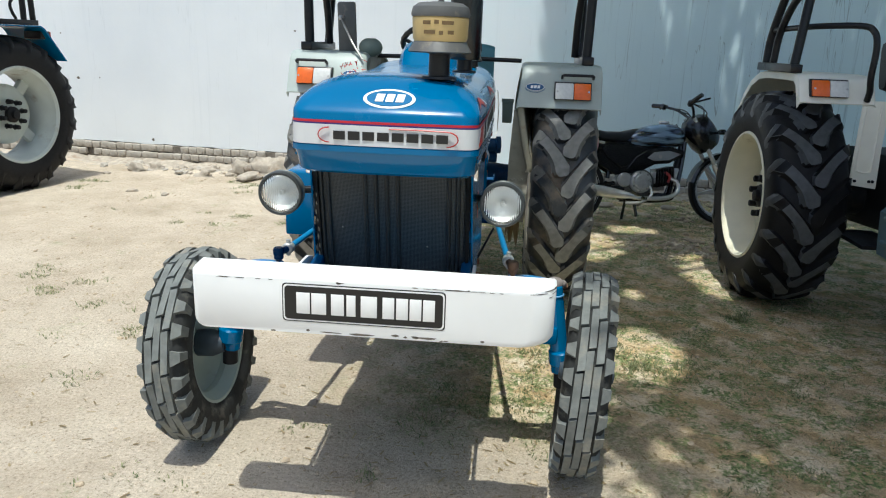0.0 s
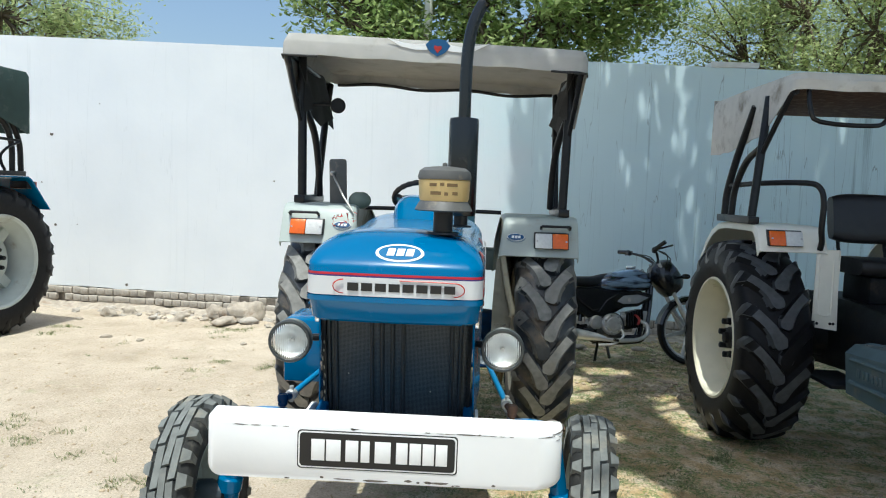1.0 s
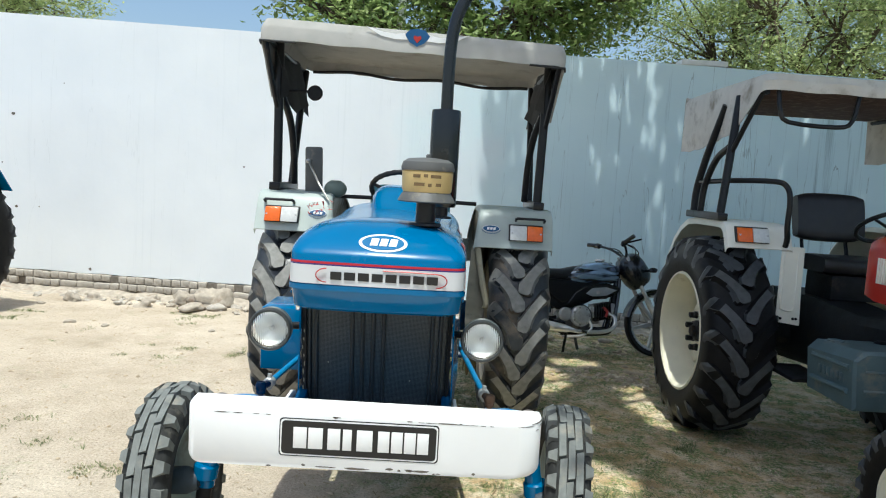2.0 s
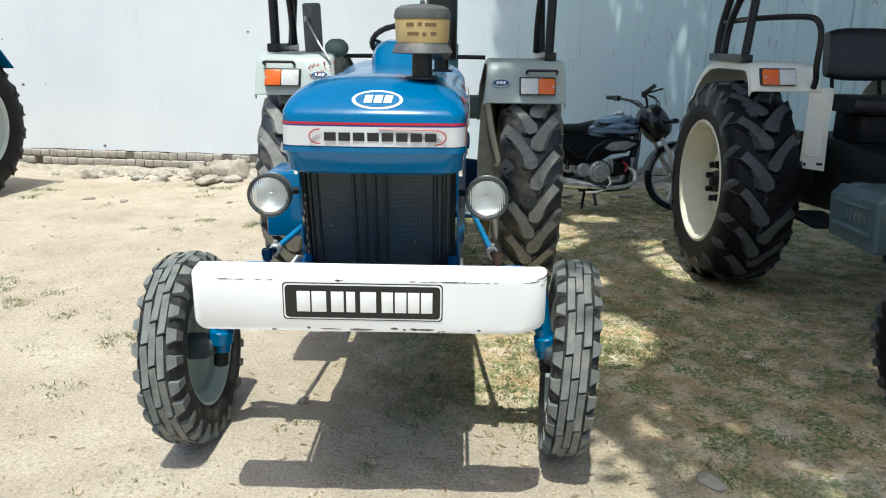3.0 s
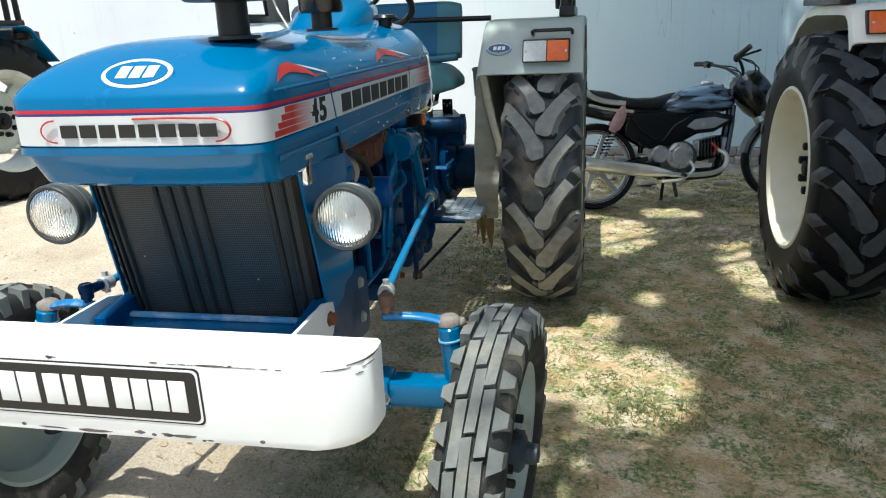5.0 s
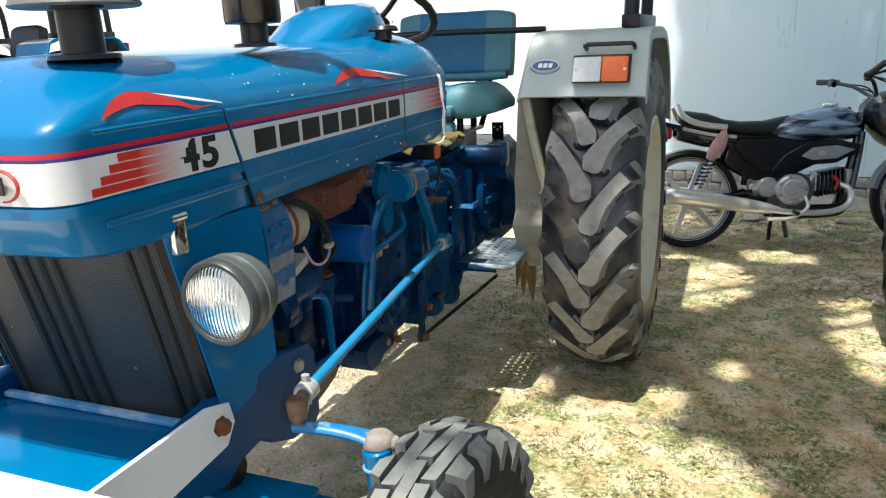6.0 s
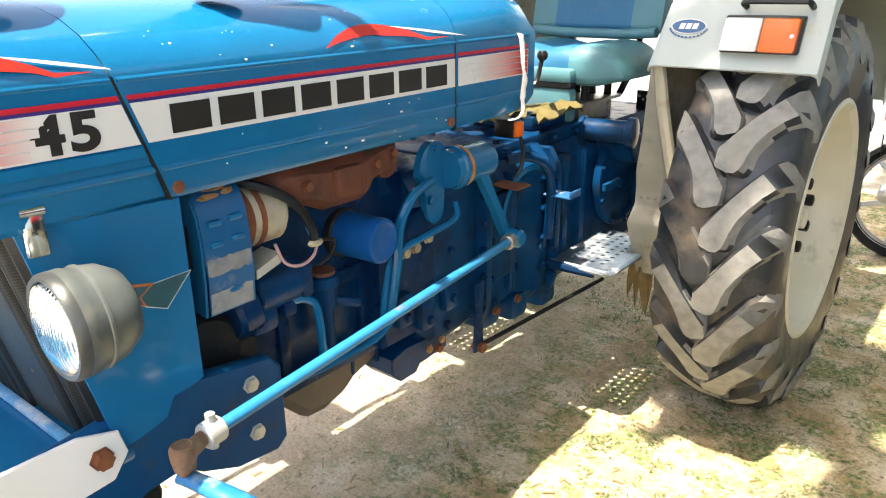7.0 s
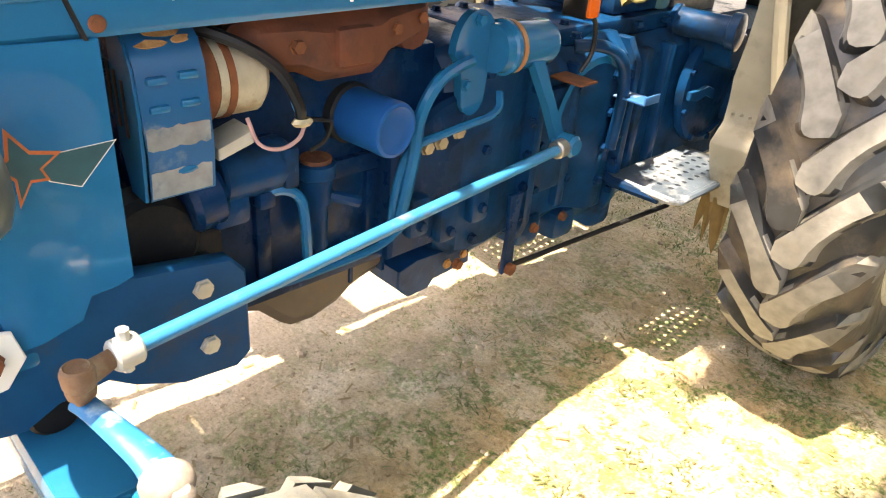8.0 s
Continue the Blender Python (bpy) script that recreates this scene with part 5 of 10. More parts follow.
def build_engine(root):
    # side rails of the front support
    for s in (-1, 1):
        g = Geo()
        g.prism([(0.40, 0.64), (0.41, 0.775), (0.60, 0.800), (0.70, 0.815), (0.745, 0.80), (0.90, 0.775), (0.925, 0.745), (0.925, 0.575), (0.90, 0.555), (0.80, 0.565), (0.72, 0.60), (0.68, 0.63), (0.60, 0.625), (0.55, 0.60), (0.50, 0.61)], (s * 0.262, 0, 0), (0, 1, 0), (0, 0, 1), (s * 0.036, 0, 0), 0.005)
        rail = part("front_rail", g, M_BLUE_RAIL, root)
        bolts_on(rail, [(s * 0.298, 0.845, 0.738), (s * 0.298, 0.848, 0.625)], (s, 0, 0), 0.015, 0.010, M_GALV)
        g = Geo()
        g.cyl((s * 0.20, 0.60, 0.60), (s * 0.285, 0.60, 0.60), 0.04, n=18, b=0.006)
        part("axle_pivot", g, M_DARK, rail)
    g = Geo()
    g.box((-0.262, 0.42, 0.62), (0.262, 0.60, 0.70), 0.01)
    part("front_support", g, M_BLUE_DULL, root)
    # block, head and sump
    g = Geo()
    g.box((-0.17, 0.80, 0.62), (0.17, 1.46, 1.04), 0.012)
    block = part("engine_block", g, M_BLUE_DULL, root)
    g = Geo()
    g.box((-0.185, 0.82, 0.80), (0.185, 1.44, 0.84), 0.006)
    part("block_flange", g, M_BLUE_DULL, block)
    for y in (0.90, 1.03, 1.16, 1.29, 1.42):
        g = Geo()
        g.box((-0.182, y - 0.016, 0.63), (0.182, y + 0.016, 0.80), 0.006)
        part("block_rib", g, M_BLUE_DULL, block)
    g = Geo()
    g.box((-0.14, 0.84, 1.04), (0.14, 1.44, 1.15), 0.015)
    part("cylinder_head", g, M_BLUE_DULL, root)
    g = Geo()
    g.ring([[(-0.17, y, 0.60), (0.17, y, 0.60), (0.168, y, z + 0.03), (0.145, y, z), (-0.145, y, z), (-0.168, y, z + 0.03)] for y, z in ((0.93, 0.572), (1.03, 0.535), (1.08, 0.485), (1.105, 0.468), (1.16, 0.464), (1.225, 0.482), (1.255, 0.505), (1.29, 0.518), (1.34, 0.53), (1.36, 0.55))])
    part("oil_sump", g, M_SUMP, root, sharp=25)
    for y in (1.245, 1.335):
        g = Geo()
        g.box((-0.173, y - 0.005, 0.535), (0.173, y + 0.005, 0.605), 0.002)
        part("sump_rib", g, M_BLUE_DULL, root)
    # angle bracket where sump meets bell housing
    g = Geo()
    g.prism([(1.345, 0.50), (1.345, 0.545), (1.40, 0.56), (1.575, 0.55), (1.58, 0.495), (1.46, 0.485), (1.44, 0.465), (1.38, 0.465)], (0.10, 0, 0), (0, 1, 0), (0, 0, 1), (0.115, 0, 0), 0.004)
    bracket = part("belly_bracket", g, M_CASTING, root)
    bolts_on(bracket, [(0.215, 1.50, 0.515), (0.215, 1.555, 0.525)], (1, 0, 0), 0.011, 0.006, M_TANRUST)
    g = Geo()
    g.box((-0.21, 0.90, 0.60), (0.21, 1.46, 0.625), 0.004)
    part("sump_flange", g, M_BLUE_DULL, root)
    # exhaust manifold, rust red
    g = Geo()
    def casting(y, x, z, w, h):
        return [(x + w * a, y, z + h * b) for a, b in ((-1, -0.55), (-0.5, -1), (0.6, -1), (1, -0.6), (1, 0.55), (0.6, 1), (-0.5, 1), (-1, 0.6))]
    g.ring([casting(0.955, 0.19, 1.105, 0.035, 0.030), casting(0.985, 0.205, 1.10, 0.055, 0.042), casting(1.06, 0.215, 1.098, 0.062, 0.046), casting(1.10, 0.222, 1.088, 0.064, 0.055), casting(1.21, 0.226, 1.090, 0.064, 0.056), casting(1.235, 0.222, 1.105, 0.062, 0.044), casting(1.33, 0.212, 1.118, 0.055, 0.036), casting(1.37, 0.195, 1.125, 0.035, 0.026)])
    manifold = part("exhaust_manifold", g, M_MANIFOLD, root, "rust-red cast exhaust manifold")
    for y in (0.98, 1.10, 1.22, 1.33):
        g = Geo()
        g.cyl((0.13, y, 1.085), (0.235, y, 1.095), 0.042, n=12)
        part("manifold_port", g, M_MANIFOLD, manifold)
    g = Geo()
    g.box((0.268, 1.115, 1.06), (0.298, 1.195, 1.125), 0.010)
    part("manifold_boss", g, M_MANIFOLD, manifold)
    bolts_on(manifold, [(0.272, 1.05, 1.10), (0.276, 1.25, 1.11), (0.262, 1.32, 1.12)], (1, 0, 0), 0.011, 0.014, M_RUST)
    # alternator with its blue belt guard: a sheet rolled over the top, louvred, scraped bare below
    arc = [(0.205, 1.150), (0.222, 1.157), (0.250, 1.152), (0.275, 1.132), (0.289, 1.100), (0.294, 1.050), (0.292, 0.980), (0.284, 0.905)]
    g = Geo()
    inner = [(x - 0.004, z - 0.003) for x, z in arc]
    g.ring([[(x, y + (0.004 if z < 1.0 else 0), z) for x, z in arc + inner[::-1]] for y in (0.783, 0.80, 0.84, 0.885)])
    guard = part("belt_guard", g, M_BLUE_GUARD, root, "bent blue belt guard with louvres")
    g = Geo()
    g.ring([[(x, y, z) for x, z in [(x - 0.004, z - 0.002) for x, z in arc[1:]] + [(0.235, 0.905), (0.212, 0.98)]] for y in (0.779, 0.784)])
    part("guard_side", g, M_BLUE, guard)
    for k, (y, z) in enumerate(((0.810, 1.085), (0.856, 1.088), (0.810, 1.045), (0.856, 1.048))):
        g = Geo()
        g.box((0.286, y - 0.015, z - 0.006), (0.300, y + 0.015, z + 0.006), 0.0045)
        part("louvre", g, M_BLUE, guard)
    rnd = random.Random(8)
    for z0, z1, y0, y1 in ((0.985, 1.018, 0.787, 0.884), (0.907, 0.950, 0.789, 0.884)):
        n = 12
        top = [(y0 + (y1 - y0) * i / n, z1 + rnd.uniform(-0.0025, 0.002)) for i in range(n + 1)]
        low = [(y0 + (y1 - y0) * i / n, z0 + (rnd.uniform(-0.002, 0.003) if z0 > 0.95 else 0)) for i in range(n + 1)]
        def skin(z):
            return lerp_table([(0.905, 0.284), (0.980, 0.292), (1.05, 0.294)], z) + 0.0007
        g = Geo()
        g.ring([[(skin(z), y, z) for y, z in (a, b)] + [(skin(z) - 0.003, y, z) for y, z in (b, a)] for a, b in zip(top, low)])
        part("bared_patch", g, M_BARE, guard, "scraped grey metal")
    g = Geo()
    g.ball((0.287, 0.845, 0.945), 0.014, 10, (0.35, 1.3, 0.5))
    part("pressed_boss", g, M_BLUE, guard)
    for k in range(3):
        g = Geo()
        g.box((0.205 + k * 0.022, 0.7765, 1.02 - k * 0.012), (0.214 + k * 0.022, 0.7785, 1.10 - k * 0.010), 0.0008)
        part("slot", g, M_DARK, guard)
    for y0, x0, w, hh in ((0.835, 0.262, 0.026, 0.012), (0.815, 0.276, 0.022, 0.008), (0.858, 0.274, 0.018, 0.007), (0.845, 0.252, 0.012, 0.012)):
        g = Geo()
        z0 = lerp_table([(0.25, 1.152), (0.275, 1.132), (0.289, 1.10)], x0)
        poly = [(w * math.cos(t) * rnd.uniform(0.6, 1.15), hh * math.sin(t) * rnd.uniform(0.6, 1.15)) for t in [2 * math.pi * i / 10 for i in range(10)]]
        g.prism(poly, (x0 - 0.001, y0, z0 - 0.001), (0, 1, 0), (0.70, 0, -0.72), (0.0025, 0, 0.0025))
        part("rust_patch", g, M_TANRUST, guard)
    g = Geo()
    g.cyl((0.21, 0.905, 1.055), (0.21, 1.005, 1.055), 0.066, n=24, b=0.012)
    alt = part("alternator", g, M_ALT, root, "dusty pale alternator")
    g = Geo()
    g.cyl((0.21, 0.885, 1.055), (0.21, 0.918, 1.055), 0.069, n=24, b=0.006)
    g.cyl((0.21, 0.93, 1.055), (0.21, 0.942, 1.055), 0.0685, n=24)
    part("alternator_band", g, M_RUST, alt)
    g = Geo()
    g.prism([(0.900, 0.942), (0.900, 0.962), (0.962, 0.982), (0.962, 0.960)], (0.22, 0, 0), (0, 1, 0), (0, 0, 1), (0.062, 0, 0), 0.002)
    part("alternator_bracket", g, M_GALV, alt)
    # starter or pump body under it
    g = Geo()
    g.cyl((0.215, 0.92, 0.885), (0.215, 1.055, 0.885), 0.048, n=18, b=0.006)
    pump = part("water_pump", g, M_CASTING, root)
    g = Geo()
    g.box((0.17, 1.03, 0.85), (0.262, 1.06, 0.925), 0.006)
    part("pump_flange", g, M_CASTING, pump)
    g = Geo()
    g.cyl((0.215, 0.86, 0.86), (0.215, 0.92, 0.87), 0.062, n=16, b=0.01)
    part("pump_nose", g, M_BLUE_DULL, pump)
    g = Geo()
    g.box((0.16, 0.90, 0.80), (0.25, 0.97, 0.86), 0.012)
    part("pump_foot", g, M_CASTING, pump)
    g = Geo()
    g.box((0.19, 0.985, 0.815), (0.25, 1.02, 0.85), 0.008)
    part("pump_boss", g, M_BLUE_DULL, pump)
    # lower pump drive case, its colour darkened to paint in the cavity's shade
    g = Geo()
    g.cyl((0.16, 0.80, 0.80), (0.235, 0.80, 0.80), 0.085, n=20, b=0.012)
    g.box((0.15, 0.76, 0.63), (0.225, 0.93, 0.80), 0.02)
    g.cyl((0.225, 0.875, 0.735), (0.252, 0.875, 0.735), 0.03, n=12, b=0.004)
    part("timing_case", g, M_DARK, root)
    # oil filter
    g = Geo()
    a, b = Vector((0.168, 1.232, 0.930)), Vector((0.300, 1.246, 0.928))
    d = (b - a).normalized()
    g.lathe([(0.047, 0), (0.053, 0.004), (0.054, 0.012), (0.0535, 0.10), (0.0545, 0.122), (0.0525, 0.131), (0.046, 0.133), (0.041, 0.130), (0.02, 0.130)], a, d, 32)
    part("oil_filter", g, M_FILTER, root, "bright blue spin-on oil filter")
    g = Geo()
    g.cyl(a - d * 0.03, a + d * 0.020, 0.060, n=24, b=0.005)
    part("filter_head", g, M_DARK, root)
    # dip cup and breather
    g = Geo()
    g.lathe([(0.030, 0), (0.032, 0.05), (0.038, 0.055), (0.038, 0.08), (0.025, 0.085)], (0.215, 1.125, 0.785), (0, 0, 1), 16)
    g.cyl((0.215, 1.125, 0.69), (0.215, 1.125, 0.79), 0.022, n=12)
    g.tube([(0.22, 1.135, 0.80), (0.255, 1.165, 0.795), (0.262, 1.19, 0.785)], 0.012, 8)
    part("fuel_lift_pump", g, M_CASTING, root)
    g = Geo()
    g.cyl((0.215, 1.125, 0.866), (0.215, 1.125, 0.876), 0.03, n=14)
    part("pump_cap", g, M_RUST, root)
    # injection lines and pipes along the side
    for pts, r in (([(0.26, 1.30, 0.71), (0.27, 1.32, 0.85), (0.27, 1.33, 0.93), (0.28, 1.36, 0.995), (0.27, 1.42, 1.015), (0.26, 1.47, 1.02)], 0.013),
                   ([(0.245, 1.285, 0.68), (0.25, 1.30, 0.80), (0.255, 1.33, 0.86), (0.27, 1.42, 0.885), (0.27, 1.55, 0.90), (0.25, 1.58, 0.935)], 0.009),
                   ([(0.235, 1.00, 0.842), (0.247, 1.035, 0.845), (0.254, 1.062, 0.825), (0.256, 1.072, 0.78), (0.256, 1.078, 0.67)], 0.010),
                   ([(0.25, 0.98, 0.66), (0.25, 1.10, 0.655), (0.25, 1.25, 0.66), (0.25, 1.32, 0.69)], 0.009)):
        g = Geo()
        g.tube(pts, r, 8, smooth=5)
        part("fuel_pipe", g, M_BLUE, root)
    # second filter, lying along the side, on a lobed flange
    g = Geo()
    g.ring([[(x, 1.50 + y, 1.03 + z) for y, z in [(0.062 * math.cos(t) * (0.75 if math.sin(t) < -0.2 else 1), 0.085 * math.sin(t) - (0.05 if math.sin(t) < -0.6 else 0)) for t in [2 * math.pi * i / 24 for i in range(24)]]] for x in (0.225, 0.245)])
    g.m = Matrix.Translation((0, 0, 0))
    flange = part("filter_flange", g, M_BLUE, root)
    g = Geo()
    a = Vector((0.255, 1.535, 1.035))
    g.lathe([(0.050, 0), (0.052, 0.02), (0.058, 0.024), (0.058, 0.034), (0.052, 0.038), (0.052, 0.145), (0.046, 0.16), (0.02, 0.162)], a, (0.06, 1, 0), 26)
    part("fuel_filter", g, M_BLUE, root)
    g = Geo()
    g.lathe([(0.0535, 0.040), (0.056, 0.041), (0.056, 0.052), (0.0535, 0.053)], a, (0.06, 1, 0), 26, caps=False)
    part("filter_clip", g, M_COPPER, root)
    bolts_on(root, [(0.246, 1.50, 1.095), (0.246, 1.475, 0.965)], (1, 0, 0), 0.011, 0.012, M_BLUE)
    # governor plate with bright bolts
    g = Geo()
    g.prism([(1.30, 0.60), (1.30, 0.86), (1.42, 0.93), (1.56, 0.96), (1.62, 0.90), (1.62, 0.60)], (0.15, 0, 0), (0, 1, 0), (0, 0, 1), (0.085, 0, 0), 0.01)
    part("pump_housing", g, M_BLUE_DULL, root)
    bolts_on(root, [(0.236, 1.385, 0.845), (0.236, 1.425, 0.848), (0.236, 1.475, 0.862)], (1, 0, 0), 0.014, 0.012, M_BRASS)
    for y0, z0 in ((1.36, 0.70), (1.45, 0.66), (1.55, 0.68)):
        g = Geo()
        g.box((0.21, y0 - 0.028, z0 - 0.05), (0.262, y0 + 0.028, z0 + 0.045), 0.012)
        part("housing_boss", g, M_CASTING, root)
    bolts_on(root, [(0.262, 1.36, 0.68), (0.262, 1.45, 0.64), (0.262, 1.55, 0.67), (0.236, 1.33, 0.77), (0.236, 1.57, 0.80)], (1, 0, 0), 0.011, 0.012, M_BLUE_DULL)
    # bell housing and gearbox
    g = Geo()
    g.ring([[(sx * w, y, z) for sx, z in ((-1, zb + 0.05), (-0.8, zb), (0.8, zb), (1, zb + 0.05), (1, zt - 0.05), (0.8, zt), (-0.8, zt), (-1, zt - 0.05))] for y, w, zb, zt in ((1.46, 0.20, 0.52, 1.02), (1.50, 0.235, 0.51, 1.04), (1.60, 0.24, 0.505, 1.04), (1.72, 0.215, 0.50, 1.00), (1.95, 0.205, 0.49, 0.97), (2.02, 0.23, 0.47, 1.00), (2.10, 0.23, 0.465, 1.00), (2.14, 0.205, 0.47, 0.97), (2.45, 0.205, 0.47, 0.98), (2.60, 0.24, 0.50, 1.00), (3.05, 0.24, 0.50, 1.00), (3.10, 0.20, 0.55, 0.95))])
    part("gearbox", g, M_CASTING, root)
    for y, r in ((1.90, 0.018), (2.22, 0.018), (2.34, 0.018)):
        for s in (-1, 1):
            g = Geo()
            g.box((min(s * 0.185, s * 0.232), y - r, 0.56), (max(s * 0.185, s * 0.232), y + r, 0.95), 0.012)
            part("gearbox_rib", g, M_CASTING, root)
    g = Geo()
    g.ring([[(0.235 + 0.0 * i, 1.98 + 0.16 * math.cos(t) * k, 0.80 + 0.16 * math.sin(t) * k) for t in [math.pi * (-0.35 + 1.5 * j / 20) for j in range(21)]] for i, k in ((0, 0.88), (0, 1.0))], caps=False, closed=False)
    part("clutch_ring", g, M_BLUE, root, fix=False)
    g = Geo()
    g.box((-0.16, 1.70, 0.97), (0.16, 2.50, 1.02), 0.01)
    g.box((-0.13, 2.15, 1.02), (0.13, 2.45, 1.07), 0.014)
    part("gearbox_lid", g, M_CASTING, root)
    bolts_on(root, [(x, y, 1.02) for x in (-0.13, 0.13) for y in (1.74, 1.84, 1.94, 2.04)] + [(x, y, 1.07) for x in (-0.10, 0.10) for y in (2.18, 2.30, 2.42)], (0, 0, 1), 0.012, 0.012, M_BLUE_DULL)
    bolts_on(root, [(0.232, 2.06, z) for z in (0.60, 0.70, 0.80, 0.90)] + [(0.24, 1.55, z) for z in (0.58, 0.98)], (1, 0, 0), 0.012, 0.014, M_BLUE_DULL)
    for s in (-1, 1):
        g = Geo()
        g.cyl((s * 0.20, 2.82, 0.71), (s * 0.50, 2.82, 0.71), 0.13, 0.10, 24, 0.01)
        g.cyl((s * 0.44, 2.82, 0.71), (s * 0.50, 2.82, 0.71), 0.15, n=24, b=0.01)
        part("axle_trumpet", g, M_CASTING, root)
        g = Geo()
        g.cyl((s * 0.20, 2.52, 0.93), (s * 0.34, 2.52, 0.93), 0.055, n=16, b=0.006)
        part("brake_drum", g, M_CASTING, root)
    # bolted joints, covers and levers on the gearbox flanks
    for s in (-1, 1):
        for y, w, z0, z1 in ((1.735, 0.236, 0.52, 1.01), (2.135, 0.232, 0.49, 0.985)):
            g = Geo()
            g.prism([(z0, 0.0), (z0 + 0.05, 0.018), (z1 - 0.06, 0.018), (z1, -0.02), (z1, -0.06), (z0, -0.06)], (s * w, y - 0.013, 0), (0, 0, 1), (s, 0, 0), (0, 0.026, 0), 0.003)
            joint = part("bolted_joint", g, M_CASTING, root)
            bolts_on(joint, [(s * (w + 0.008), y - 0.014, z0 + 0.07 + (z1 - z0 - 0.16) * k / 4) for k in range(5)], (0, -1, 0), 0.011, 0.012, M_BLUE_DULL)
        # round brake housing with a ribbed rim and an actuating lever
        g = Geo()
        g.lathe([(0.185, 0.0), (0.190, 0.010), (0.188, 0.030), (0.172, 0.034), (0.166, 0.022), (0.12, 0.026), (0.06, 0.040), (0.02, 0.042)], (s * 0.225, 2.60, 0.80), (s, 0, 0), 36)
        drum = part("brake_housing", g, M_CASTING, root)
        bolts_on(drum, [(s * 0.255, 2.60 + 0.178 * math.cos(a), 0.80 + 0.178 * math.sin(a)) for a in [2 * math.pi * k / 9 for k in range(9)]], (s, 0, 0), 0.010, 0.012, M_BLUE_DULL)
        g = Geo()
        g.prism([(-0.075, -0.012), (-0.02, -0.022), (0.03, -0.012), (0.075, -0.03), (0.075, 0.0), (0.03, 0.018), (-0.02, 0.012), (-0.075, 0.012)], (s * 0.272, 2.47, 0.80), (0, 1, 0), (0, 0, 1), (s * 0.014, 0, 0), 0.003)
        part("brake_lever", g, M_BLUE_RAIL, drum)
        # lift cylinder and side cover above it
        g = Geo()
        g.lathe([(0.02, 0.0), (0.045, 0.004), (0.047, 0.02), (0.040, 0.024), (0.040, 0.17), (0.052, 0.175), (0.052, 0.20), (0.02, 0.205)], (s * 0.16, 2.42, 0.995), (s, 0.15, 0), 22)
        part("lift_cylinder", g, M_CASTING, root)
        g = Geo()
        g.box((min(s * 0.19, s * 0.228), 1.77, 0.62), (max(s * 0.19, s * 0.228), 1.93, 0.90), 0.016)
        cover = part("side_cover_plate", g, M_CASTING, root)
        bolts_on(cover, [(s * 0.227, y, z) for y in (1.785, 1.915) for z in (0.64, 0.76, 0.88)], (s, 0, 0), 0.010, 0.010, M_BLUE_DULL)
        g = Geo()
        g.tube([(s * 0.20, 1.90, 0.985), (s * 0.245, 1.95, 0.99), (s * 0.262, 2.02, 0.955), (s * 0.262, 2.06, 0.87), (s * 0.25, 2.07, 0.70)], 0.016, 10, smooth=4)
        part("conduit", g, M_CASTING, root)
    bolts_on(root, [(x, y, 1.0) for x in (-0.185, 0.185) for y in (1.80, 1.92, 2.20, 2.34)], (0, 0, 1), 0.013, 0.014, M_CASTING)
    # bottom lugs and the long lever under the belly
    for y, z in ((1.80, 0.47), (1.96, 0.44), (2.14, 0.425)):
        g = Geo()
        g.box((0.12, y - 0.05, z), (0.225, y + 0.05, z + 0.09), 0.022)
        part("belly_lug", g, M_CASTING, root)
    bolts_on(root, [(0.245, 1.50, 0.53), (0.245, 1.78, 0.54), (0.245, 1.90, 0.54)], (1, 0, 0), 0.012, 0.014, M_RUST)
    g = Geo()
    g.prism([(-0.022, 0.10), (0.022, 0.10), (0.014, 0.0), (0.018, -0.11), (-0.018, -0.12), (-0.014, 0.0)], (0.262, 1.66, 0.58), (0, 1, 0), (0, 0, 1), (0.014, 0, 0), 0.003)
    part("drop_link", g, M_BLUE_DULL, root)
    g = Geo()
    g.cyl((0.27, 1.665, 0.475), (0.345, 2.30, 0.500), 0.007, n=8)
    part("brake_rod", g, M_DARK, root)
    g = Geo()
    g.cyl((0.255, 1.66, 0.475), (0.29, 1.66, 0.475), 0.016, n=10)
    part("rod_pin", g, M_RUST, root)


M_BLUE_RAIL = surface("blue_rail_paint", (0.001, 0.062, 0.175), 0.4, 0.0, 0.15, 12, 0.12, 70, (0.04, 0.06, 0.08), 0.35, 7)
dull(0.15, M_BLUE_RAIL)
M_MANIFOLD = surface("rusty_casting", (0.12, 0.033, 0.015), 0.7, 0.0, 0.35, 18, 0.4, 60, (0.06, 0.022, 0.014), 0.5, 8)
M_BARE = surface("scraped_metal", (0.27, 0.285, 0.31), 0.4, 0.3, 0.25, 40, 0.1, 90, (0.06, 0.13, 0.24), 0.42, 14)
M_TANRUST = surface("flaked_rust", (0.42, 0.22, 0.09), 0.9, 0.0, 0.35, 60, 0.6, 120, (0.16, 0.07, 0.03), 0.5, 40)
M_SUMP = surface("greasy_blue_grey", (0.085, 0.07, 0.065), 0.5, 0.0, 0.25, 14, 0.2, 60, (0.17, 0.085, 0.04), 0.42, 7)
M_BLUE_GUARD = surface("scraped_guard", (0.002, 0.095, 0.25), 0.3, 0.0, 0.1, 12, 0.05, 70, (0.25, 0.28, 0.31), 0.3, 7)
M_ALT = surface("dusty_aluminium", (0.42, 0.38, 0.29), 0.6, 0.1, 0.2, 25, 0.3, 90, (0.24, 0.16, 0.09), 0.4, 14)
M_COPPER = surface("orange_clip", (0.45, 0.22, 0.10), 0.4, 0.5, 0.2, 30, 0.1)
M_BRASS = surface("pale_bolt", (0.55, 0.47, 0.33), 0.45, 0.6, 0.2, 40, 0.1, 120)


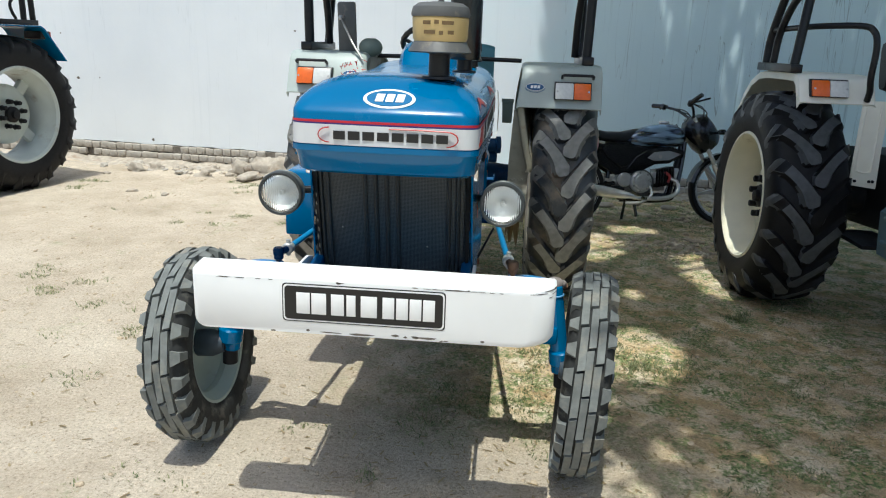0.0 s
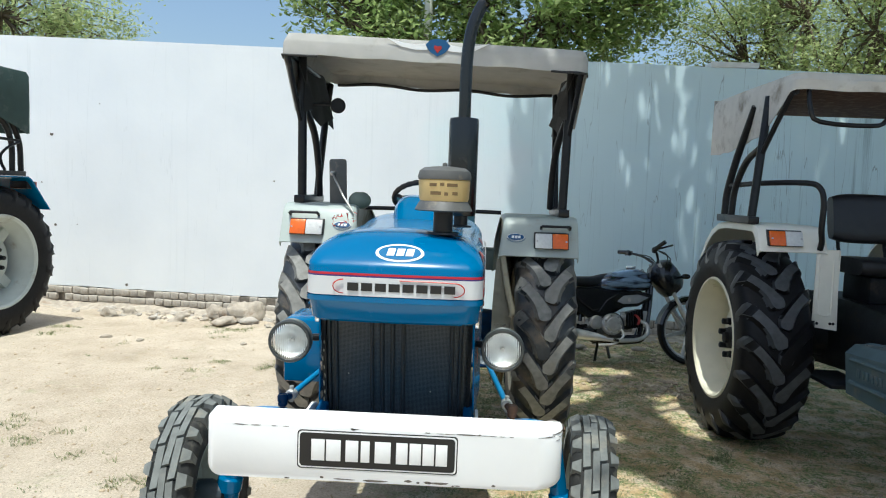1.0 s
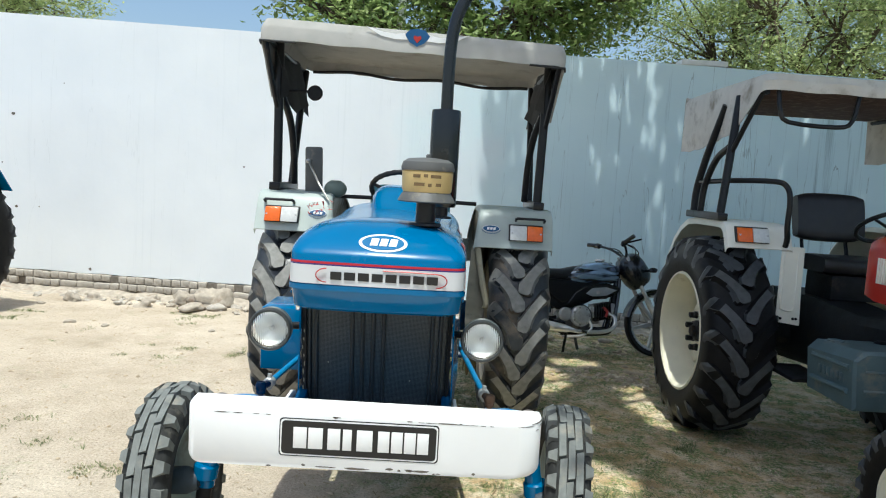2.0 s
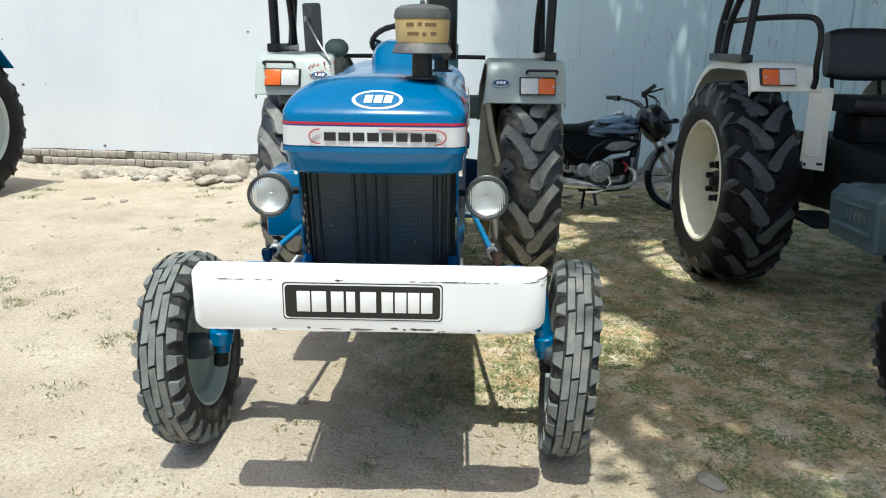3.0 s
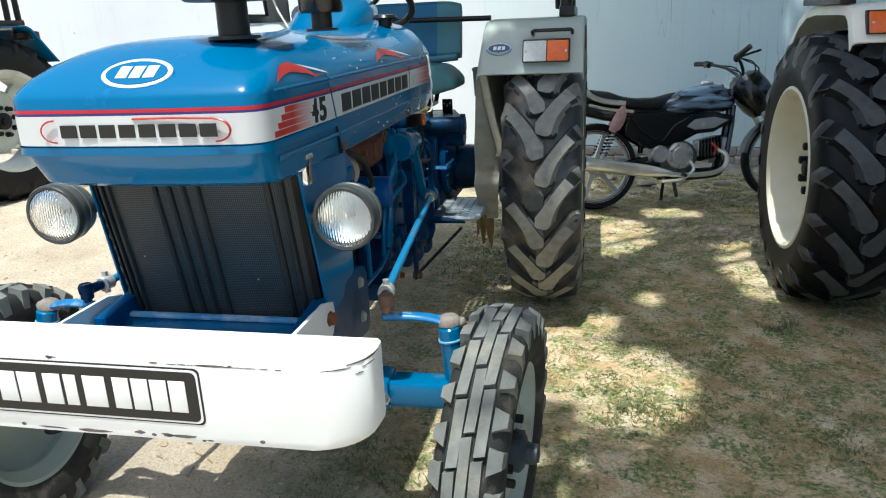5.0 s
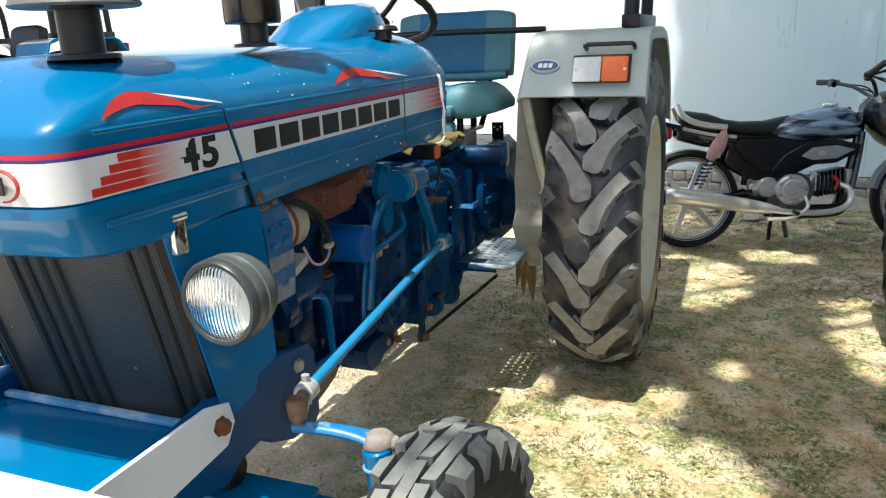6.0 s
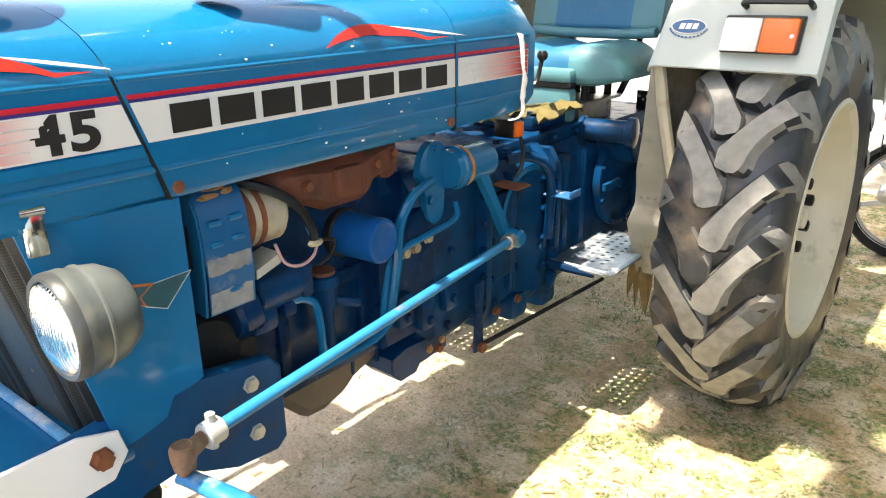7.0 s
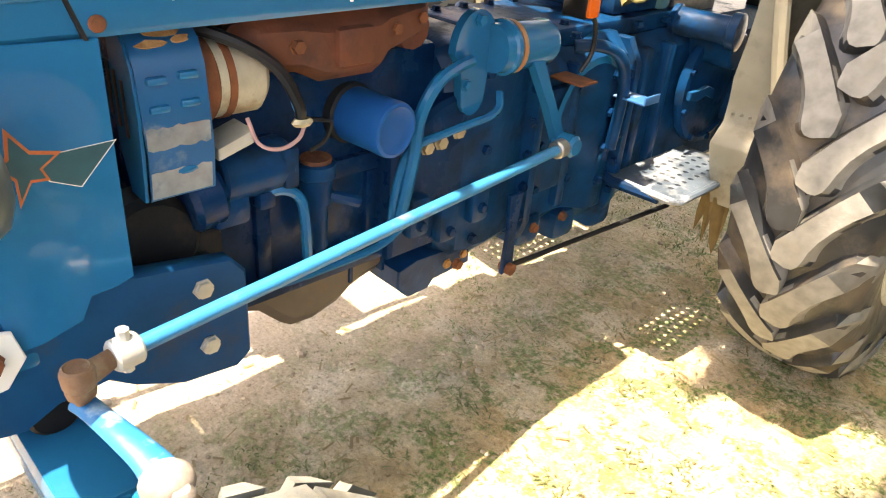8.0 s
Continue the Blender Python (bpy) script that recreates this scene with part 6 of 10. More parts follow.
def build_wiring(root):
    g = Geo()
    g.tube([(0.22, 0.86, 1.145), (0.262, 0.93, 1.125), (0.285, 1.00, 1.08), (0.295, 1.035, 1.02), (0.29, 1.045, 0.985)], 0.010, 8, smooth=5)
    part("loom", g, M_BLACK, root)
    for pts, r, mt in (([(0.275, 0.955, 1.00), (0.29, 0.965, 0.96), (0.295, 1.00, 0.945), (0.295, 1.035, 0.955), (0.292, 1.05, 0.975)], 0.0035, M_PINK),
                       ([(0.29, 1.045, 0.985), (0.29, 1.03, 1.01), (0.28, 1.03, 1.04)], 0.002, M_BLUE_ROD),
                       ([(0.29, 1.05, 0.985), (0.285, 1.09, 0.975), (0.27, 1.12, 0.96), (0.25, 1.12, 0.92), (0.235, 1.10, 0.90)], 0.004, M_DARK),
                       ([(0.25, 1.01, 1.09), (0.265, 1.03, 1.10), (0.262, 1.035, 1.125)], 0.0025, M_PLATE_WHITE)):
        g = Geo()
        g.tube(pts, r, 6, smooth=5)
        part("wire", g, mt, root)
    g = Geo()
    g.ball((0.293, 1.045, 0.982), 0.013, 8, (1, 1.6, 0.7))
    part("wire_joint", g, M_BRASS, root)


# ---- driver's place ----
def build_deck(root):
    for s in (-1, 1):
        # foot plate with raised studs
        g = Geo()
        cx, cy, step = 6, 11, 0.036
        for i in range(cx):
            for j in range(cy):
                ox, oy = 0.240 + step * i, 2.12 + step * j
                sq = [(s * (ox + step * a), oy + step * b) for a, b in ((0, 0), (0.5, 0), (1, 0), (1, 0.5), (1, 1), (0.5, 1), (0, 1), (0, 0.5))]
                r = 0.0085 if (0 < i < cx - 1 and 0 < j < cy - 1) else 0.001
                ho = [(s * (ox + step / 2 + r * math.cos(a)), oy + step / 2 + r * math.sin(a)) for a in [math.pi * (1.25 + k / 4) for k in range(8)]]
                g.ring([[(x, y, 0.596) for x, y in sq], [(x, y, 0.609) for x, y in sq], [(x, y, 0.6095) for x, y in ho], [(x, y, 0.596) for x, y in ho], [(x, y, 0.596) for x, y in sq]], caps=False)
        plate = part("foot_plate", g.weld(), M_STEP, root, "scraped steel foot plate with punched holes", fix=False)
        g = Geo()
        g.tube([(s * 0.24, 2.112, 0.601), (s * 0.44, 2.112, 0.601), (s * 0.458, 2.13, 0.601), (s * 0.458, 2.52, 0.601)], 0.011, 8)
        part("plate_edge", g, M_STEP, plate)
        g = Geo()
        g.tube([(s * 0.20, 2.12, 0.60), (s * 0.26, 2.10, 0.595), (s * 0.40, 2.12, 0.590)], 0.016, 8)
        part("plate_arm", g, M_BLUE_DULL, plate)
        # pedals
        g = Geo()
        g.box((min(s * 0.24, s * 0.335), 2.05, 0.845), (max(s * 0.24, s * 0.335), 2.12, 0.851), 0.002)
        g.box((min(s * 0.333, s * 0.338), 2.05, 0.845), (max(s * 0.333, s * 0.338), 2.12, 0.869), 0.002)
        pedal = part("pedal", g, M_PEDAL, root)
        g = Geo()
        g.tube([(s * 0.25, 2.09, 0.845), (s * 0.24, 2.08, 0.80), (s * 0.235, 2.07, 0.66)], 0.009, 8)
        part("pedal_arm", g, M_BLUE_DULL, pedal)
    # seat pan and cushions
    g = Geo()
    g.box((-0.16, 2.42, 1.07), (0.17, 2.72, 1.085), 0.005)
    g.box((-0.14, 2.45, 1.0), (-0.11, 2.70, 1.075), 0.004)
    g.box((0.11, 2.45, 1.0), (0.14, 2.70, 1.075), 0.004)
    seat = part("seat_frame", g, M_STEEL, root)
    for k in range(5):
        for y in (2.48, 2.66):
            g = Geo()
            g.cyl((-0.12 + 0.065 * k, y, 1.084), (-0.12 + 0.065 * k, y, 1.150), 0.015, n=8)
            part("seat_spring", g, M_DARK, seat)

    # one upholstered cushion, saddle-shaped, in three sewn panels, with a drop front
    def pad_ring(x, hw):
        k = abs(x) / hw
        top = 1.262 + 0.020 * math.sin(math.pi * min(1, k)) - 0.048 * max(0, k - 0.72) ** 2 / 0.0784
        low = 1.145 + 0.022 * max(0, k - 0.7) / 0.3
        f, b = 2.385 + 0.05 * k ** 3, 2.80 - 0.03 * k ** 3
        pts = []
        for cy, cz, a0, rr in ((b - 0.05, top - 0.05, 0, 0.05), (f + 0.06, top - 0.06, 90, 0.06), (f + 0.03, low + 0.03, 180, 0.03), (b - 0.03, low + 0.03, 270, 0.03)):
            m = min(1.0, 0.46 * (top - low) / 0.055)
            for i in range(4):
                a = radians(a0 + 90 * i / 3)
                pts.append((x, cy + rr * math.cos(a), (top - rr * m if a0 < 180 else low + rr * m) + rr * m * math.sin(a)))
        return pts
    seams = (-0.305, -0.118, 0.118, 0.305)
    for (x0, x1), mt, nm in zip(zip(seams, seams[1:]), (M_SEAT_TEAL, M_SEAT_BLUE, M_SEAT_TEAL), ("cushion_side", "cushion_middle", "cushion_side")):
        g = Geo()
        n = 9
        rings = []
        for i in range(n):
            x = x0 + (x1 - x0) * i / (n - 1)
            ring = pad_ring(x, 0.306)
            sink = 0.006 if i in (0, n - 1) and abs(x) < 0.2 else 0.0
            rings.append([(px, py, pz - sink * (1 if pz > 1.2 else -1)) for px, py, pz in ring])
        g.ring(rings)
        part(nm, g, mt, seat, sharp=60)
    for z0, z1, mt in ((1.155, 1.205, M_SEAT_TEAL), (1.020, 1.140, M_SEAT_TEAL)):
        g = Geo()
        g.box((-0.150, 2.352 if z0 > 1.1 else 2.362, z0), (0.150, 2.41, z1), 0.016)
        part("cushion_front", g, mt, seat)
    g = Geo()
    g.box((-0.148, 2.358, 1.138), (0.148, 2.40, 1.157), 0.003)
    part("front_piping", g, M_DARK, seat)

    def back_ring(x, hw):
        k = abs(x) / hw
        th = 0.050 - 0.014 * k ** 4
        top, low = 0.150 - 0.022 * k ** 5, -0.150
        pts = []
        for cy, cz, a0 in ((th - 0.03, top - 0.03, 0), (-th + 0.03, top - 0.03, 90), (-th + 0.03, low + 0.03, 180), (th - 0.03, low + 0.03, 270)):
            for i in range(4):
                a = radians(a0 + 90 * i / 3)
                pts.append((x, cy + 0.03 * math.cos(a) - 0.035 * k ** 2, cz + 0.03 * math.sin(a)))
        return pts
    seams = (-0.275, -0.175, 0.150, 0.275)
    for (x0, x1), mt, nm in zip(zip(seams, seams[1:]), (M_SEAT_TEAL, M_SEAT_BLUE, M_SEAT_TEAL), ("backrest_side", "backrest_middle", "backrest_side")):
        g = Geo()
        g.m = pose(0.01, 2.86, 1.44, -12)
        g.ring([back_ring(x0 + (x1 - x0) * i / 8, 0.276) for i in range(9)])
        part(nm, g, mt, seat, sharp=60)
    g = Geo()
    g.m = pose(0.01, 2.86, 1.44, -12)
    g.tube([(-0.262, -0.070, -0.150), (-0.14, -0.062, -0.158), (0, -0.058, -0.158), (0.14, -0.062, -0.158), (0.262, -0.070, -0.150)], 0.020, 10, smooth=3)
    part("backrest_roll", g, M_SEAT_TEAL, seat)
    for s in (-1, 1):
        g = Geo()
        g.tube([(s * 0.15, 2.74, 1.08), (s * 0.15, 2.86, 1.20), (s * 0.15, 2.93, 1.42)], 0.013, 8, smooth=4)
        part("backrest_stay", g, M_DARK, seat)
    # steering column and wheel
    c, ax = Vector((0.02, 1.98, 1.57)), Vector((0, 0.50, 0.866))
    q = ax.to_track_quat("Z", "Y").to_matrix().to_4x4()
    g = Geo()
    g.m = Matrix.Translation(c) @ q
    n = 56
    pts = [(0.205 * math.cos(2 * math.pi * i / n), 0.205 * math.sin(2 * math.pi * i / n), 0) for i in range(n + 1)]
    g.tube(pts, [0.0145 + (0.0016 if i % 2 else -0.0012) for i in range(n + 1)], 10)
    wheel = part("steering_wheel", g, M_BLACK, root, "black ribbed steering wheel")
    g = Geo()
    g.m = Matrix.Translation(c) @ q
    for a in (0.3, 2.4, 4.5):
        g.tube([(0.03 * math.cos(a), 0.03 * math.sin(a), -0.035), (0.11 * math.cos(a), 0.11 * math.sin(a), -0.028), (0.2 * math.cos(a), 0.2 * math.sin(a), -0.002)], 0.010, 8, smooth=3)
    g.lathe([(0.045, -0.06), (0.05, -0.03), (0.035, -0.015), (0.012, -0.012)], (0, 0, 0), (0, 0, 1), 20)
    part("spokes", g, M_BLACK, wheel)
    g = Geo()
    g.cyl(c - ax * 0.05, c - ax * 0.30, 0.028, n=14)
    part("steering_column", g, M_BLACK, wheel)
    g = Geo()
    g.tube([(0.215, 1.86, 1.26), (0.245, 1.96, 1.20), (0.25, 2.0, 1.28)], 0.007, 8, smooth=4)
    g.ball((0.25, 2.0, 1.285), 0.017, 10)
    part("hand_lever", g, M_BLACK, root)
    g = Geo()
    g.box((0.225, 1.790, 1.075), (0.292, 1.832, 1.128), 0.006)
    lamp = part("side_lamp", g, M_BLACK, root)
    g = Geo()
    g.box((0.286, 1.793, 1.080), (0.302, 1.830, 1.124), 0.005)
    part("side_lamp_lens", g, M_ORANGE, lamp)
    g = Geo()
    g.tube([(0.262, 1.83, 1.10), (0.275, 1.86, 1.06), (0.272, 1.87, 0.99), (0.262, 1.85, 0.945)], 0.006, 8, smooth=3)
    part("lamp_bracket", g, M_BLACK, lamp)
    # plate under the fuel filter
    g = Geo()
    g.box((0.20, 1.80, 0.925), (0.305, 1.87, 0.931), 0.002)
    part("battery_strap", g, M_RUST, root)


M_STEP = surface("scraped_step", (0.09, 0.125, 0.165), 0.4, 0.3, 0.2, 12, 0.1, 90, (0.58, 0.60, 0.62), 0.55, 5)
M_PEDAL = surface("worn_pedal", (0.03, 0.15, 0.38), 0.35, 0.2, 0.15, 12, 0.05, 90, (0.55, 0.57, 0.58), 0.5, 9)

# ---- mudguards, roof frame and canopy (all in a tractor's own frame) ----
def indicator(parent, s, y, x_in, x_out, z0, z1):
    """Lamp block with a clear and an orange half; the orange half is outward."""
    g = Geo()
    a, b = s * x_in, s * x_out
    g.box((min(a, b) - 0.006, y - 0.022, z0 - 0.006), (max(a, b) + 0.006, y + 0.01, z1 + 0.006), 0.006)
    lamp = part("indicator_lamp", g, M_BLACK, parent, "indicator lamp, half clear and half orange")
    mid = s * (x_in + 0.52 * (x_out - x_in))
    for x0, x1, mt in ((a, mid - s * 0.001, M_CLEAR), (mid + s * 0.001, b, M_ORANGE)):
        g = Geo()
        g.box((min(x0, x1), y - 0.046, z0), (max(x0, x1), y - 0.02, z1), 0.006)
        part("lens", g, mt, lamp)
    for x in (a + s * 0.012, b - s * 0.012):
        g = Geo()
        g.cyl((x, y - 0.049, (z0 + z1) / 2), (x, y - 0.044, (z0 + z1) / 2), 0.006, n=8)
        part("lamp_screw", g, M_STEEL, lamp)
    return lamp


RAKE = 0.40        # the guard's front face leans back towards its top


def rake(obs):
    for ob in obs:
        for v in ob.data.vertices:
            v.co.y += RAKE * (v.co.z - 1.34)
        rake(ob.children)


def build_mudguard(root, s, mt, badge=True, panel=True, dark=M_BLACK, x0=0.465, x1=0.935, lamp_x=0.662, lamp_z=1.296, skirt=1.243):
    mid = (skirt + 1.437) / 2
    prof = [(2.343 + RAKE * (skirt - 1.34), skirt), (2.348 + RAKE * (mid - 1.34), mid), (2.354 + RAKE * 0.092, 1.432), (2.372 + RAKE * 0.11, 1.462), (2.405 + RAKE * 0.12, 1.482), (2.56, 1.488), (2.95, 1.488), (3.12, 1.470), (3.27, 1.41), (3.40, 1.31), (3.50, 1.18), (3.56, 1.02)]
    cy, cz = 2.82, 0.75
    def offset(p, d):
        v = Vector((p[0] - cy, p[1] - cz)).normalized()
        return (p[0] - v.x * d, p[1] - v.y * d)
    g = Geo()
    rings = []
    splay = lambda x, z: x - (0.030 if panel else 0.0) * max(0.0, min(1.0, (1.46 - z) / 0.22)) * max(0.0, 1 - (x - x0) / 0.30)
    for x, d in ((x0, 0.034), (x0 + 0.003, 0.020), (x0 + 0.011, 0.009), (x0 + 0.024, 0.002), (x0 + 0.04, 0.0), (x1 - 0.02, 0.0), (x1 - 0.004, 0.004), (x1, 0.016), (x1, 0.050), (x1 - 0.005, 0.050), (x1 - 0.006, 0.018), (x1 - 0.02, 0.007), (x0 + 0.04, 0.007), (x0 + 0.026, 0.009), (x0 + 0.016, 0.015), (x0 + 0.009, 0.024), (x0 + 0.006, 0.035)):
        rings.append([(s * splay(x, p[1]), *offset(p, d)) for p in prof])
    g.ring(rings + [rings[0]], caps=False, closed=False)
    n = len(prof)
    for e in (0, n - 1):
        g.f.append(tuple(i * n + e for i in range(len(rings))))
    guard = part("mudguard", g, mt, root, "painted sheet mudguard over the rear tyre")
    if panel:
        # inner side sheet, dished outwards behind the front fold
        g = Geo()
        top = lambda y: lerp_table([(2.39, 1.42), (2.42, 1.455), (2.60, 1.470), (2.95, 1.470), (3.12, 1.452), (3.27, 1.395), (3.40, 1.30), (3.50, 1.18)], y)
        foot = lambda y: lerp_table([(2.39, 0.60), (2.60, 0.66), (2.90, 0.74), (3.30, 0.90), (3.50, 1.10)], y)
        dish = lambda y, k: lerp_table([(2.39, 0.443), (2.50, 0.470), (2.62, 0.520), (2.75, 0.538), (3.50, 0.538)], y) * (1 - k) + k * (x0 + 0.012)
        rows = []
        for y in (2.39, 2.44, 2.50, 2.56, 2.62, 2.75, 2.95, 3.12, 3.27, 3.40, 3.50):
            rows.append([(s * dish(y, max(0.0, (i - 5) / 3)), y, foot(y) + (top(y) - foot(y)) * i / 8) for i in range(9)])
        g.ring([r + [(x + s * 0.004, y, z) for x, y, z in r[::-1]] for r in rows])
        part("inner_panel", g, M_FLANGE, guard)
        # the sheet across the front of the guard: dented, creased near its foot, with a rolled lip beside the tyre
        g = Geo()
        lip_x = lambda z: lerp_table([(0.54, 0.525), (0.86, 0.538), (0.88, 0.545), (0.97, 0.522), (1.10, 0.494), (1.24, 0.472)], z)
        zs = [1.235, 1.19, 1.10, 1.00, 0.90, 0.83, 0.775, 0.765, 0.745, 0.725, 0.715, 0.66, 0.60, 0.54]
        def dent(x, z):
            y = 2.362 + 0.010 * noise.noise(Vector((x * 9, z * 5, 2.0))) + 0.12 * (x - 0.398)
            return y - lerp_table([(0.54, 0.052), (0.715, 0.052), (0.725, 0.050), (0.765, 0.008), (0.775, 0.0), (1.3, 0.0)], z) + 0.16 * max(0.0, 0.715 - z) + 0.006 * math.sin(z * 26) * (1 if z > 0.8 else 0)
        left = lambda z: 0.424 + lerp_table([(0.54, 0.025), (0.70, -0.008), (0.9, -0.010), (1.10, 0.0), (1.24, 0.008)], z)
        face = [[(s * (left(z) + (lip_x(z) - left(z)) * i / 9), dent(left(z) + (lip_x(z) - left(z)) * i / 9, z), z) for i in range(10)] for z in zs]
        back = [[(x, y + 0.004, z) for x, y, z in row] for row in face]
        g.ring([r + b[::-1] for r, b in zip(face, back)])
        part("front_panel", g, M_FLANGE, guard, "grimy dented sheet before the tyre")
        g = Geo()
        lip = curve_through([(0.468, 2.338, 1.245), (0.478, 2.342, 1.19), (0.494, 2.345, 1.10), (0.522, 2.350, 0.97), (0.545, 2.354, 0.88), (0.538, 2.360, 0.85)], 4)
        g.ring([[(s * (p.x + dx), p.y + dy, p.z) for dx, dy in ((-0.022, 0.0), (-0.016, -0.010), (0.0, -0.014), (0.014, -0.008), (0.018, 0.006), (0.0, 0.02))] for p in lip])
        part("rolled_lip", g, M_LIP, guard)
        for k in range(4):
            g = Geo()
            g.ball((s * (0.436 + 0.022 * k), dent(0.436 + 0.022 * k, 0.80) - 0.001, 0.800), 0.0055, 8)
            part("rivet", g, M_FLANGE, guard)
    indicator(guard, s, 2.348, lamp_x, lamp_x + 0.204, lamp_z, lamp_z + 0.090)
    if badge:
        g = Geo()
        g.tube([(s * 0.70, 2.36, 1.412), (s * 0.70, 2.315, 1.425), (s * 0.705, 2.31, 1.43), (s * 0.875, 2.31, 1.43), (s * 0.88, 2.315, 1.425), (s * 0.88, 2.36, 1.412)], 0.0085, 8)
        part("grab_handle", g, dark, guard)
        base = Matrix.Translation((s * 0.545, 2.349, 1.348)) @ pose(0, 0, 0, 82)
        for rx, rz, d, m2 in ((0.0535, 0.0215, 0.003, M_PLATE_WHITE), (0.051, 0.019, 0.0055, M_BADGE)):
            g = Geo()
            g.m = base
            g.prism(oval(rx, rz, 28, 0, 0.009), (0, 0, 0), (1, 0, 0), (0, 1, 0), (0, 0, d))
            part("oval_sticker", g, m2, guard)
        for k in range(13):
            a = radians(200 + 140 * k / 12)
            g = Geo()
            g.m = base @ Matrix.Translation((0.060 * math.cos(a), 0.012 + 0.034 * math.sin(a), 0)) @ pose(0, 0, 0, 0, 0, 30 * math.cos(a))
            g.box((-0.0034, -0.0022, 0.0), (0.0034, 0.0022, 0.0032), 0.0005)
            part("sticker_mark", g, M_BADGE, guard)
        for k in range(3):
            g = Geo()
            g.m = base
            x = -0.028 + 0.02 * k
            g.prism([(x, 0.001), (x + 0.015, 0.001), (x + 0.018, 0.017), (x + 0.003, 0.017)], (0, 0, 0), (1, 0, 0), (0, 1, 0), (0, 0, 0.0065))
            part("sticker_block", g, M_PLATE_WHITE, guard)
    rake([c for c in guard.children if c.name.split('.')[0] in ('indicator_lamp', 'grab_handle', 'oval_sticker', 'sticker_mark', 'sticker_block')])
    return guard


M_FLANGE = surface("grimy_cream_sheet", (0.23, 0.222, 0.175), 0.5, 0.0, 0.22, 9, 0.35, 30, (0.13, 0.105, 0.07), 0.58, 6)
M_LIP = surface("cream_lip_paint", (0.36, 0.335, 0.25), 0.5, 0.0, 0.12, 12, 0.1, 60, (0.22, 0.14, 0.08), 0.35, 11)


def build_roof_frame(root, s, mt, px=0.845, rear=True, forward=False):
    """forward: the posts lean inward and the rear tubes sweep forward under a lower roof."""
    g = Geo()
    g.box((min(s * (px - 0.03), s * (px + 0.04)), 2.47, 1.486), (max(s * (px - 0.03), s * (px + 0.04)), 3.08, 1.535), 0.006)
    part("frame_rail", g, mt, root)
    k = 1 if rear else -1
    if forward:
        posts = (([(px, 2.53, 1.53), (px - 0.045, 2.56, 1.95), (px - 0.09, 2.60, 2.32)], 0.027), ([(px, 2.90, 1.53), (px - 0.01, 2.88, 1.72), (px - 0.03, 2.76, 1.90), (px - 0.05, 2.60, 1.98)], 0.023),
                 ([(px, 3.03, 1.53), (px - 0.01, 3.03, 1.70), (px - 0.04, 2.96, 1.95), (px - 0.08, 2.80, 2.28)], 0.026))
        strut, bar = [(px - 0.045, 2.56, 1.93), (px - 0.07, 2.42, 2.12), (px - 0.10, 2.28, 2.31)], [(px - 0.12, 2.26, 2.31), (px - 0.12, 3.55, 2.30)]
    else:
        posts = (([(px, 2.53, 1.53), (px + 0.01, 2.54, 2.0), (px + 0.02, 2.55, 2.46)], 0.029), ([(px - 0.045, 2.86, 1.53), (px - 0.045, 2.80, 1.75), (px - 0.03, 2.72, 1.95), (px + 0.005, 2.60, 2.10)], 0.024),
                 ([(px + 0.005, 3.02, 1.53), (px + 0.005, 3.02 + 0.08 * k, 1.75), (px + 0.015, 3.02 + 0.28 * k, 2.10), (px + 0.025, 3.02 + 0.48 * k, 2.38)], 0.026))
        strut, bar = [(px + 0.015, 2.55, 1.98), (px + 0.035, 2.40, 2.20), (px + 0.055, 2.26, 2.44)], [(px + 0.045, 2.24, 2.405), (px + 0.045, 3.60 if rear else 3.05, 2.385)]
    for pts, r in posts:
        g = Geo()
        g.tube([(s * x, y, z) for x, y, z in pts], r, 10, smooth=5)
        part("frame_post", g, mt, root)
    for pts, r, nm in ((strut, 0.017, "frame_strut"), (bar, 0.016, "roof_bar")):
        g = Geo()
        g.tube([(s * x, y, z) for x, y, z in pts], r, 8)
        part(nm, g, mt, root)


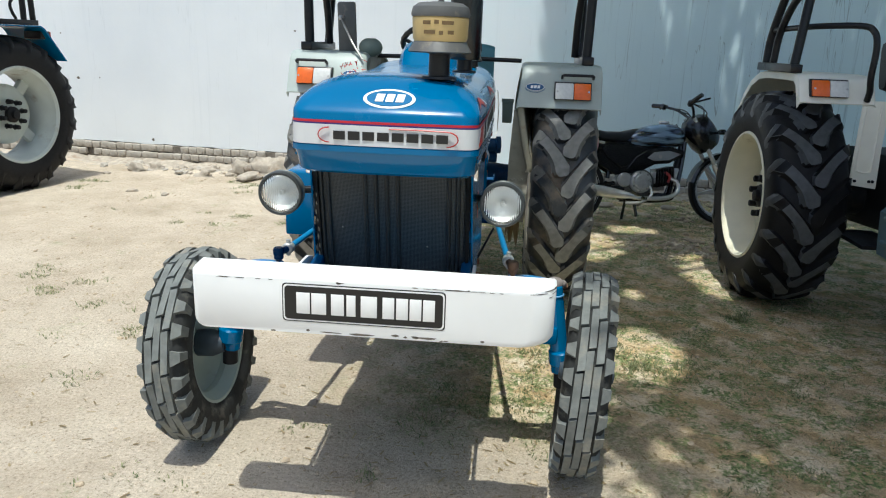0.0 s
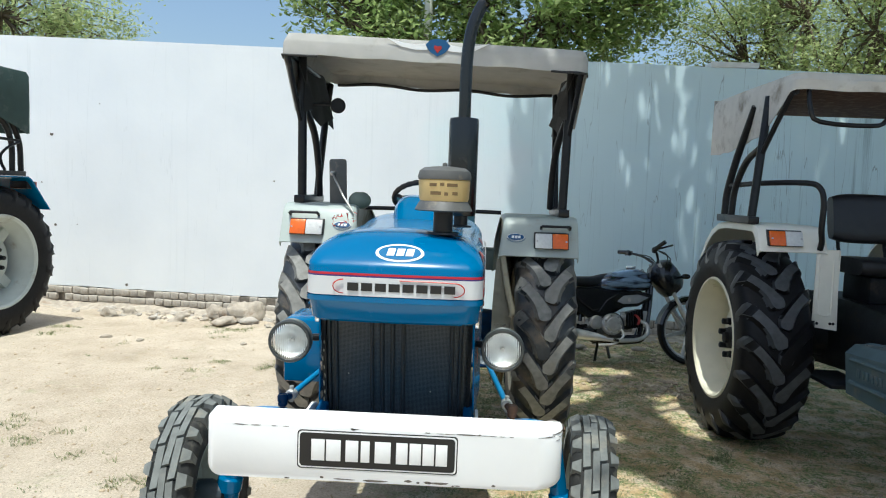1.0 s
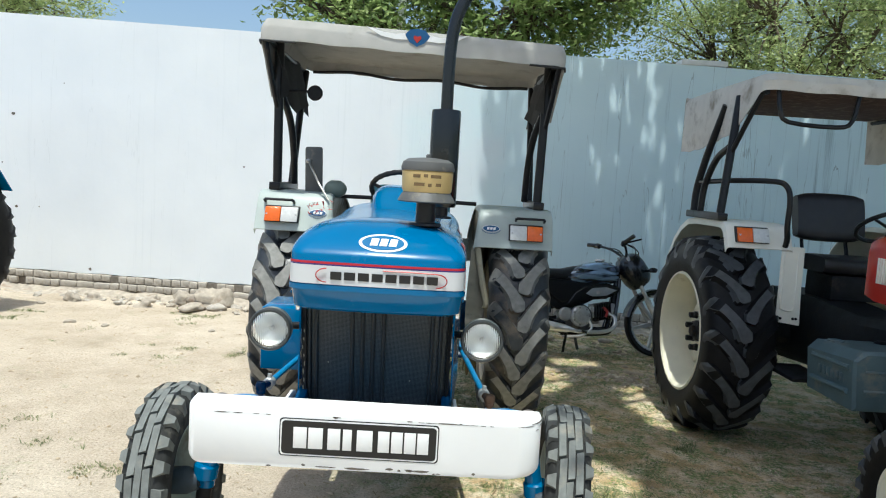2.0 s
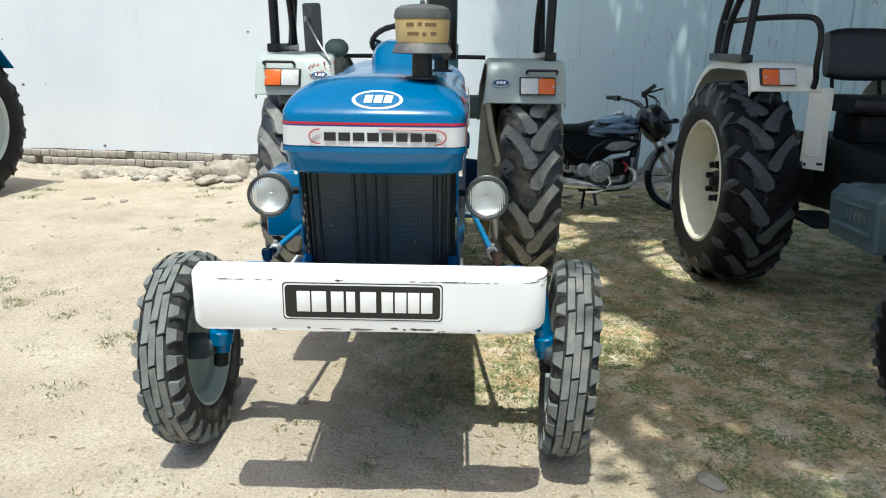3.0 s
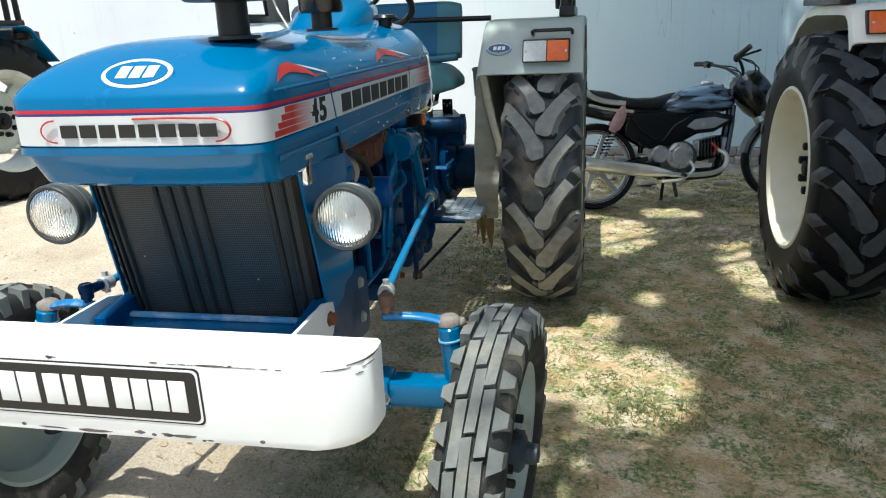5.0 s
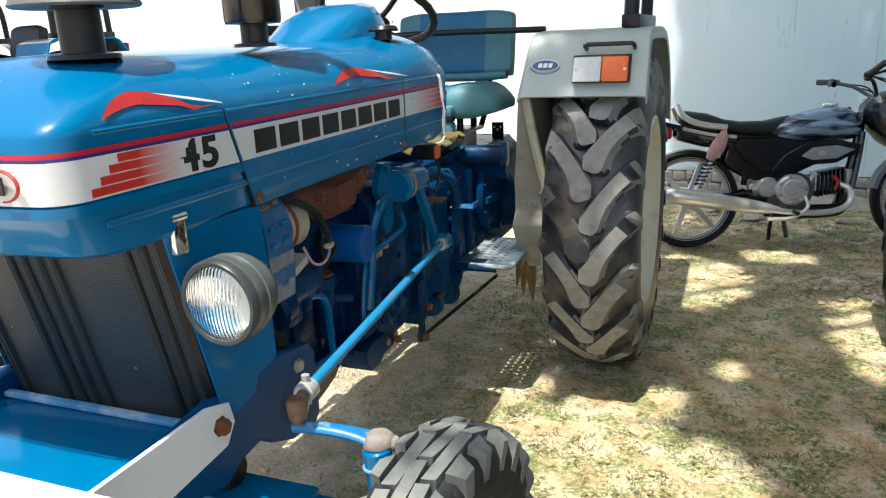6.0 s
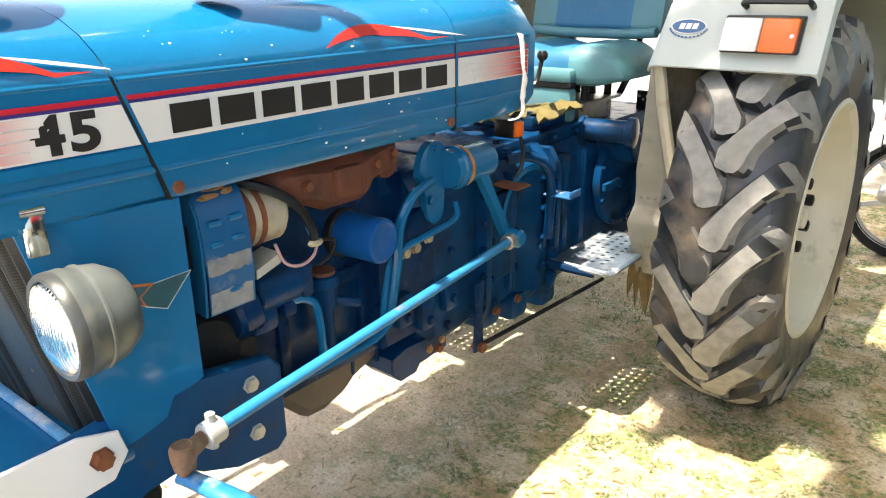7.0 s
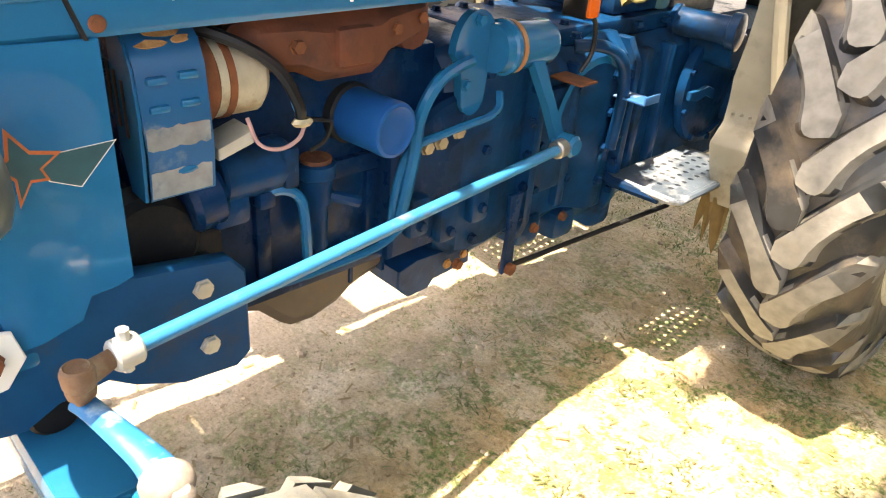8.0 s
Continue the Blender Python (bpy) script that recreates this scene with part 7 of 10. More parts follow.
def build_canopy(root, mt, tilt=1.9, flap=True, y_front=2.20, y_back=3.72, hw=0.925, zt=2.535, front_drop=0.15, back_drop=0.10, side_hem=None):
    """A cloth roof: rounded edge, valance in front, longer flaps at the sides and rear, with thickness."""
    r, k = 0.07, 5
    plan = []
    for cx, cy, a0 in ((hw - r, y_front + r, -90), (hw - r, y_back - r, 0), (-hw + r, y_back - r, 90), (-hw + r, y_front + r, 180)):
        for i in range(k + 1):
            a = radians(a0 + 90 * i / k)
            plan.append((cx + r * math.cos(a), cy + r * math.sin(a)))
    dense = []
    for i, (x, y) in enumerate(plan):
        x2, y2 = plan[(i + 1) % len(plan)]
        steps = max(1, int(math.hypot(x2 - x, y2 - y) / 0.09))
        dense += [(x + (x2 - x) * j / steps, y + (y2 - y) * j / steps) for j in range(steps)]
    cx, cy = 0.0, (y_front + y_back) / 2

    def hem(x, y):
        w = 0.008 * math.sin(x * 17) + 0.006 * math.sin(y * 23)
        if y < y_front + 0.04:
            return zt - front_drop + w * 0.5
        if y > y_back - 0.05:
            return zt - back_drop + w * (1 if back_drop > 0.05 else 0.2)
        if not flap:
            return zt - 0.12 + w
        if side_hem:
            return zt - lerp_table(side_hem, y) + w
        return zt - lerp_table([(y_front, 0.15), (y_front + 0.12, 0.17), (y_front + 0.42, 0.44), (y_back - 0.5, 0.42), (y_back, 0.34)], y) + w

    def ring(inset, z):
        out = []
        for x, y in dense:
            sx, sy = (hw - inset) / hw, ((y_back - y_front) / 2 - inset) / ((y_back - y_front) / 2)
            zz = z(x, y) if callable(z) else z
            sag = 0.0
            if not callable(z):
                sag = -0.02 * (1 - abs(math.sin(x * 3.2 + 0.6))) * (1 if inset > 0.03 else 0) + 0.006 * math.sin(y * 9 + x * 5)
            out.append((x * sx, cy + (y - cy) * sy, zz + sag))
        return out
    g = Geo()
    rear_sag = lambda d: (lambda x, y: zt - d - 0.02 * max(0.0, (y - y_front - 0.9) / (y_back - y_front)))
    rings = [ring(0.60, rear_sag(0.007)), ring(0.12, rear_sag(0.010)), ring(0.03, rear_sag(0.028)), ring(0.012, rear_sag(0.07)), ring(0.006, lambda x, y: hem(x, y) + 0.02), ring(0.006, hem), ring(0.0, hem), ring(0.0, lambda x, y: (hem(x, y) + zt) / 2), ring(0.004, rear_sag(0.06)), ring(0.02, rear_sag(0.020)), ring(0.10, rear_sag(0.003)), ring(0.60, rear_sag(0.0))]
    g.m = Matrix.Translation((0, 0, 2.4)) @ Matrix.Rotation(radians(tilt), 4, "Y") @ Matrix.Translation((0, 0, -2.4))
    g.ring(rings)
    canopy = part("canopy", g, mt, root, "faded cloth canopy roof", sharp=50)
    return canopy


M_BADGE = surface("blue_badge", (0.006, 0.075, 0.20), 0.4, 0.0, 0.1, 30, 0.0)
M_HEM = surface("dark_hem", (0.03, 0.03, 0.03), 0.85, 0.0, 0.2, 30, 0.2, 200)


def canopy_trim(root, canopy, tilt=1.9):
    turn = Matrix.Translation((0, 0, 2.4)) @ Matrix.Rotation(radians(tilt), 4, "Y") @ Matrix.Translation((0, 0, -2.4))
    # winged emblem on the front valance
    def on_front(poly, d, mt, nm):
        g = Geo()
        g.m = turn
        g.prism(poly, (0.02, 2.199, 2.475), (1, 0, 0), (0, 0, 1), (0, -d, 0))
        part(nm, g, mt, canopy)
    on_front([(-0.075, 0.012), (-0.045, 0.045), (0.0, 0.052), (0.045, 0.045), (0.075, 0.012), (0.045, -0.028), (0.0, -0.052), (-0.045, -0.028)], 0.004, M_BADGE, "emblem_shield")
    on_front([(-0.02, 0.012), (0.0, 0.006), (0.02, 0.012), (0.024, -0.004), (0.0, -0.032), (-0.024, -0.004)], 0.006, M_RED, "emblem_heart")
    for s in (-1, 1):
        on_front([(s * 0.075, 0.02), (s * 0.13, 0.012), (s * 0.20, 0.016), (s * 0.31, 0.042), (s * 0.22, -0.006), (s * 0.13, -0.020), (s * 0.06, -0.016)], 0.004, M_PLATE_WHITE, "emblem_wing")
        g = Geo()
        g.m = turn
        g.tube([(s * 0.93, 2.30, 2.375), (s * 0.915, 2.20, 2.378), (s * 0.70, 2.194, 2.380)], 0.007, 6)
        part("corner_hem", g, M_HEM, canopy)
    g = Geo()
    g.m = turn
    pts = [(x, 3.712, 2.430 + 0.012 * math.sin(x * 9)) for x in [-0.86 + 1.72 * i / 24 for i in range(25)]]
    g.tube(pts, 0.012, 6)
    part("rear_hem", g, M_HEM, canopy)


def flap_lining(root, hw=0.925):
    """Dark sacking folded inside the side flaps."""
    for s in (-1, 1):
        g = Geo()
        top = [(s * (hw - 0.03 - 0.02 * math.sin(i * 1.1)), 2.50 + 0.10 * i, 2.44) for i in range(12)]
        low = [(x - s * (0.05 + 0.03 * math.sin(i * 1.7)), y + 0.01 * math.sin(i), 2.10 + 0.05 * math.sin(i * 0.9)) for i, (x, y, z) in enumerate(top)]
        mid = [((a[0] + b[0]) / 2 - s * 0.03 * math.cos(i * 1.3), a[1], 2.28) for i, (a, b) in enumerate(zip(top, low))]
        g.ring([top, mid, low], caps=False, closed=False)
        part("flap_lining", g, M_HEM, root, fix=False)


def build_fittings(root):
    """What hangs on the mudguards and frame of the blue tractor."""
    g = Geo()
    g.tube([(-0.46, 2.72, 1.495), (0.0, 2.74, 1.50), (0.46, 2.72, 1.495)], 0.0135, 10)
    part("cross_bar", g, M_BLACK, root)
    # mirror on its bent arm
    g = Geo()
    g.m = pose(-0.620, 2.555, 1.660, 0, -2, 8)
    g.box((-0.056, -0.014, -0.150), (0.056, 0.016, 0.150), 0.030)
    mirror = part("wing_mirror", g, M_GREYCAP, root, "dusty black wing mirror on a wire arm")
    g = Geo()
    g.m = pose(-0.620, 2.555, 1.660, 0, -2, 8)
    g.box((-0.048, 0.0162, -0.138), (0.048, 0.0190, 0.138), 0.001)
    part("mirror_glass", g, M_MIRROR, mirror)
    g = Geo()
    g.tube([(-0.66, 2.53, 1.72), (-0.645, 2.50, 1.71), (-0.56, 2.42, 1.57), (-0.49, 2.38, 1.475)], 0.007, 8)
    g.ball((-0.65, 2.52, 1.715), 0.02, 8)
    part("mirror_arm", g, M_STEEL, mirror)
    g = Geo()
    g.ball((-0.475, 2.56, 1.545), 0.075, 16, (1, 0.8, 0.8))
    part("signal_horn", g, M_GREEN_CUP, root)
    # round lamp under the roof
    g = Geo()
    g.tube([(-0.85, 2.60, 2.16), (-0.74, 2.58, 2.165), (-0.66, 2.565, 2.16)], 0.010, 8)
    g.lathe([(0.02, 0.03), (0.048, 0.015), (0.05, 0.0), (0.04, -0.012)], (-0.635, 2.56, 2.155), (0, 1, 0), 18)
    part("roof_lamp", g, M_DARK, root)
    # tinsel
    random.seed(7)
    g = Geo()
    for k in range(30):
        a, b = random.random(), random.random() * 6.28
        p = Vector((-0.60 + 0.14 * a, 2.31 + 0.03 * math.cos(b), 1.415 + 0.035 * a + 0.03 * math.sin(b)))
        d = Vector((random.gauss(0, 1), random.gauss(0, 1), random.gauss(0, 1))).normalized() * 0.013
        u = d.orthogonal().normalized() * 0.0025
        g.add([p - d - u, p - d + u, p + d + u, p + d - u], [(0, 1, 2, 3)])
    part("red_tinsel", g, M_RED, root, fix=False)
    # drilled black plate behind the seat
    g = Geo()
    g.box((0.150, 2.900, 0.985), (0.208, 2.908, 1.075), 0.003)
    plate = part("drilled_plate", g, M_BLACK, root)
    for x, z in ((0.163, 1.052), (0.195, 1.052), (0.179, 1.040)):
        g = Geo()
        g.cyl((x, 2.9005, z), (x, 2.8985, z), 0.006, n=10)
        part("plate_hole", g, M_CLEAR, plate)
    # open grey tool box hung on the inner side of the guard
    g = Geo()
    def rim_at(inset, z):
        return [(0.348 + inset, 2.75 + inset, z), (0.428 - inset, 2.75 + inset, z), (0.428 - inset, 2.86 - inset, z), (0.348 + inset, 2.86 - inset, z)]
    g.ring([rim_at(0.010, 1.100), rim_at(0.004, 1.232), rim_at(0.0, 1.234), rim_at(0.0, 1.248), rim_at(0.008, 1.248), rim_at(0.014, 1.112)])
    part("tool_holder", g, M_GREEN_CUP, root, "grey open tool box on the mudguard")
    # crumpled film peeling off the bonnet's rear edge
    rnd = random.Random(15)
    line = curve_through([(0.338, 1.742, 1.365), (0.344, 1.747, 1.325), (0.345, 1.748, 1.29), (0.349, 1.752, 1.25), (0.346, 1.748, 1.205), (0.347, 1.750, 1.165), (0.343, 1.728, 1.150), (0.337, 1.700, 1.146)], 3)
    rows = []
    for p in line:
        w = rnd.uniform(0.007, 0.013)
        rows.append([(p.x + rnd.uniform(-0.002, 0.002), p.y - w, p.z + rnd.uniform(-0.004, 0.004)), (p.x + 0.004 + rnd.uniform(-0.002, 0.002), p.y, p.z), (p.x + rnd.uniform(-0.002, 0.002), p.y + w, p.z + rnd.uniform(-0.004, 0.004)), (p.x - 0.002, p.y, p.z)])
    g = Geo()
    g.ring(rows)
    part("peeling_film", g, M_WHITE, root, "crumpled white film on the bonnet edge", sharp=20)
    # battery box on the far flank
    g = Geo()
    g.box((-0.585, 1.10, 0.715), (-0.345, 1.42, 1.01), 0.012)
    bb = part("battery_box", g, M_BLUE, root)
    for k in range(4):
        g = Geo()
        g.box((-0.590, 1.15 + 0.07 * k, 0.74), (-0.584, 1.17 + 0.07 * k, 0.98), 0.002)
        part("box_rib", g, M_BLUE, bb)
    g = Geo()
    g.box((-0.40, 1.16, 0.66), (-0.20, 1.36, 0.715), 0.006)
    part("box_bracket", g, M_BLUE_DULL, bb)
    # torn end of the guard's inner panel
    random.seed(3)
    g = Geo()
    up = [(0.418 + 0.012 * i, 2.352 + 0.008 * math.sin(i * 1.3), 0.57) for i in range(8)]
    lo = [(x, y + 0.01 * math.sin(i), 0.42 + 0.05 * math.sin(i * 1.9) + 0.03 * random.random()) for i, (x, y, z) in enumerate(up)]
    mid = [((a[0] + b[0]) / 2, (a[1] + b[1]) / 2 - 0.012 * math.cos(i * 1.5), (a[2] + b[2]) / 2) for i, (a, b) in enumerate(zip(up, lo))]
    g.ring([up, mid, lo], caps=False, closed=False)
    part("torn_flap", g, M_FLAP, root, "torn brown rubber flap", fix=False)


M_FLAP = surface("brown_flap", (0.17, 0.12, 0.05), 0.9, 0.0, 0.3, 20, 0.4, 90)


def build_blue_tractor():
    root = thing("tractor", (0, 0, 0), "blue farm tractor with grey mudguards, white bumper and cloth canopy", "tractor", "parked tractors")
    build_bonnet(root)
    for s in (-1, 1):
        number_text(root, "45", pose(slim(s * HW, 0.568) + s * 0.0022, 0.568, 1.2645, 90, 0, 88.3 if s > 0 else -85.7) @ Matrix.Diagonal((1.25, 1, 1, 1)), 0.078, M_INK, "model_number")
    build_front(root)
    build_bumper(root)
    build_stack(root)
    build_axle(root)
    build_engine(root)
    build_wiring(root)
    build_deck(root)
    front_wheel(root, pose(-0.772, 0.585, 0.384, 0, -4, -1), -1, M_RUBBER_DUSTY, M_TREAD_DUSTY, M_RIM_FRONT, R=0.390, rim=0.236)
    front_wheel(root, pose(0.745, 0.555, 0.384, 0, 3, -5), 1, M_RUBBER_DUSTY, M_TREAD_DUSTY, M_RIM_FRONT, R=0.390, rim=0.236)
    rear_wheel(root, pose(-0.745, 2.81, 0.692), -1, M_RUBBER_REAR, M_LUG, M_RIM, W=0.38)
    rear_wheel(root, pose(0.745, 2.81, 0.692, 16), 1, M_RUBBER_REAR, M_LUG, M_RIM, W=0.38)
    for s in (-1, 1):
        before = set(root.children)
        build_mudguard(root, s, M_CREAM)
        build_roof_frame(root, s, M_BLACK)
        if s < 0:
            # this side of the platform stands a little higher
            for ob in set(root.children) - before:
                for o in [ob] + list(ob.children_recursive):
                    o.data.transform(Matrix.Translation((-0.006, 0, 0.033)))
    canopy = build_canopy(root, M_CANVAS)
    canopy_trim(root, canopy)
    flap_lining(root)
    build_fittings(root)
    return root


TRACTOR = build_blue_tractor()

# ---- the two neighbouring tractors ----
M_LUG_DARK = surface("black_lug_rubber", (0.070, 0.074, 0.078), 0.42, 0.0, 0.25, 26, 0.15, 120, (0.09, 0.085, 0.075), 0.3, 7)
M_CREAM_WARM = surface("warm_cream_paint", (0.88, 0.85, 0.74), 0.4, 0.0, 0.06, 7, 0.04, 60, (0.50, 0.44, 0.34), 0.15, 6)
dull(0.25, M_LUG_DARK)
M_RIM_WARM = surface("warm_rim_paint", (0.80, 0.75, 0.58), 0.38, 0.0, 0.07, 7, 0.04, 60, (0.45, 0.37, 0.25), 0.22, 6)
M_CANVAS_WARM = surface("dusty_canvas", (0.60, 0.57, 0.51), 0.9, 0.0, 0.10, 9, 0.35, 300, (0.26, 0.22, 0.17), 0.5, 4)
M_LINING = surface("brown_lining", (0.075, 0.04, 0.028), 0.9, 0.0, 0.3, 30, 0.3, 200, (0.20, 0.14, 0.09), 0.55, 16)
M_BLACK_SEAT = surface("black_seat_vinyl", (0.016, 0.015, 0.016), 0.45, 0.0, 0.2, 18, 0.2, 220, (0.06, 0.055, 0.05), 0.2, 7)


def plain_bonnet(root, mt):
    g = Geo()
    def section(y, hw, zt, zb):
        prof = [(hw, zb), (hw, zt - 0.10), (hw * 0.97, zt - 0.05), (hw * 0.85, zt - 0.015), (hw * 0.5, zt), (0, zt + 0.004)]
        prof = prof + [(-x, z) for x, z in reversed(prof[:-1])]
        return [(x, y, z) for x, z in prof]
    g.ring([section(0.36, 0.26, 1.32, 1.10), section(0.40, 0.29, 1.40, 1.08), section(0.55, 0.31, 1.45, 1.08), section(1.0, 0.32, 1.48, 1.10), section(1.60, 0.32, 1.50, 1.12), section(1.72, 0.30, 1.48, 1.14)])
    bonnet = part("bonnet", g, mt, root, "painted bonnet with cream side vents")
    for s in (-1, 1):
        for k in range(9):
            g = Geo()
            y = 1.40 + 0.022 * k
            g.box((min(s * 0.318, s * 0.326), y, 1.22), (max(s * 0.318, s * 0.326), y + 0.013, 1.36), 0.002)
            part("vent_slat", g, M_CREAM_WARM, bonnet)
    g = Geo()
    g.box((-0.27, 0.42, 0.76), (0.27, 0.60, 1.10), 0.02)
    part("grille", g, M_BLACK_MATT, root)
    return bonnet


def plain_chassis(root, mt):
    g = Geo()
    g.box((-0.20, 0.60, 0.56), (0.20, 1.50, 1.08), 0.03)
    part("engine_block", g, mt, root)
    g = Geo()
    g.ring([[(sx * w, y, z) for sx, z in ((-1, zb + 0.05), (-0.8, zb), (0.8, zb), (1, zb + 0.05), (1, zt - 0.05), (0.8, zt), (-0.8, zt), (-1, zt - 0.05))] for y, w, zb, zt in ((1.46, 0.22, 0.54, 1.02), (1.70, 0.22, 0.54, 1.0), (2.0, 0.18, 0.56, 0.97), (2.5, 0.20, 0.54, 1.0), (3.1, 0.22, 0.50, 1.0))])
    part("gearbox", g, mt, root)
    for s in (-1, 1):
        g = Geo()
        g.cyl((s * 0.20, 2.81, 0.71), (s * 0.56, 2.81, 0.71), 0.13, 0.10, 20, 0.01)
        part("axle_trumpet", g, mt, root)
        for k, (y, z, r) in enumerate(((0.80, 0.95, 0.06), (1.02, 0.80, 0.05), (1.22, 0.92, 0.055), (1.34, 0.70, 0.05), (1.60, 0.85, 0.05), (1.82, 0.75, 0.06))):
            g = Geo()
            g.cyl((s * 0.18, y, z), (s * 0.275, y, z), r, n=14, b=0.008)
            part("engine_fitting", g, mt, root)
        for pts in ([(s * 0.24, 0.9, 0.7), (s * 0.26, 1.0, 0.92), (s * 0.26, 1.3, 0.97), (s * 0.25, 1.5, 0.90)], [(s * 0.25, 1.1, 0.62), (s * 0.27, 1.4, 0.66), (s * 0.26, 1.7, 0.80)]):
            g = Geo()
            g.tube(pts, 0.012, 8, smooth=4)
            part("pipe", g, mt, root)
        g = Geo()
        g.box((min(s * 0.22, s * 0.47), 2.08, 0.52), (max(s * 0.22, s * 0.47), 2.50, 0.545), 0.006)
        part("foot_plate", g, mt, root)
        g = Geo()
        g.cyl((s * 0.60, 0.60, 0.36), (s * 0.57, 0.61, 0.72), 0.034, n=14)
        part("kingpin_post", g, mt, root)
    g = Geo()
    g.box((-0.58, 0.55, 0.47), (0.58, 0.65, 0.56), 0.015)
    part("axle_beam", g, mt, root)


def plain_seat(root, mt, x=0.0, lift=0.0):
    def pad(name, m, hw, hd, hh, parent, r=0.05):
        """An upholstered pad: rounded in plan, its face hollowed and its edge piped."""
        g = Geo()
        g.m = m
        rings = []
        for i in range(9):
            u = -1 + 0.25 * i
            k = 1 - 0.16 * abs(u) ** 4
            prof = []
            for j in range(16):
                a = 2 * math.pi * j / 16
                c, d = math.cos(a), math.sin(a)
                prof.append((u * hw, hd * math.copysign(abs(c) ** 0.5, c) * k, hh * math.copysign(abs(d) ** 0.5, d) * k - (0.012 * (1 - u * u) if d > 0.3 else 0)))
            rings.append(prof)
        g.ring(rings)
        return part(name, g, mt, parent, sharp=60)
    seat = pad("seat", pose(x, 2.58, 1.195 + lift), 0.24, 0.22, 0.065, root)
    pad("backrest", pose(x, 2.86, 1.50 + lift, 78), 0.24, 0.175, 0.055, seat)
    for k in (-1, 1):
        g = Geo()
        g.tube([(x + k * 0.16, 2.74, 1.14 + lift), (x + k * 0.16, 2.86, 1.24 + lift), (x + k * 0.16, 2.92, 1.46 + lift)], 0.013, 8, smooth=3)
        part("backrest_stay", g, M_DARK, seat)
    g = Geo()
    g.box((x - 0.17, 2.42, 1.0), (x + 0.17, 2.76, 1.13 + lift), 0.01)
    part("seat_base", g, M_DARK, seat)
    c, ax = Vector((0.0, 2.0, 1.52)), Vector((0, 0.5, 0.866))
    q = ax.to_track_quat("Z", "Y").to_matrix().to_4x4()
    g = Geo()
    g.m = Matrix.Translation(c) @ q
    g.tube([(0.2 * math.cos(2 * math.pi * i / 40), 0.2 * math.sin(2 * math.pi * i / 40), 0) for i in range(41)], 0.014, 8)
    wheel = part("steering_wheel", g, M_BLACK, root)
    g = Geo()
    g.m = Matrix.Translation(c) @ q
    for a in (0.5, 2.6, 4.7):
        g.tube([(0.02 * math.cos(a), 0.02 * math.sin(a), -0.03), (0.2 * math.cos(a), 0.2 * math.sin(a), 0)], 0.009, 6)
    g.cyl((0, 0, -0.02), (0, 0, -0.35), 0.028, n=12)
    part("steering_column", g, M_BLACK, wheel)


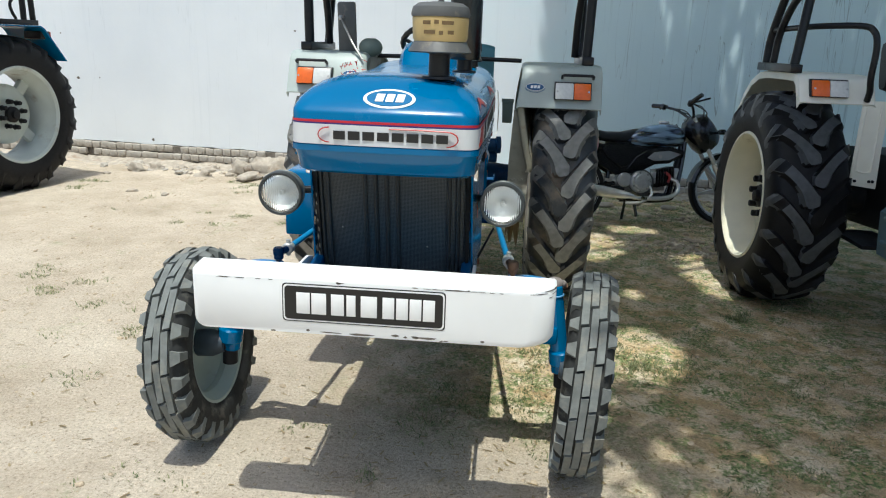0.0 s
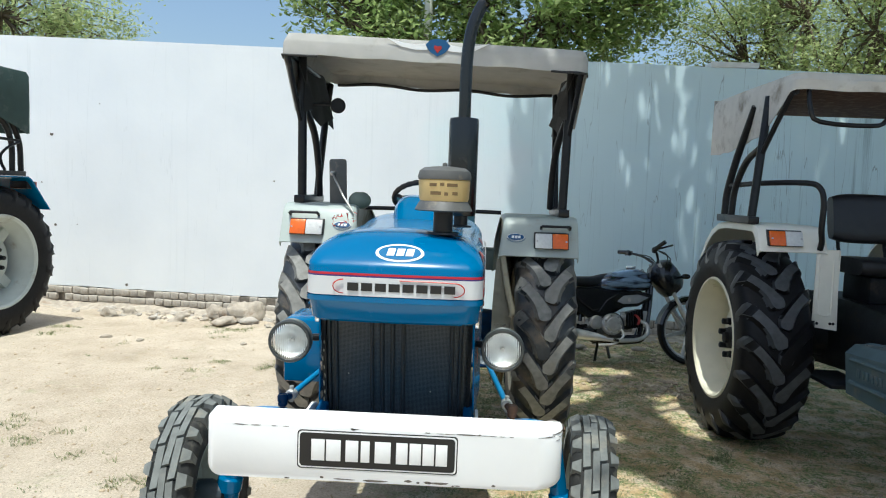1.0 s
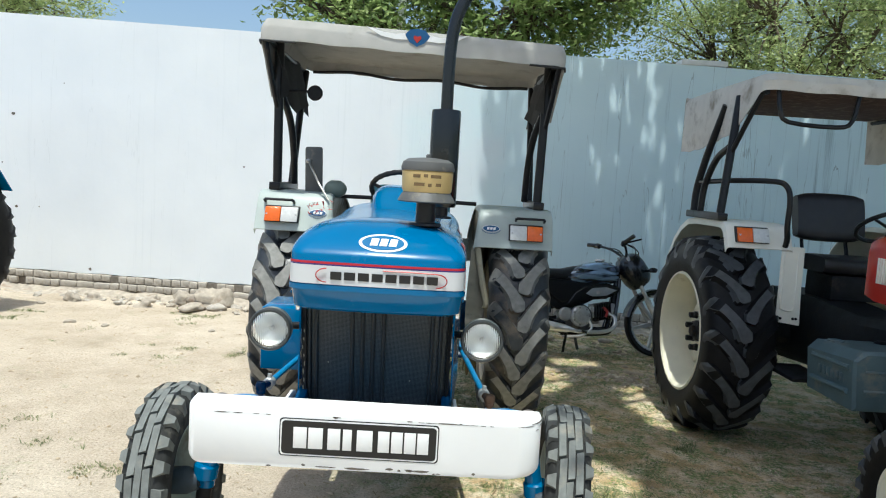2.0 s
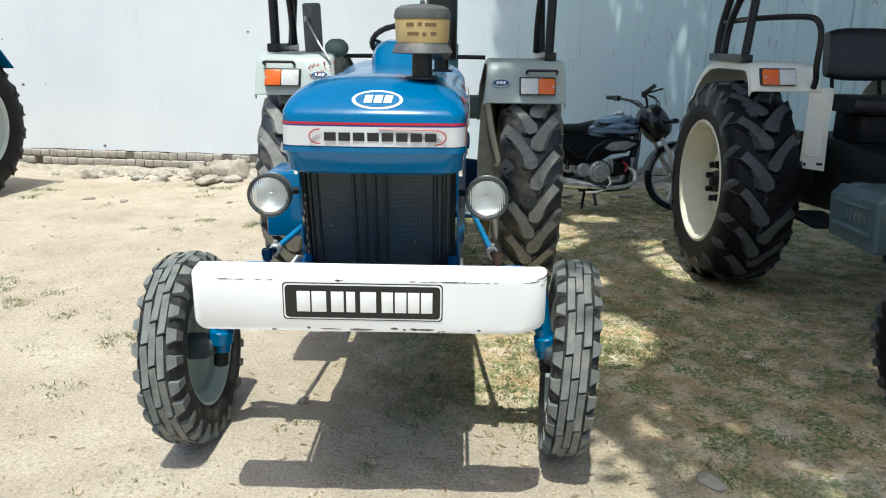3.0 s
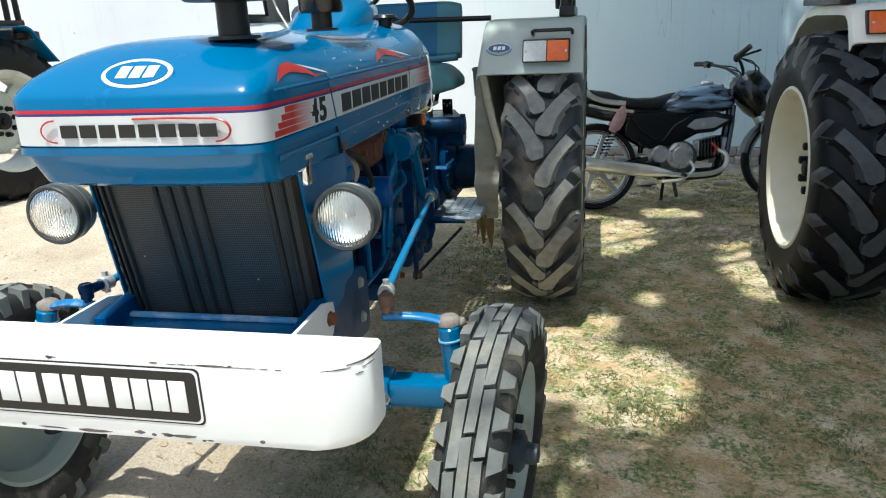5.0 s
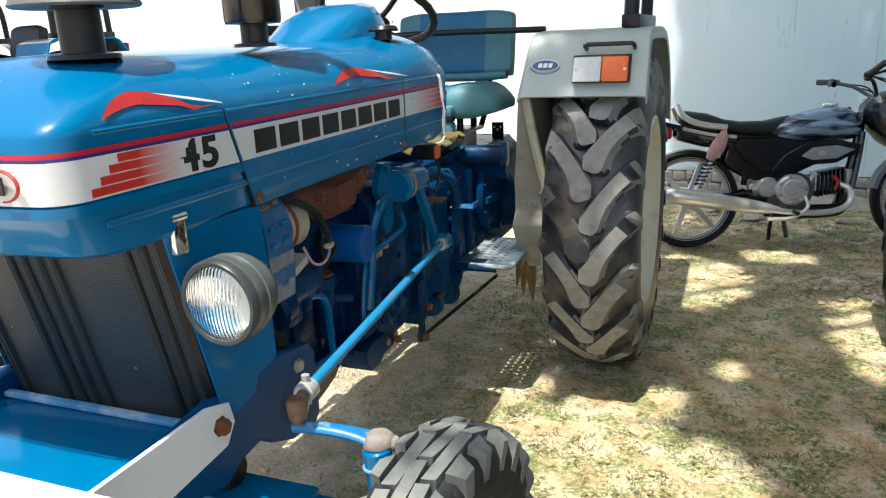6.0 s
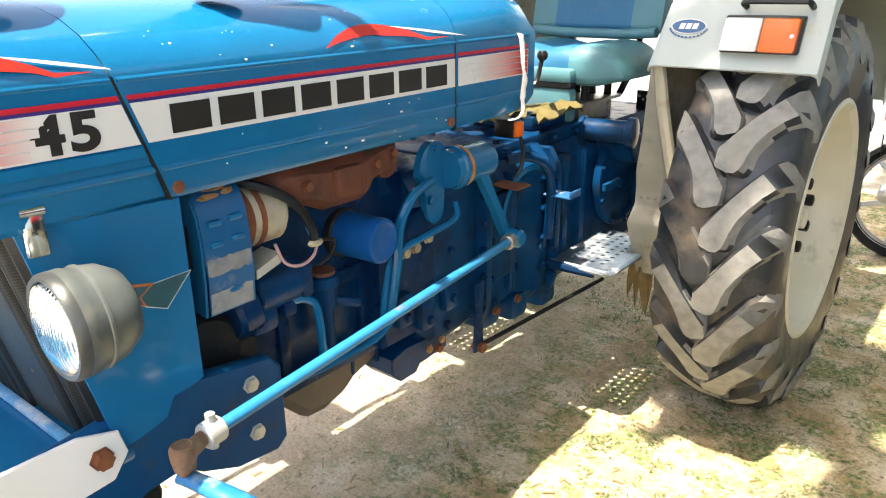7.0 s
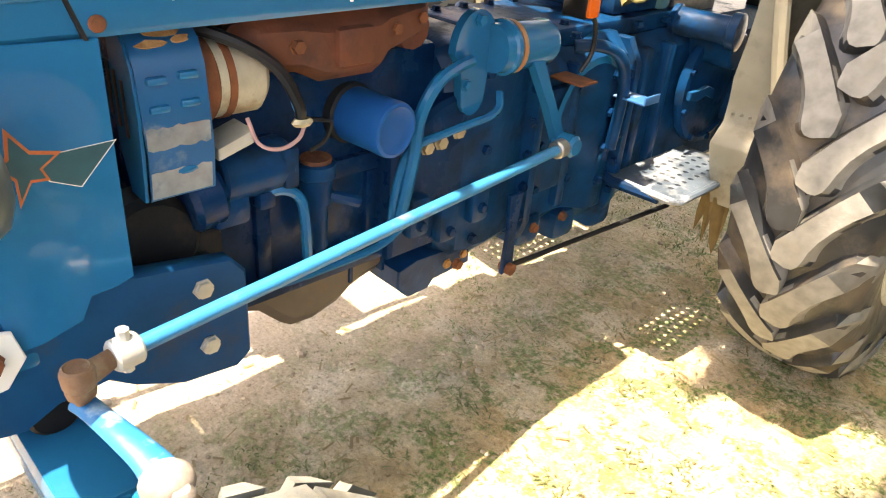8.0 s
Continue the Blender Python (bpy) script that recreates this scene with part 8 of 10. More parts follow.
def build_red_tractor():
    root = thing("tractor", pose(2.955, 0.125, 0.0, 0, 0, 0.5), "red tractor with cream mudguards and dusty canvas canopy in the shade", "tractor", "parked tractors")
    rear_wheel(root, pose(-0.745, 2.80, 0.676, 10), -1, M_RUBBER, M_LUG_DARK, M_RIM_WARM, R=0.690, W=0.45, rim=0.395, hub_mat=M_DARK, lugs=18)
    rear_wheel(root, pose(0.745, 2.80, 0.676, 22), 1, M_RUBBER, M_LUG_DARK, M_RIM_WARM, R=0.690, W=0.45, rim=0.395, hub_mat=M_DARK, lugs=18)
    front_wheel(root, pose(-0.645, 0.545, 0.366, 0, -3, 3), -1, M_RUBBER, M_LUG_DARK, M_RIM_WARM)
    front_wheel(root, pose(0.645, 0.545, 0.366, 0, 3, 3), 1, M_RUBBER, M_LUG_DARK, M_RIM_WARM)
    plain_bonnet(root, M_RED_PAINT)
    plain_chassis(root, M_DARK)
    plain_seat(root, M_BLACK_SEAT, 0.07, 0.04)
    for s in (-1, 1):
        build_mudguard(root, s, M_CREAM_WARM, badge=False, panel=False, x0=0.41, x1=0.85, lamp_x=0.585, lamp_z=1.362, skirt=1.325)
        build_roof_frame(root, s, M_BLACK, px=0.84, forward=True)
        g = Geo()
        g.tube([(s * 0.82, 3.00, 1.74), (s * 0.76, 2.62, 1.755), (s * 0.58, 2.36, 1.76), (s * 0.52, 2.30, 1.73), (s * 0.50, 2.28, 1.64), (s * 0.50, 2.285, 1.48), (s * 0.48, 2.31, 1.40), (s * 0.475, 2.335, 1.345)], 0.018, 10, smooth=4)
        part("hand_rail", g, M_BLACK, root)
        # splash plate before the tyre, with a pressed frame and bolts near its foot
        g = Geo()
        g.prism([(0.325, 0.83), (0.485, 0.85), (0.485, 1.345), (0.345, 1.345)], (0, 2.350, 0), (s, 0, 0), (0, 0, 1), (0, 0.006, 0), 0.002)
        plate = part("splash_plate", g, M_CREAM_WARM, root)
        g = Geo()
        g.tube([(s * x, 2.349, z) for x, z in ((0.375, 1.31), (0.370, 0.96), (0.378, 0.935), (0.395, 0.925), (0.440, 0.930), (0.458, 0.943), (0.462, 0.97), (0.462, 1.31))], 0.006, 8, smooth=2)
        part("pressed_frame", g, M_CREAM_WARM, plate)
        for x in (0.352, 0.372, 0.455):
            g = Geo()
            hex_bolt(g, (s * x, 2.349, 0.875), (0, -1, 0), 0.008, 0.008)
            part("bolt", g, M_DARK, plate)
        g = Geo()
        g.prism([(2.35, 0.85), (2.35, 1.34), (2.46, 1.34), (2.48, 0.87)], (s * 0.335, 0, 0), (0, 1, 0), (0, 0, 1), (s * 0.005, 0, 0))
        part("plate_side", g, M_CREAM_WARM, plate)
    canopy = build_canopy(root, M_CANVAS_WARM, tilt=0.8, zt=2.43, hw=0.76, front_drop=0.125, back_drop=0.03, side_hem=[(2.20, 0.125), (2.28, 0.14), (2.62, 0.36), (3.30, 0.45), (3.72, 0.45)])
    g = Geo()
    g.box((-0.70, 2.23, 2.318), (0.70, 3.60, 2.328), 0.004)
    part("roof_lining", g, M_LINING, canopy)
    g = Geo()
    g.tube([(-0.66, 2.24, 2.325), (-0.655, 2.21, 2.20), (-0.60, 2.20, 2.125), (-0.30, 2.20, 2.11), (-0.20, 2.21, 2.15), (-0.15, 2.24, 2.325)], 0.014, 10, smooth=3)
    part("grab_loop", g, M_BLACK, root)
    # tool box on the side step
    g = Geo()
    x0, x1 = -0.60, -0.24
    def box_ring(y, inset, zb, zt):
        return [(x0 + 0.02 + inset, y, zb + inset), (x1, y, zb + inset), (x1, y, zt - inset), (x0 + 0.05 + inset, y, zt - inset), (x0 + inset, y, zt - 0.05)]
    g.ring([box_ring(1.24, 0.012, 0.605, 0.90), box_ring(1.255, 0.0, 0.595, 0.905), box_ring(1.70, 0.0, 0.60, 0.875), box_ring(1.715, 0.012, 0.61, 0.87)])
    box = part("tool_box", g, M_TOOLBOX, root, "grey-blue moulded tool box")
    for z in (0.800, 0.675):
        g = Geo()
        g.tube([(x0 + 0.006, 1.29, z + 0.012), (x0 + 0.006, 1.64, z)], 0.016, 8)
        part("moulded_bar", g, M_TOOLBOX, box)
    for k in range(6):
        g = Geo()
        y = 1.34 + 0.042 * k
        g.box((x0 + 0.002, y, 0.722 - 0.001 * k), (x0 + 0.014, y + 0.030, 0.768 - 0.001 * k), 0.003)
        part("embossed_block", g, M_TOOLBOX, box)
    for z in (0.70, 0.80):
        g = Geo()
        g.tube([(x0 + 0.06, 1.240, z), (x1 - 0.03, 1.240, z)], 0.009, 8)
        part("moulded_bar", g, M_TOOLBOX, box)
    g = Geo()
    g.lathe([(0.045, 0), (0.045, 0.010), (0.036, 0.014), (0.032, 0.006), (0.01, 0.006)], (x0 + 0.11, 1.62, 0.876), (0, 0, 1), 18)
    part("box_cap", g, M_TOOLBOX, box)
    return root


build_red_tractor()


def build_far_tractor():
    root = thing("tractor", pose(-5.905, 2.15, 0.02, 0, 0, -10) @ Matrix.Scale(1.05, 4), "blue tractor with dark green canopy parked by the wall", "tractor", "parked tractors")
    for s, a in ((-1, 0), (1, 11)):
        rear_wheel(root, pose(s * 0.735, 2.81, 0.70, a), s, M_RUBBER, M_RUBBER, M_RIM_GREY, R=0.735, rim=0.43, hub_mat=M_DARK, disc_r=0.66)
        front_wheel(root, pose(s * 0.70, 0.60, 0.33), s, M_RUBBER, M_LUG_DARK, M_RIM_GREY)
        # straight-backed mudguard
        g = Geo()
        prof = [(2.40, 1.27), (2.48, 1.49), (2.59, 1.525), (3.12, 1.525), (3.17, 1.50), (3.42, 1.19)]
        x0, x1 = 0.46, 0.95
        inner = [(2.415, 1.27), (2.49, 1.478), (2.60, 1.512), (3.11, 1.512), (3.155, 1.49), (3.405, 1.19)]
        g.ring([[(s * x, y, z) for y, z in prof + inner[::-1]] for x in (x0, x1)])
        guard = part("mudguard", g, M_BLUE, root)
        g = Geo()
        g.box((min(s * 0.70, s * 0.90), 3.16, 1.40), (max(s * 0.70, s * 0.90), 3.28, 1.475), 0.008)
        part("tail_lamp", g, M_BLACK, guard)
        g = Geo()
        g.box((min(s * 0.70, s * 0.90), 3.281, 1.405), (max(s * 0.70, s * 0.90), 3.292, 1.47), 0.004)
        part("tail_lens", g, M_RED, guard)
        g = Geo()
        g.box((min(s * 0.815, s * 0.885), 2.56, 1.527), (max(s * 0.815, s * 0.885), 3.17, 1.575), 0.006)
        part("frame_rail", g, M_BLACK, root)
        # upright front post, a hoop behind it and the bent rear post
        for pts, r in (([(0.85, 2.60, 1.57), (0.855, 2.60, 2.0), (0.86, 2.61, 2.50)], 0.029), ([(0.85, 3.03, 1.57), (0.85, 3.02, 1.85), (0.85, 2.93, 2.03), (0.85, 2.78, 2.12), (0.85, 2.62, 2.13)], 0.027),
                       ([(0.85, 3.14, 1.57), (0.85, 3.12, 1.85), (0.85, 3.02, 2.05), (0.85, 2.88, 2.25), (0.85, 2.76, 2.48)], 0.027)):
            g = Geo()
            g.tube([(s * x, y, z) for x, y, z in pts], r, 10, smooth=5)
            part("frame_post", g, M_BLACK, root)
        g = Geo()
        g.tube([(s * 0.87, 3.10, 1.87), (s * 0.87, 2.85, 1.88), (s * 0.87, 2.50, 1.88), (s * 0.87, 2.40, 1.84), (s * 0.87, 2.36, 1.76)], 0.014, 8, smooth=3)
        g.tube([(s * 0.88, 3.09, 1.86), (s * 0.88, 2.95, 1.80), (s * 0.88, 2.86, 1.72), (s * 0.88, 2.87, 1.64), (s * 0.88, 2.91, 1.58)], 0.014, 8, smooth=3)
        part("hand_rail", g, M_BLACK, root)
        g = Geo()
        g.tube([(s * 0.89, 3.13, 2.36), (s * 0.89, 3.16, 2.10), (s * 0.87, 3.12, 1.98)], 0.011, 6)
        part("canopy_tie", g, M_BLACK, root)
    plain_bonnet(root, M_BLUE)
    plain_chassis(root, M_BLUE_DULL)
    plain_seat(root, M_BLACK_SEAT)
    g = Geo()
    g.cyl((0.2, 0.9, 1.45), (0.2, 0.9, 1.95), 0.06, n=18, b=0.01)
    g.cyl((0.2, 0.9, 1.93), (0.2, 0.9, 2.3), 0.025, n=12)
    part("exhaust", g, M_BLACK, root)
    build_canopy(root, M_CANVAS_GREEN, tilt=0.5, zt=2.58, y_front=1.70, y_back=3.22, side_hem=[(1.70, 0.15), (1.82, 0.17), (2.12, 0.42), (2.62, 0.44), (2.95, 0.54), (3.22, 0.66)], back_drop=0.62)
    return root


build_far_tractor()

# ---- motorcycle: x forward, the right side faces -y ----
M_ALLOY = surface("grey_alloy", (0.50, 0.50, 0.50), 0.4, 0.6, 0.1, 20, 0.05, 90, DUST, 0.35, 8)
M_BIKE_BLACK = surface("bike_black", (0.010, 0.011, 0.013), 0.22, 0.0, 0.1, 10, 0.0, coat=0.3)
M_DIRTY_CHROME = surface("dirty_chrome", (0.80, 0.79, 0.77), 0.24, 0.6, 0.1, 20, 0.03, 80, (0.40, 0.34, 0.27), 0.15, 9)
M_ENGINE_DARK = surface("oily_alloy", (0.12, 0.12, 0.12), 0.42, 0.5, 0.2, 25, 0.1, 90, (0.05, 0.04, 0.03), 0.45, 12)
M_ENGINE = surface("engine_alloy", (0.56, 0.56, 0.55), 0.38, 0.6, 0.15, 25, 0.1, 90, (0.12, 0.10, 0.08), 0.35, 12)


def bike_tank():
    """Dark blue metallic lacquer; its pale slanting silver blue streaks are graphics and painted sky reflection."""
    m = surface("bike_tank_lacquer", (0.010, 0.020, 0.042), 0.14, 0.25, 0.1, 10, 0.0, coat=0.7)
    n, l = m.node_tree.nodes, m.node_tree.links
    p = n["Principled BSDF"]
    co, mp, nz, mr, mx = n.new("ShaderNodeTexCoord"), n.new("ShaderNodeMapping"), n.new("ShaderNodeTexNoise"), n.new("ShaderNodeMapRange"), n.new("ShaderNodeMix")
    mp.inputs["Rotation"].default_value = (0, radians(20), 0)
    mp.inputs["Scale"].default_value = (2.4, 1.0, 15.0)
    l.new(co.outputs["Object"], mp.inputs[0])
    nz.inputs["Scale"].default_value, nz.inputs["Detail"].default_value, nz.inputs["Roughness"].default_value = 1.6, 3.0, 0.5
    l.new(mp.outputs[0], nz.inputs["Vector"])
    mr.inputs["From Min"].default_value, mr.inputs["From Max"].default_value = 0.44, 0.55
    l.new(nz.outputs["Fac"], mr.inputs["Value"])
    mx.data_type = "RGBA"
    mx.inputs["B"].default_value = (0.26, 0.38, 0.53, 1)
    l.new(mr.outputs[0], mx.inputs["Factor"])
    l.new(p.inputs["Base Color"].links[0].from_socket, mx.inputs["A"])
    l.new(mx.outputs["Result"], p.inputs["Base Color"])
    return m


M_BIKE_TANK = bike_tank()
M_BIKE_SILVER = surface("silver_lacquer", (0.48, 0.50, 0.53), 0.26, 0.5, 0.12, 14, 0.0)


def bike_wheel(root, c, R, w):
    g = Geo()
    prof = [(R - 0.035, -w * 0.42), (R - 0.012, -w * 0.5), (R - 0.003, -w * 0.3), (R, 0), (R - 0.003, w * 0.3), (R - 0.012, w * 0.5), (R - 0.035, w * 0.42), (R - 0.055, w * 0.3), (R - 0.055, -w * 0.3), (R - 0.035, -w * 0.42)]
    g.lathe(prof, c, (0, 1, 0), 48, caps=False)
    wheel = part("wheel", g, M_RUBBER, root)
    g = Geo()
    rr = R - 0.05
    g.lathe([(rr, -w * 0.34), (rr + 0.006, -w * 0.36), (rr - 0.006, -w * 0.2), (rr - 0.022, -w * 0.12), (rr - 0.022, w * 0.12), (rr - 0.006, w * 0.2), (rr + 0.006, w * 0.36), (rr, w * 0.34)], c, (0, 1, 0), 44, caps=False)
    part("rim", g, M_ALLOY, wheel)
    g = Geo()
    g.cyl((c[0], c[1] - 0.05, c[2]), (c[0], c[1] + 0.05, c[2]), 0.055, n=20, b=0.006)
    part("hub", g, M_ALLOY, wheel)
    for k in range(6):
        a = 2 * math.pi * (k + 0.2) / 6
        u = Vector((math.cos(a), 0, math.sin(a)))
        v = Vector((-math.sin(a), 0, math.cos(a)))
        cc = Vector(c)
        g = Geo()
        g.ring([[cc + u * 0.04 + v * 0.018 + Vector((0, -0.02, 0)), cc + u * 0.04 - v * 0.018 + Vector((0, -0.02, 0)), cc + u * 0.04 - v * 0.018 + Vector((0, 0.02, 0)), cc + u * 0.04 + v * 0.018 + Vector((0, 0.02, 0))],
                [cc + u * (rr - 0.01) + v * 0.011 + Vector((0, -0.012, 0)), cc + u * (rr - 0.01) - v * 0.011 + Vector((0, -0.012, 0)), cc + u * (rr - 0.01) - v * 0.011 + Vector((0, 0.012, 0)), cc + u * (rr - 0.01) + v * 0.011 + Vector((0, 0.012, 0))]])
        part("spoke", g, M_ALLOY, wheel)
    return wheel


def blob(root, name, rows, mt, n=16, label=""):
    """A smooth body along x: rows of (x, half width, z low, z high, y centre)."""
    g = Geo()
    rings = []
    for x, hw, z0, z1 in rows:
        rings.append([(x, hw * math.copysign(abs(math.cos(a)) ** 0.7, math.cos(a)), (z0 + z1) / 2 + (z1 - z0) / 2 * math.copysign(abs(math.sin(a)) ** 0.7, math.sin(a))) for a in [2 * math.pi * i / n for i in range(n)]])
    g.ring(rings)
    return part(name, g, mt, root, label, sharp=50)


def build_motorcycle():
    place = Matrix.Translation((1.045, 4.68, 0.0)) @ Matrix.Rotation(radians(13), 4, "Z") @ Matrix.Rotation(radians(-9), 4, "X") @ Matrix.Scale(1.07, 4)
    root = thing("motorcycle", place, "black and blue motorcycle leaning on its stand by the wall", "motorcycle")
    bike_wheel(root, (-0.045, 0, 0.315), 0.315, 0.09)
    bike_wheel(root, (1.375, 0, 0.315), 0.315, 0.08)
    # frame
    for pts, r in (([(0.30, 0, 0.40), (0.34, 0, 0.70), (0.62, 0, 0.74), (0.92, 0, 0.86)], 0.020), ([(0.985, 0, 0.84), (0.965, 0, 0.62), (0.865, 0, 0.25), (0.40, 0, 0.24)], 0.030),
                   ([(0.34, -0.09, 0.70), (0.0, -0.10, 0.74), (-0.22, -0.08, 0.80)], 0.014), ([(0.34, 0.09, 0.70), (0.0, 0.10, 0.74), (-0.22, 0.08, 0.80)], 0.014),
                   ([(0.33, -0.09, 0.36), (0.0, -0.10, 0.31)], 0.018), ([(0.33, 0.09, 0.36), (0.0, 0.10, 0.31)], 0.018)):
        g = Geo()
        g.tube(pts, r, 8)
        part("frame_tube", g, M_BIKE_BLACK, root)
    # tank, seat and side panels
    blob(root, "fuel_tank", [(0.395, 0.05, 0.688, 0.715), (0.44, 0.09, 0.678, 0.765), (0.51, 0.115, 0.668, 0.812), (0.60, 0.13, 0.664, 0.848), (0.70, 0.14, 0.66, 0.872), (0.80, 0.142, 0.66, 0.884), (0.88, 0.132, 0.668, 0.872), (0.94, 0.105, 0.685, 0.84), (0.975, 0.05, 0.71, 0.79)], M_BIKE_TANK, label="metallic blue fuel tank with painted pale sky reflection between dark stripes")
    g = Geo()
    g.cyl((0.80, 0, 0.878), (0.80, 0, 0.905), 0.045, n=18, b=0.008)
    part("tank_cap", g, M_DIRTY_CHROME, root)
    blob(root, "seat", [(-0.113, 0.05, 0.805, 0.865), (-0.083, 0.1, 0.785, 0.88), (0.05, 0.125, 0.76, 0.86), (0.154, 0.125, 0.74, 0.82), (0.25, 0.118, 0.715, 0.805), (0.4, 0.112, 0.705, 0.805), (0.50, 0.085, 0.715, 0.826), (0.555, 0.05, 0.745, 0.835)], M_BIKE_SEAT, label="long black seat")
    blob(root, "tail_fairing", [(-0.146, 0.03, 0.72, 0.76), (-0.117, 0.07, 0.69, 0.79), (0.034, 0.11, 0.65, 0.76), (0.178, 0.115, 0.63, 0.73), (0.28, 0.1, 0.64, 0.71)], M_BIKE_BLACK)
    for s in (-1, 1):
        g = Geo()
        g.prism([(0.20, 0.655), (0.235, 0.69), (0.42, 0.70), (0.64, 0.66), (0.60, 0.60), (0.50, 0.52), (0.376, 0.49), (0.26, 0.575)], (0, s * 0.105, 0), (1, 0, 0), (0, 0, 1), (0, s * 0.02, 0), 0.012)
        part("side_panel", g, M_BIKE_BLACK, root)
        g = Geo()
        g.prism([(0.21, 0.652), (0.25, 0.683), (0.45, 0.685), (0.61, 0.658), (0.54, 0.605), (0.42, 0.600), (0.28, 0.613)], (0, s * 0.120, 0), (1, 0, -0.02), (0, -s * 0.35, 1), (0, s * 0.014, 0.004), 0.010)
        part("side_flash", g, M_BIKE_SILVER, root, "pale silver blue side panel")
        g = Geo()
        g.prism([(0.42, 0.485), (0.50, 0.590), (0.63, 0.668), (0.80, 0.680), (0.95, 0.640), (0.915, 0.595), (0.80, 0.535), (0.66, 0.525), (0.56, 0.515)], (0, s * 0.122, 0), (1, 0, 0), (0, 0, 1), (0, s * 0.018, 0), 0.012)
        part("tank_shroud", g, M_BIKE_BLACK, root)
        g = Geo()
        g.prism([(0.60, 0.580), (0.66, 0.630), (0.80, 0.642), (0.905, 0.615), (0.80, 0.562), (0.66, 0.555)], (0, s * 0.139, 0), (1, 0, 0), (0, 0, 1), (0, s * 0.007, 0), 0.004)
        plate = part("shroud_plate", g, M_BIKE_SILVER, root)
        g = Geo()
        g.cyl((0.715, s * 0.142, 0.592), (0.715, s * 0.152, 0.592), 0.017, n=16, b=0.003)
        part("plate_boss", g, M_DIRTY_CHROME, plate)
        # grab rail and shock absorber
        g = Geo()
        g.tube([(0.16, s * 0.125, 0.765), (0.02, s * 0.13, 0.785), (-0.09, s * 0.125, 0.83), (-0.14, s * 0.09, 0.91)], 0.019, 8, smooth=4)
        part("grab_rail", g, M_DIRTY_CHROME, root)
        g = Geo()
        g.tube([(0.22, s * 0.122, 0.705), (0.06, s * 0.125, 0.725), (-0.10, s * 0.10, 0.765)], 0.012, 8, smooth=3)
        part("tail_strip", g, M_DIRTY_CHROME, root)
        g = Geo()
        g.cyl((-0.045, s * 0.115, 0.32), (0.140, s * 0.115, 0.69), 0.014, n=10)
        shock = part("shock_absorber", g, M_DIRTY_CHROME, root)
        g = Geo()
        pts = []
        for i in range(73):
            t = i / 72
            p = Vector((-0.005, s * 0.115, 0.40)).lerp(Vector((0.100, s * 0.115, 0.61)), t)
            a = t * 9 * 2 * math.pi
            pts.append(p + Vector((math.cos(a) * 0.026, math.sin(a) * 0.026, -math.cos(a) * 0.007)))
        g.tube(pts, 0.005, 5)
        part("spring", g, M_BIKE_BLACK, shock)
        # fork leg
        g = Geo()
        g.cyl((1.368, s * 0.085, 0.30), (1.035, s * 0.085, 0.93), 0.020, 0.017, 12)
        g.cyl((1.370, s * 0.085, 0.29), (1.245, s * 0.085, 0.53), 0.027, n=12, b=0.004)
        part("fork_leg", g, M_DIRTY_CHROME, root)
        g = Geo()
        # the bars are turned a little towards the wall
        near = s < 0
        tip = Vector((0.968, -0.345, 1.105)) if near else Vector((0.83, 0.335, 1.06))
        root_end = Vector((0.915, -0.250, 1.045)) if near else Vector((0.89, 0.255, 1.05))
        g.tube([(1.05, 0, 0.92), (1.035, s * 0.07, 0.955), (0.985, s * 0.15, 1.01), tuple(root_end)], 0.012, 8, smooth=4)
        bar = part("handlebar", g, M_BIKE_BLACK, root)
        g = Geo()
        g.cyl(root_end, tip, 0.019, n=12, b=0.003)
        part("grip", g, M_BIKE_BLACK, bar)
        g = Geo()
        g.cyl(root_end + Vector((0.012, -s * 0.035, -0.012)), root_end + Vector((0.0, s * 0.005, 0.002)), 0.026, n=12, b=0.005)
        part("switch_block", g, M_BIKE_BLACK, bar)
        g = Geo()
        g.tube([root_end + Vector((0.02, 0, 0)), root_end + Vector((0.06, s * 0.03, 0.012)), tip + Vector((0.073, 0, -0.028))], 0.008, 6)
        part("lever", g, M_BIKE_BLACK, bar)
        for k in range(2):
            g = Geo()
            g.tube([root_end + Vector((0.03, -s * 0.01 * k, -0.01)), (1.08 + 0.03 * k, s * 0.16, 1.00 - 0.03 * k), (1.10, s * 0.08, 0.86), (1.03, s * 0.05, 0.74)], 0.005, 6, smooth=4)
            part("cable", g, M_BIKE_BLACK, bar)
        g = Geo()
        g.tube([(1.22, s * 0.07, 0.80), (1.235, s * 0.16, 0.805)], 0.010, 6)
        g.ball((1.245, s * 0.19, 0.808), 0.034, 10, (1.3, 0.9, 0.8))
        part("turn_signal", g, M_BIKE_BLACK, root)
    # mudguards
    for c, a0, a1, R, hw, nm in (((-0.045, 0, 0.305), 40, 168, 0.335, 0.062, "rear_fender"), ((1.375, 0, 0.305), 18, 168, 0.335, 0.058, "front_fender")):
        g = Geo()
        rings = []
        for i in range(15):
            a = radians(a0 + (a1 - a0) * i / 14)
            rings.append([(c[0] + (R - dr) * math.cos(a), w * hw, c[2] + (R - dr) * math.sin(a)) for w, dr in ((-1, 0.03), (-0.8, 0.008), (0, 0), (0.8, 0.008), (1, 0.03), (0.78, 0.014), (0, 0.006), (-0.78, 0.014))])
        g.ring(rings)
        part(nm, g, M_BIKE_BLACK, root)
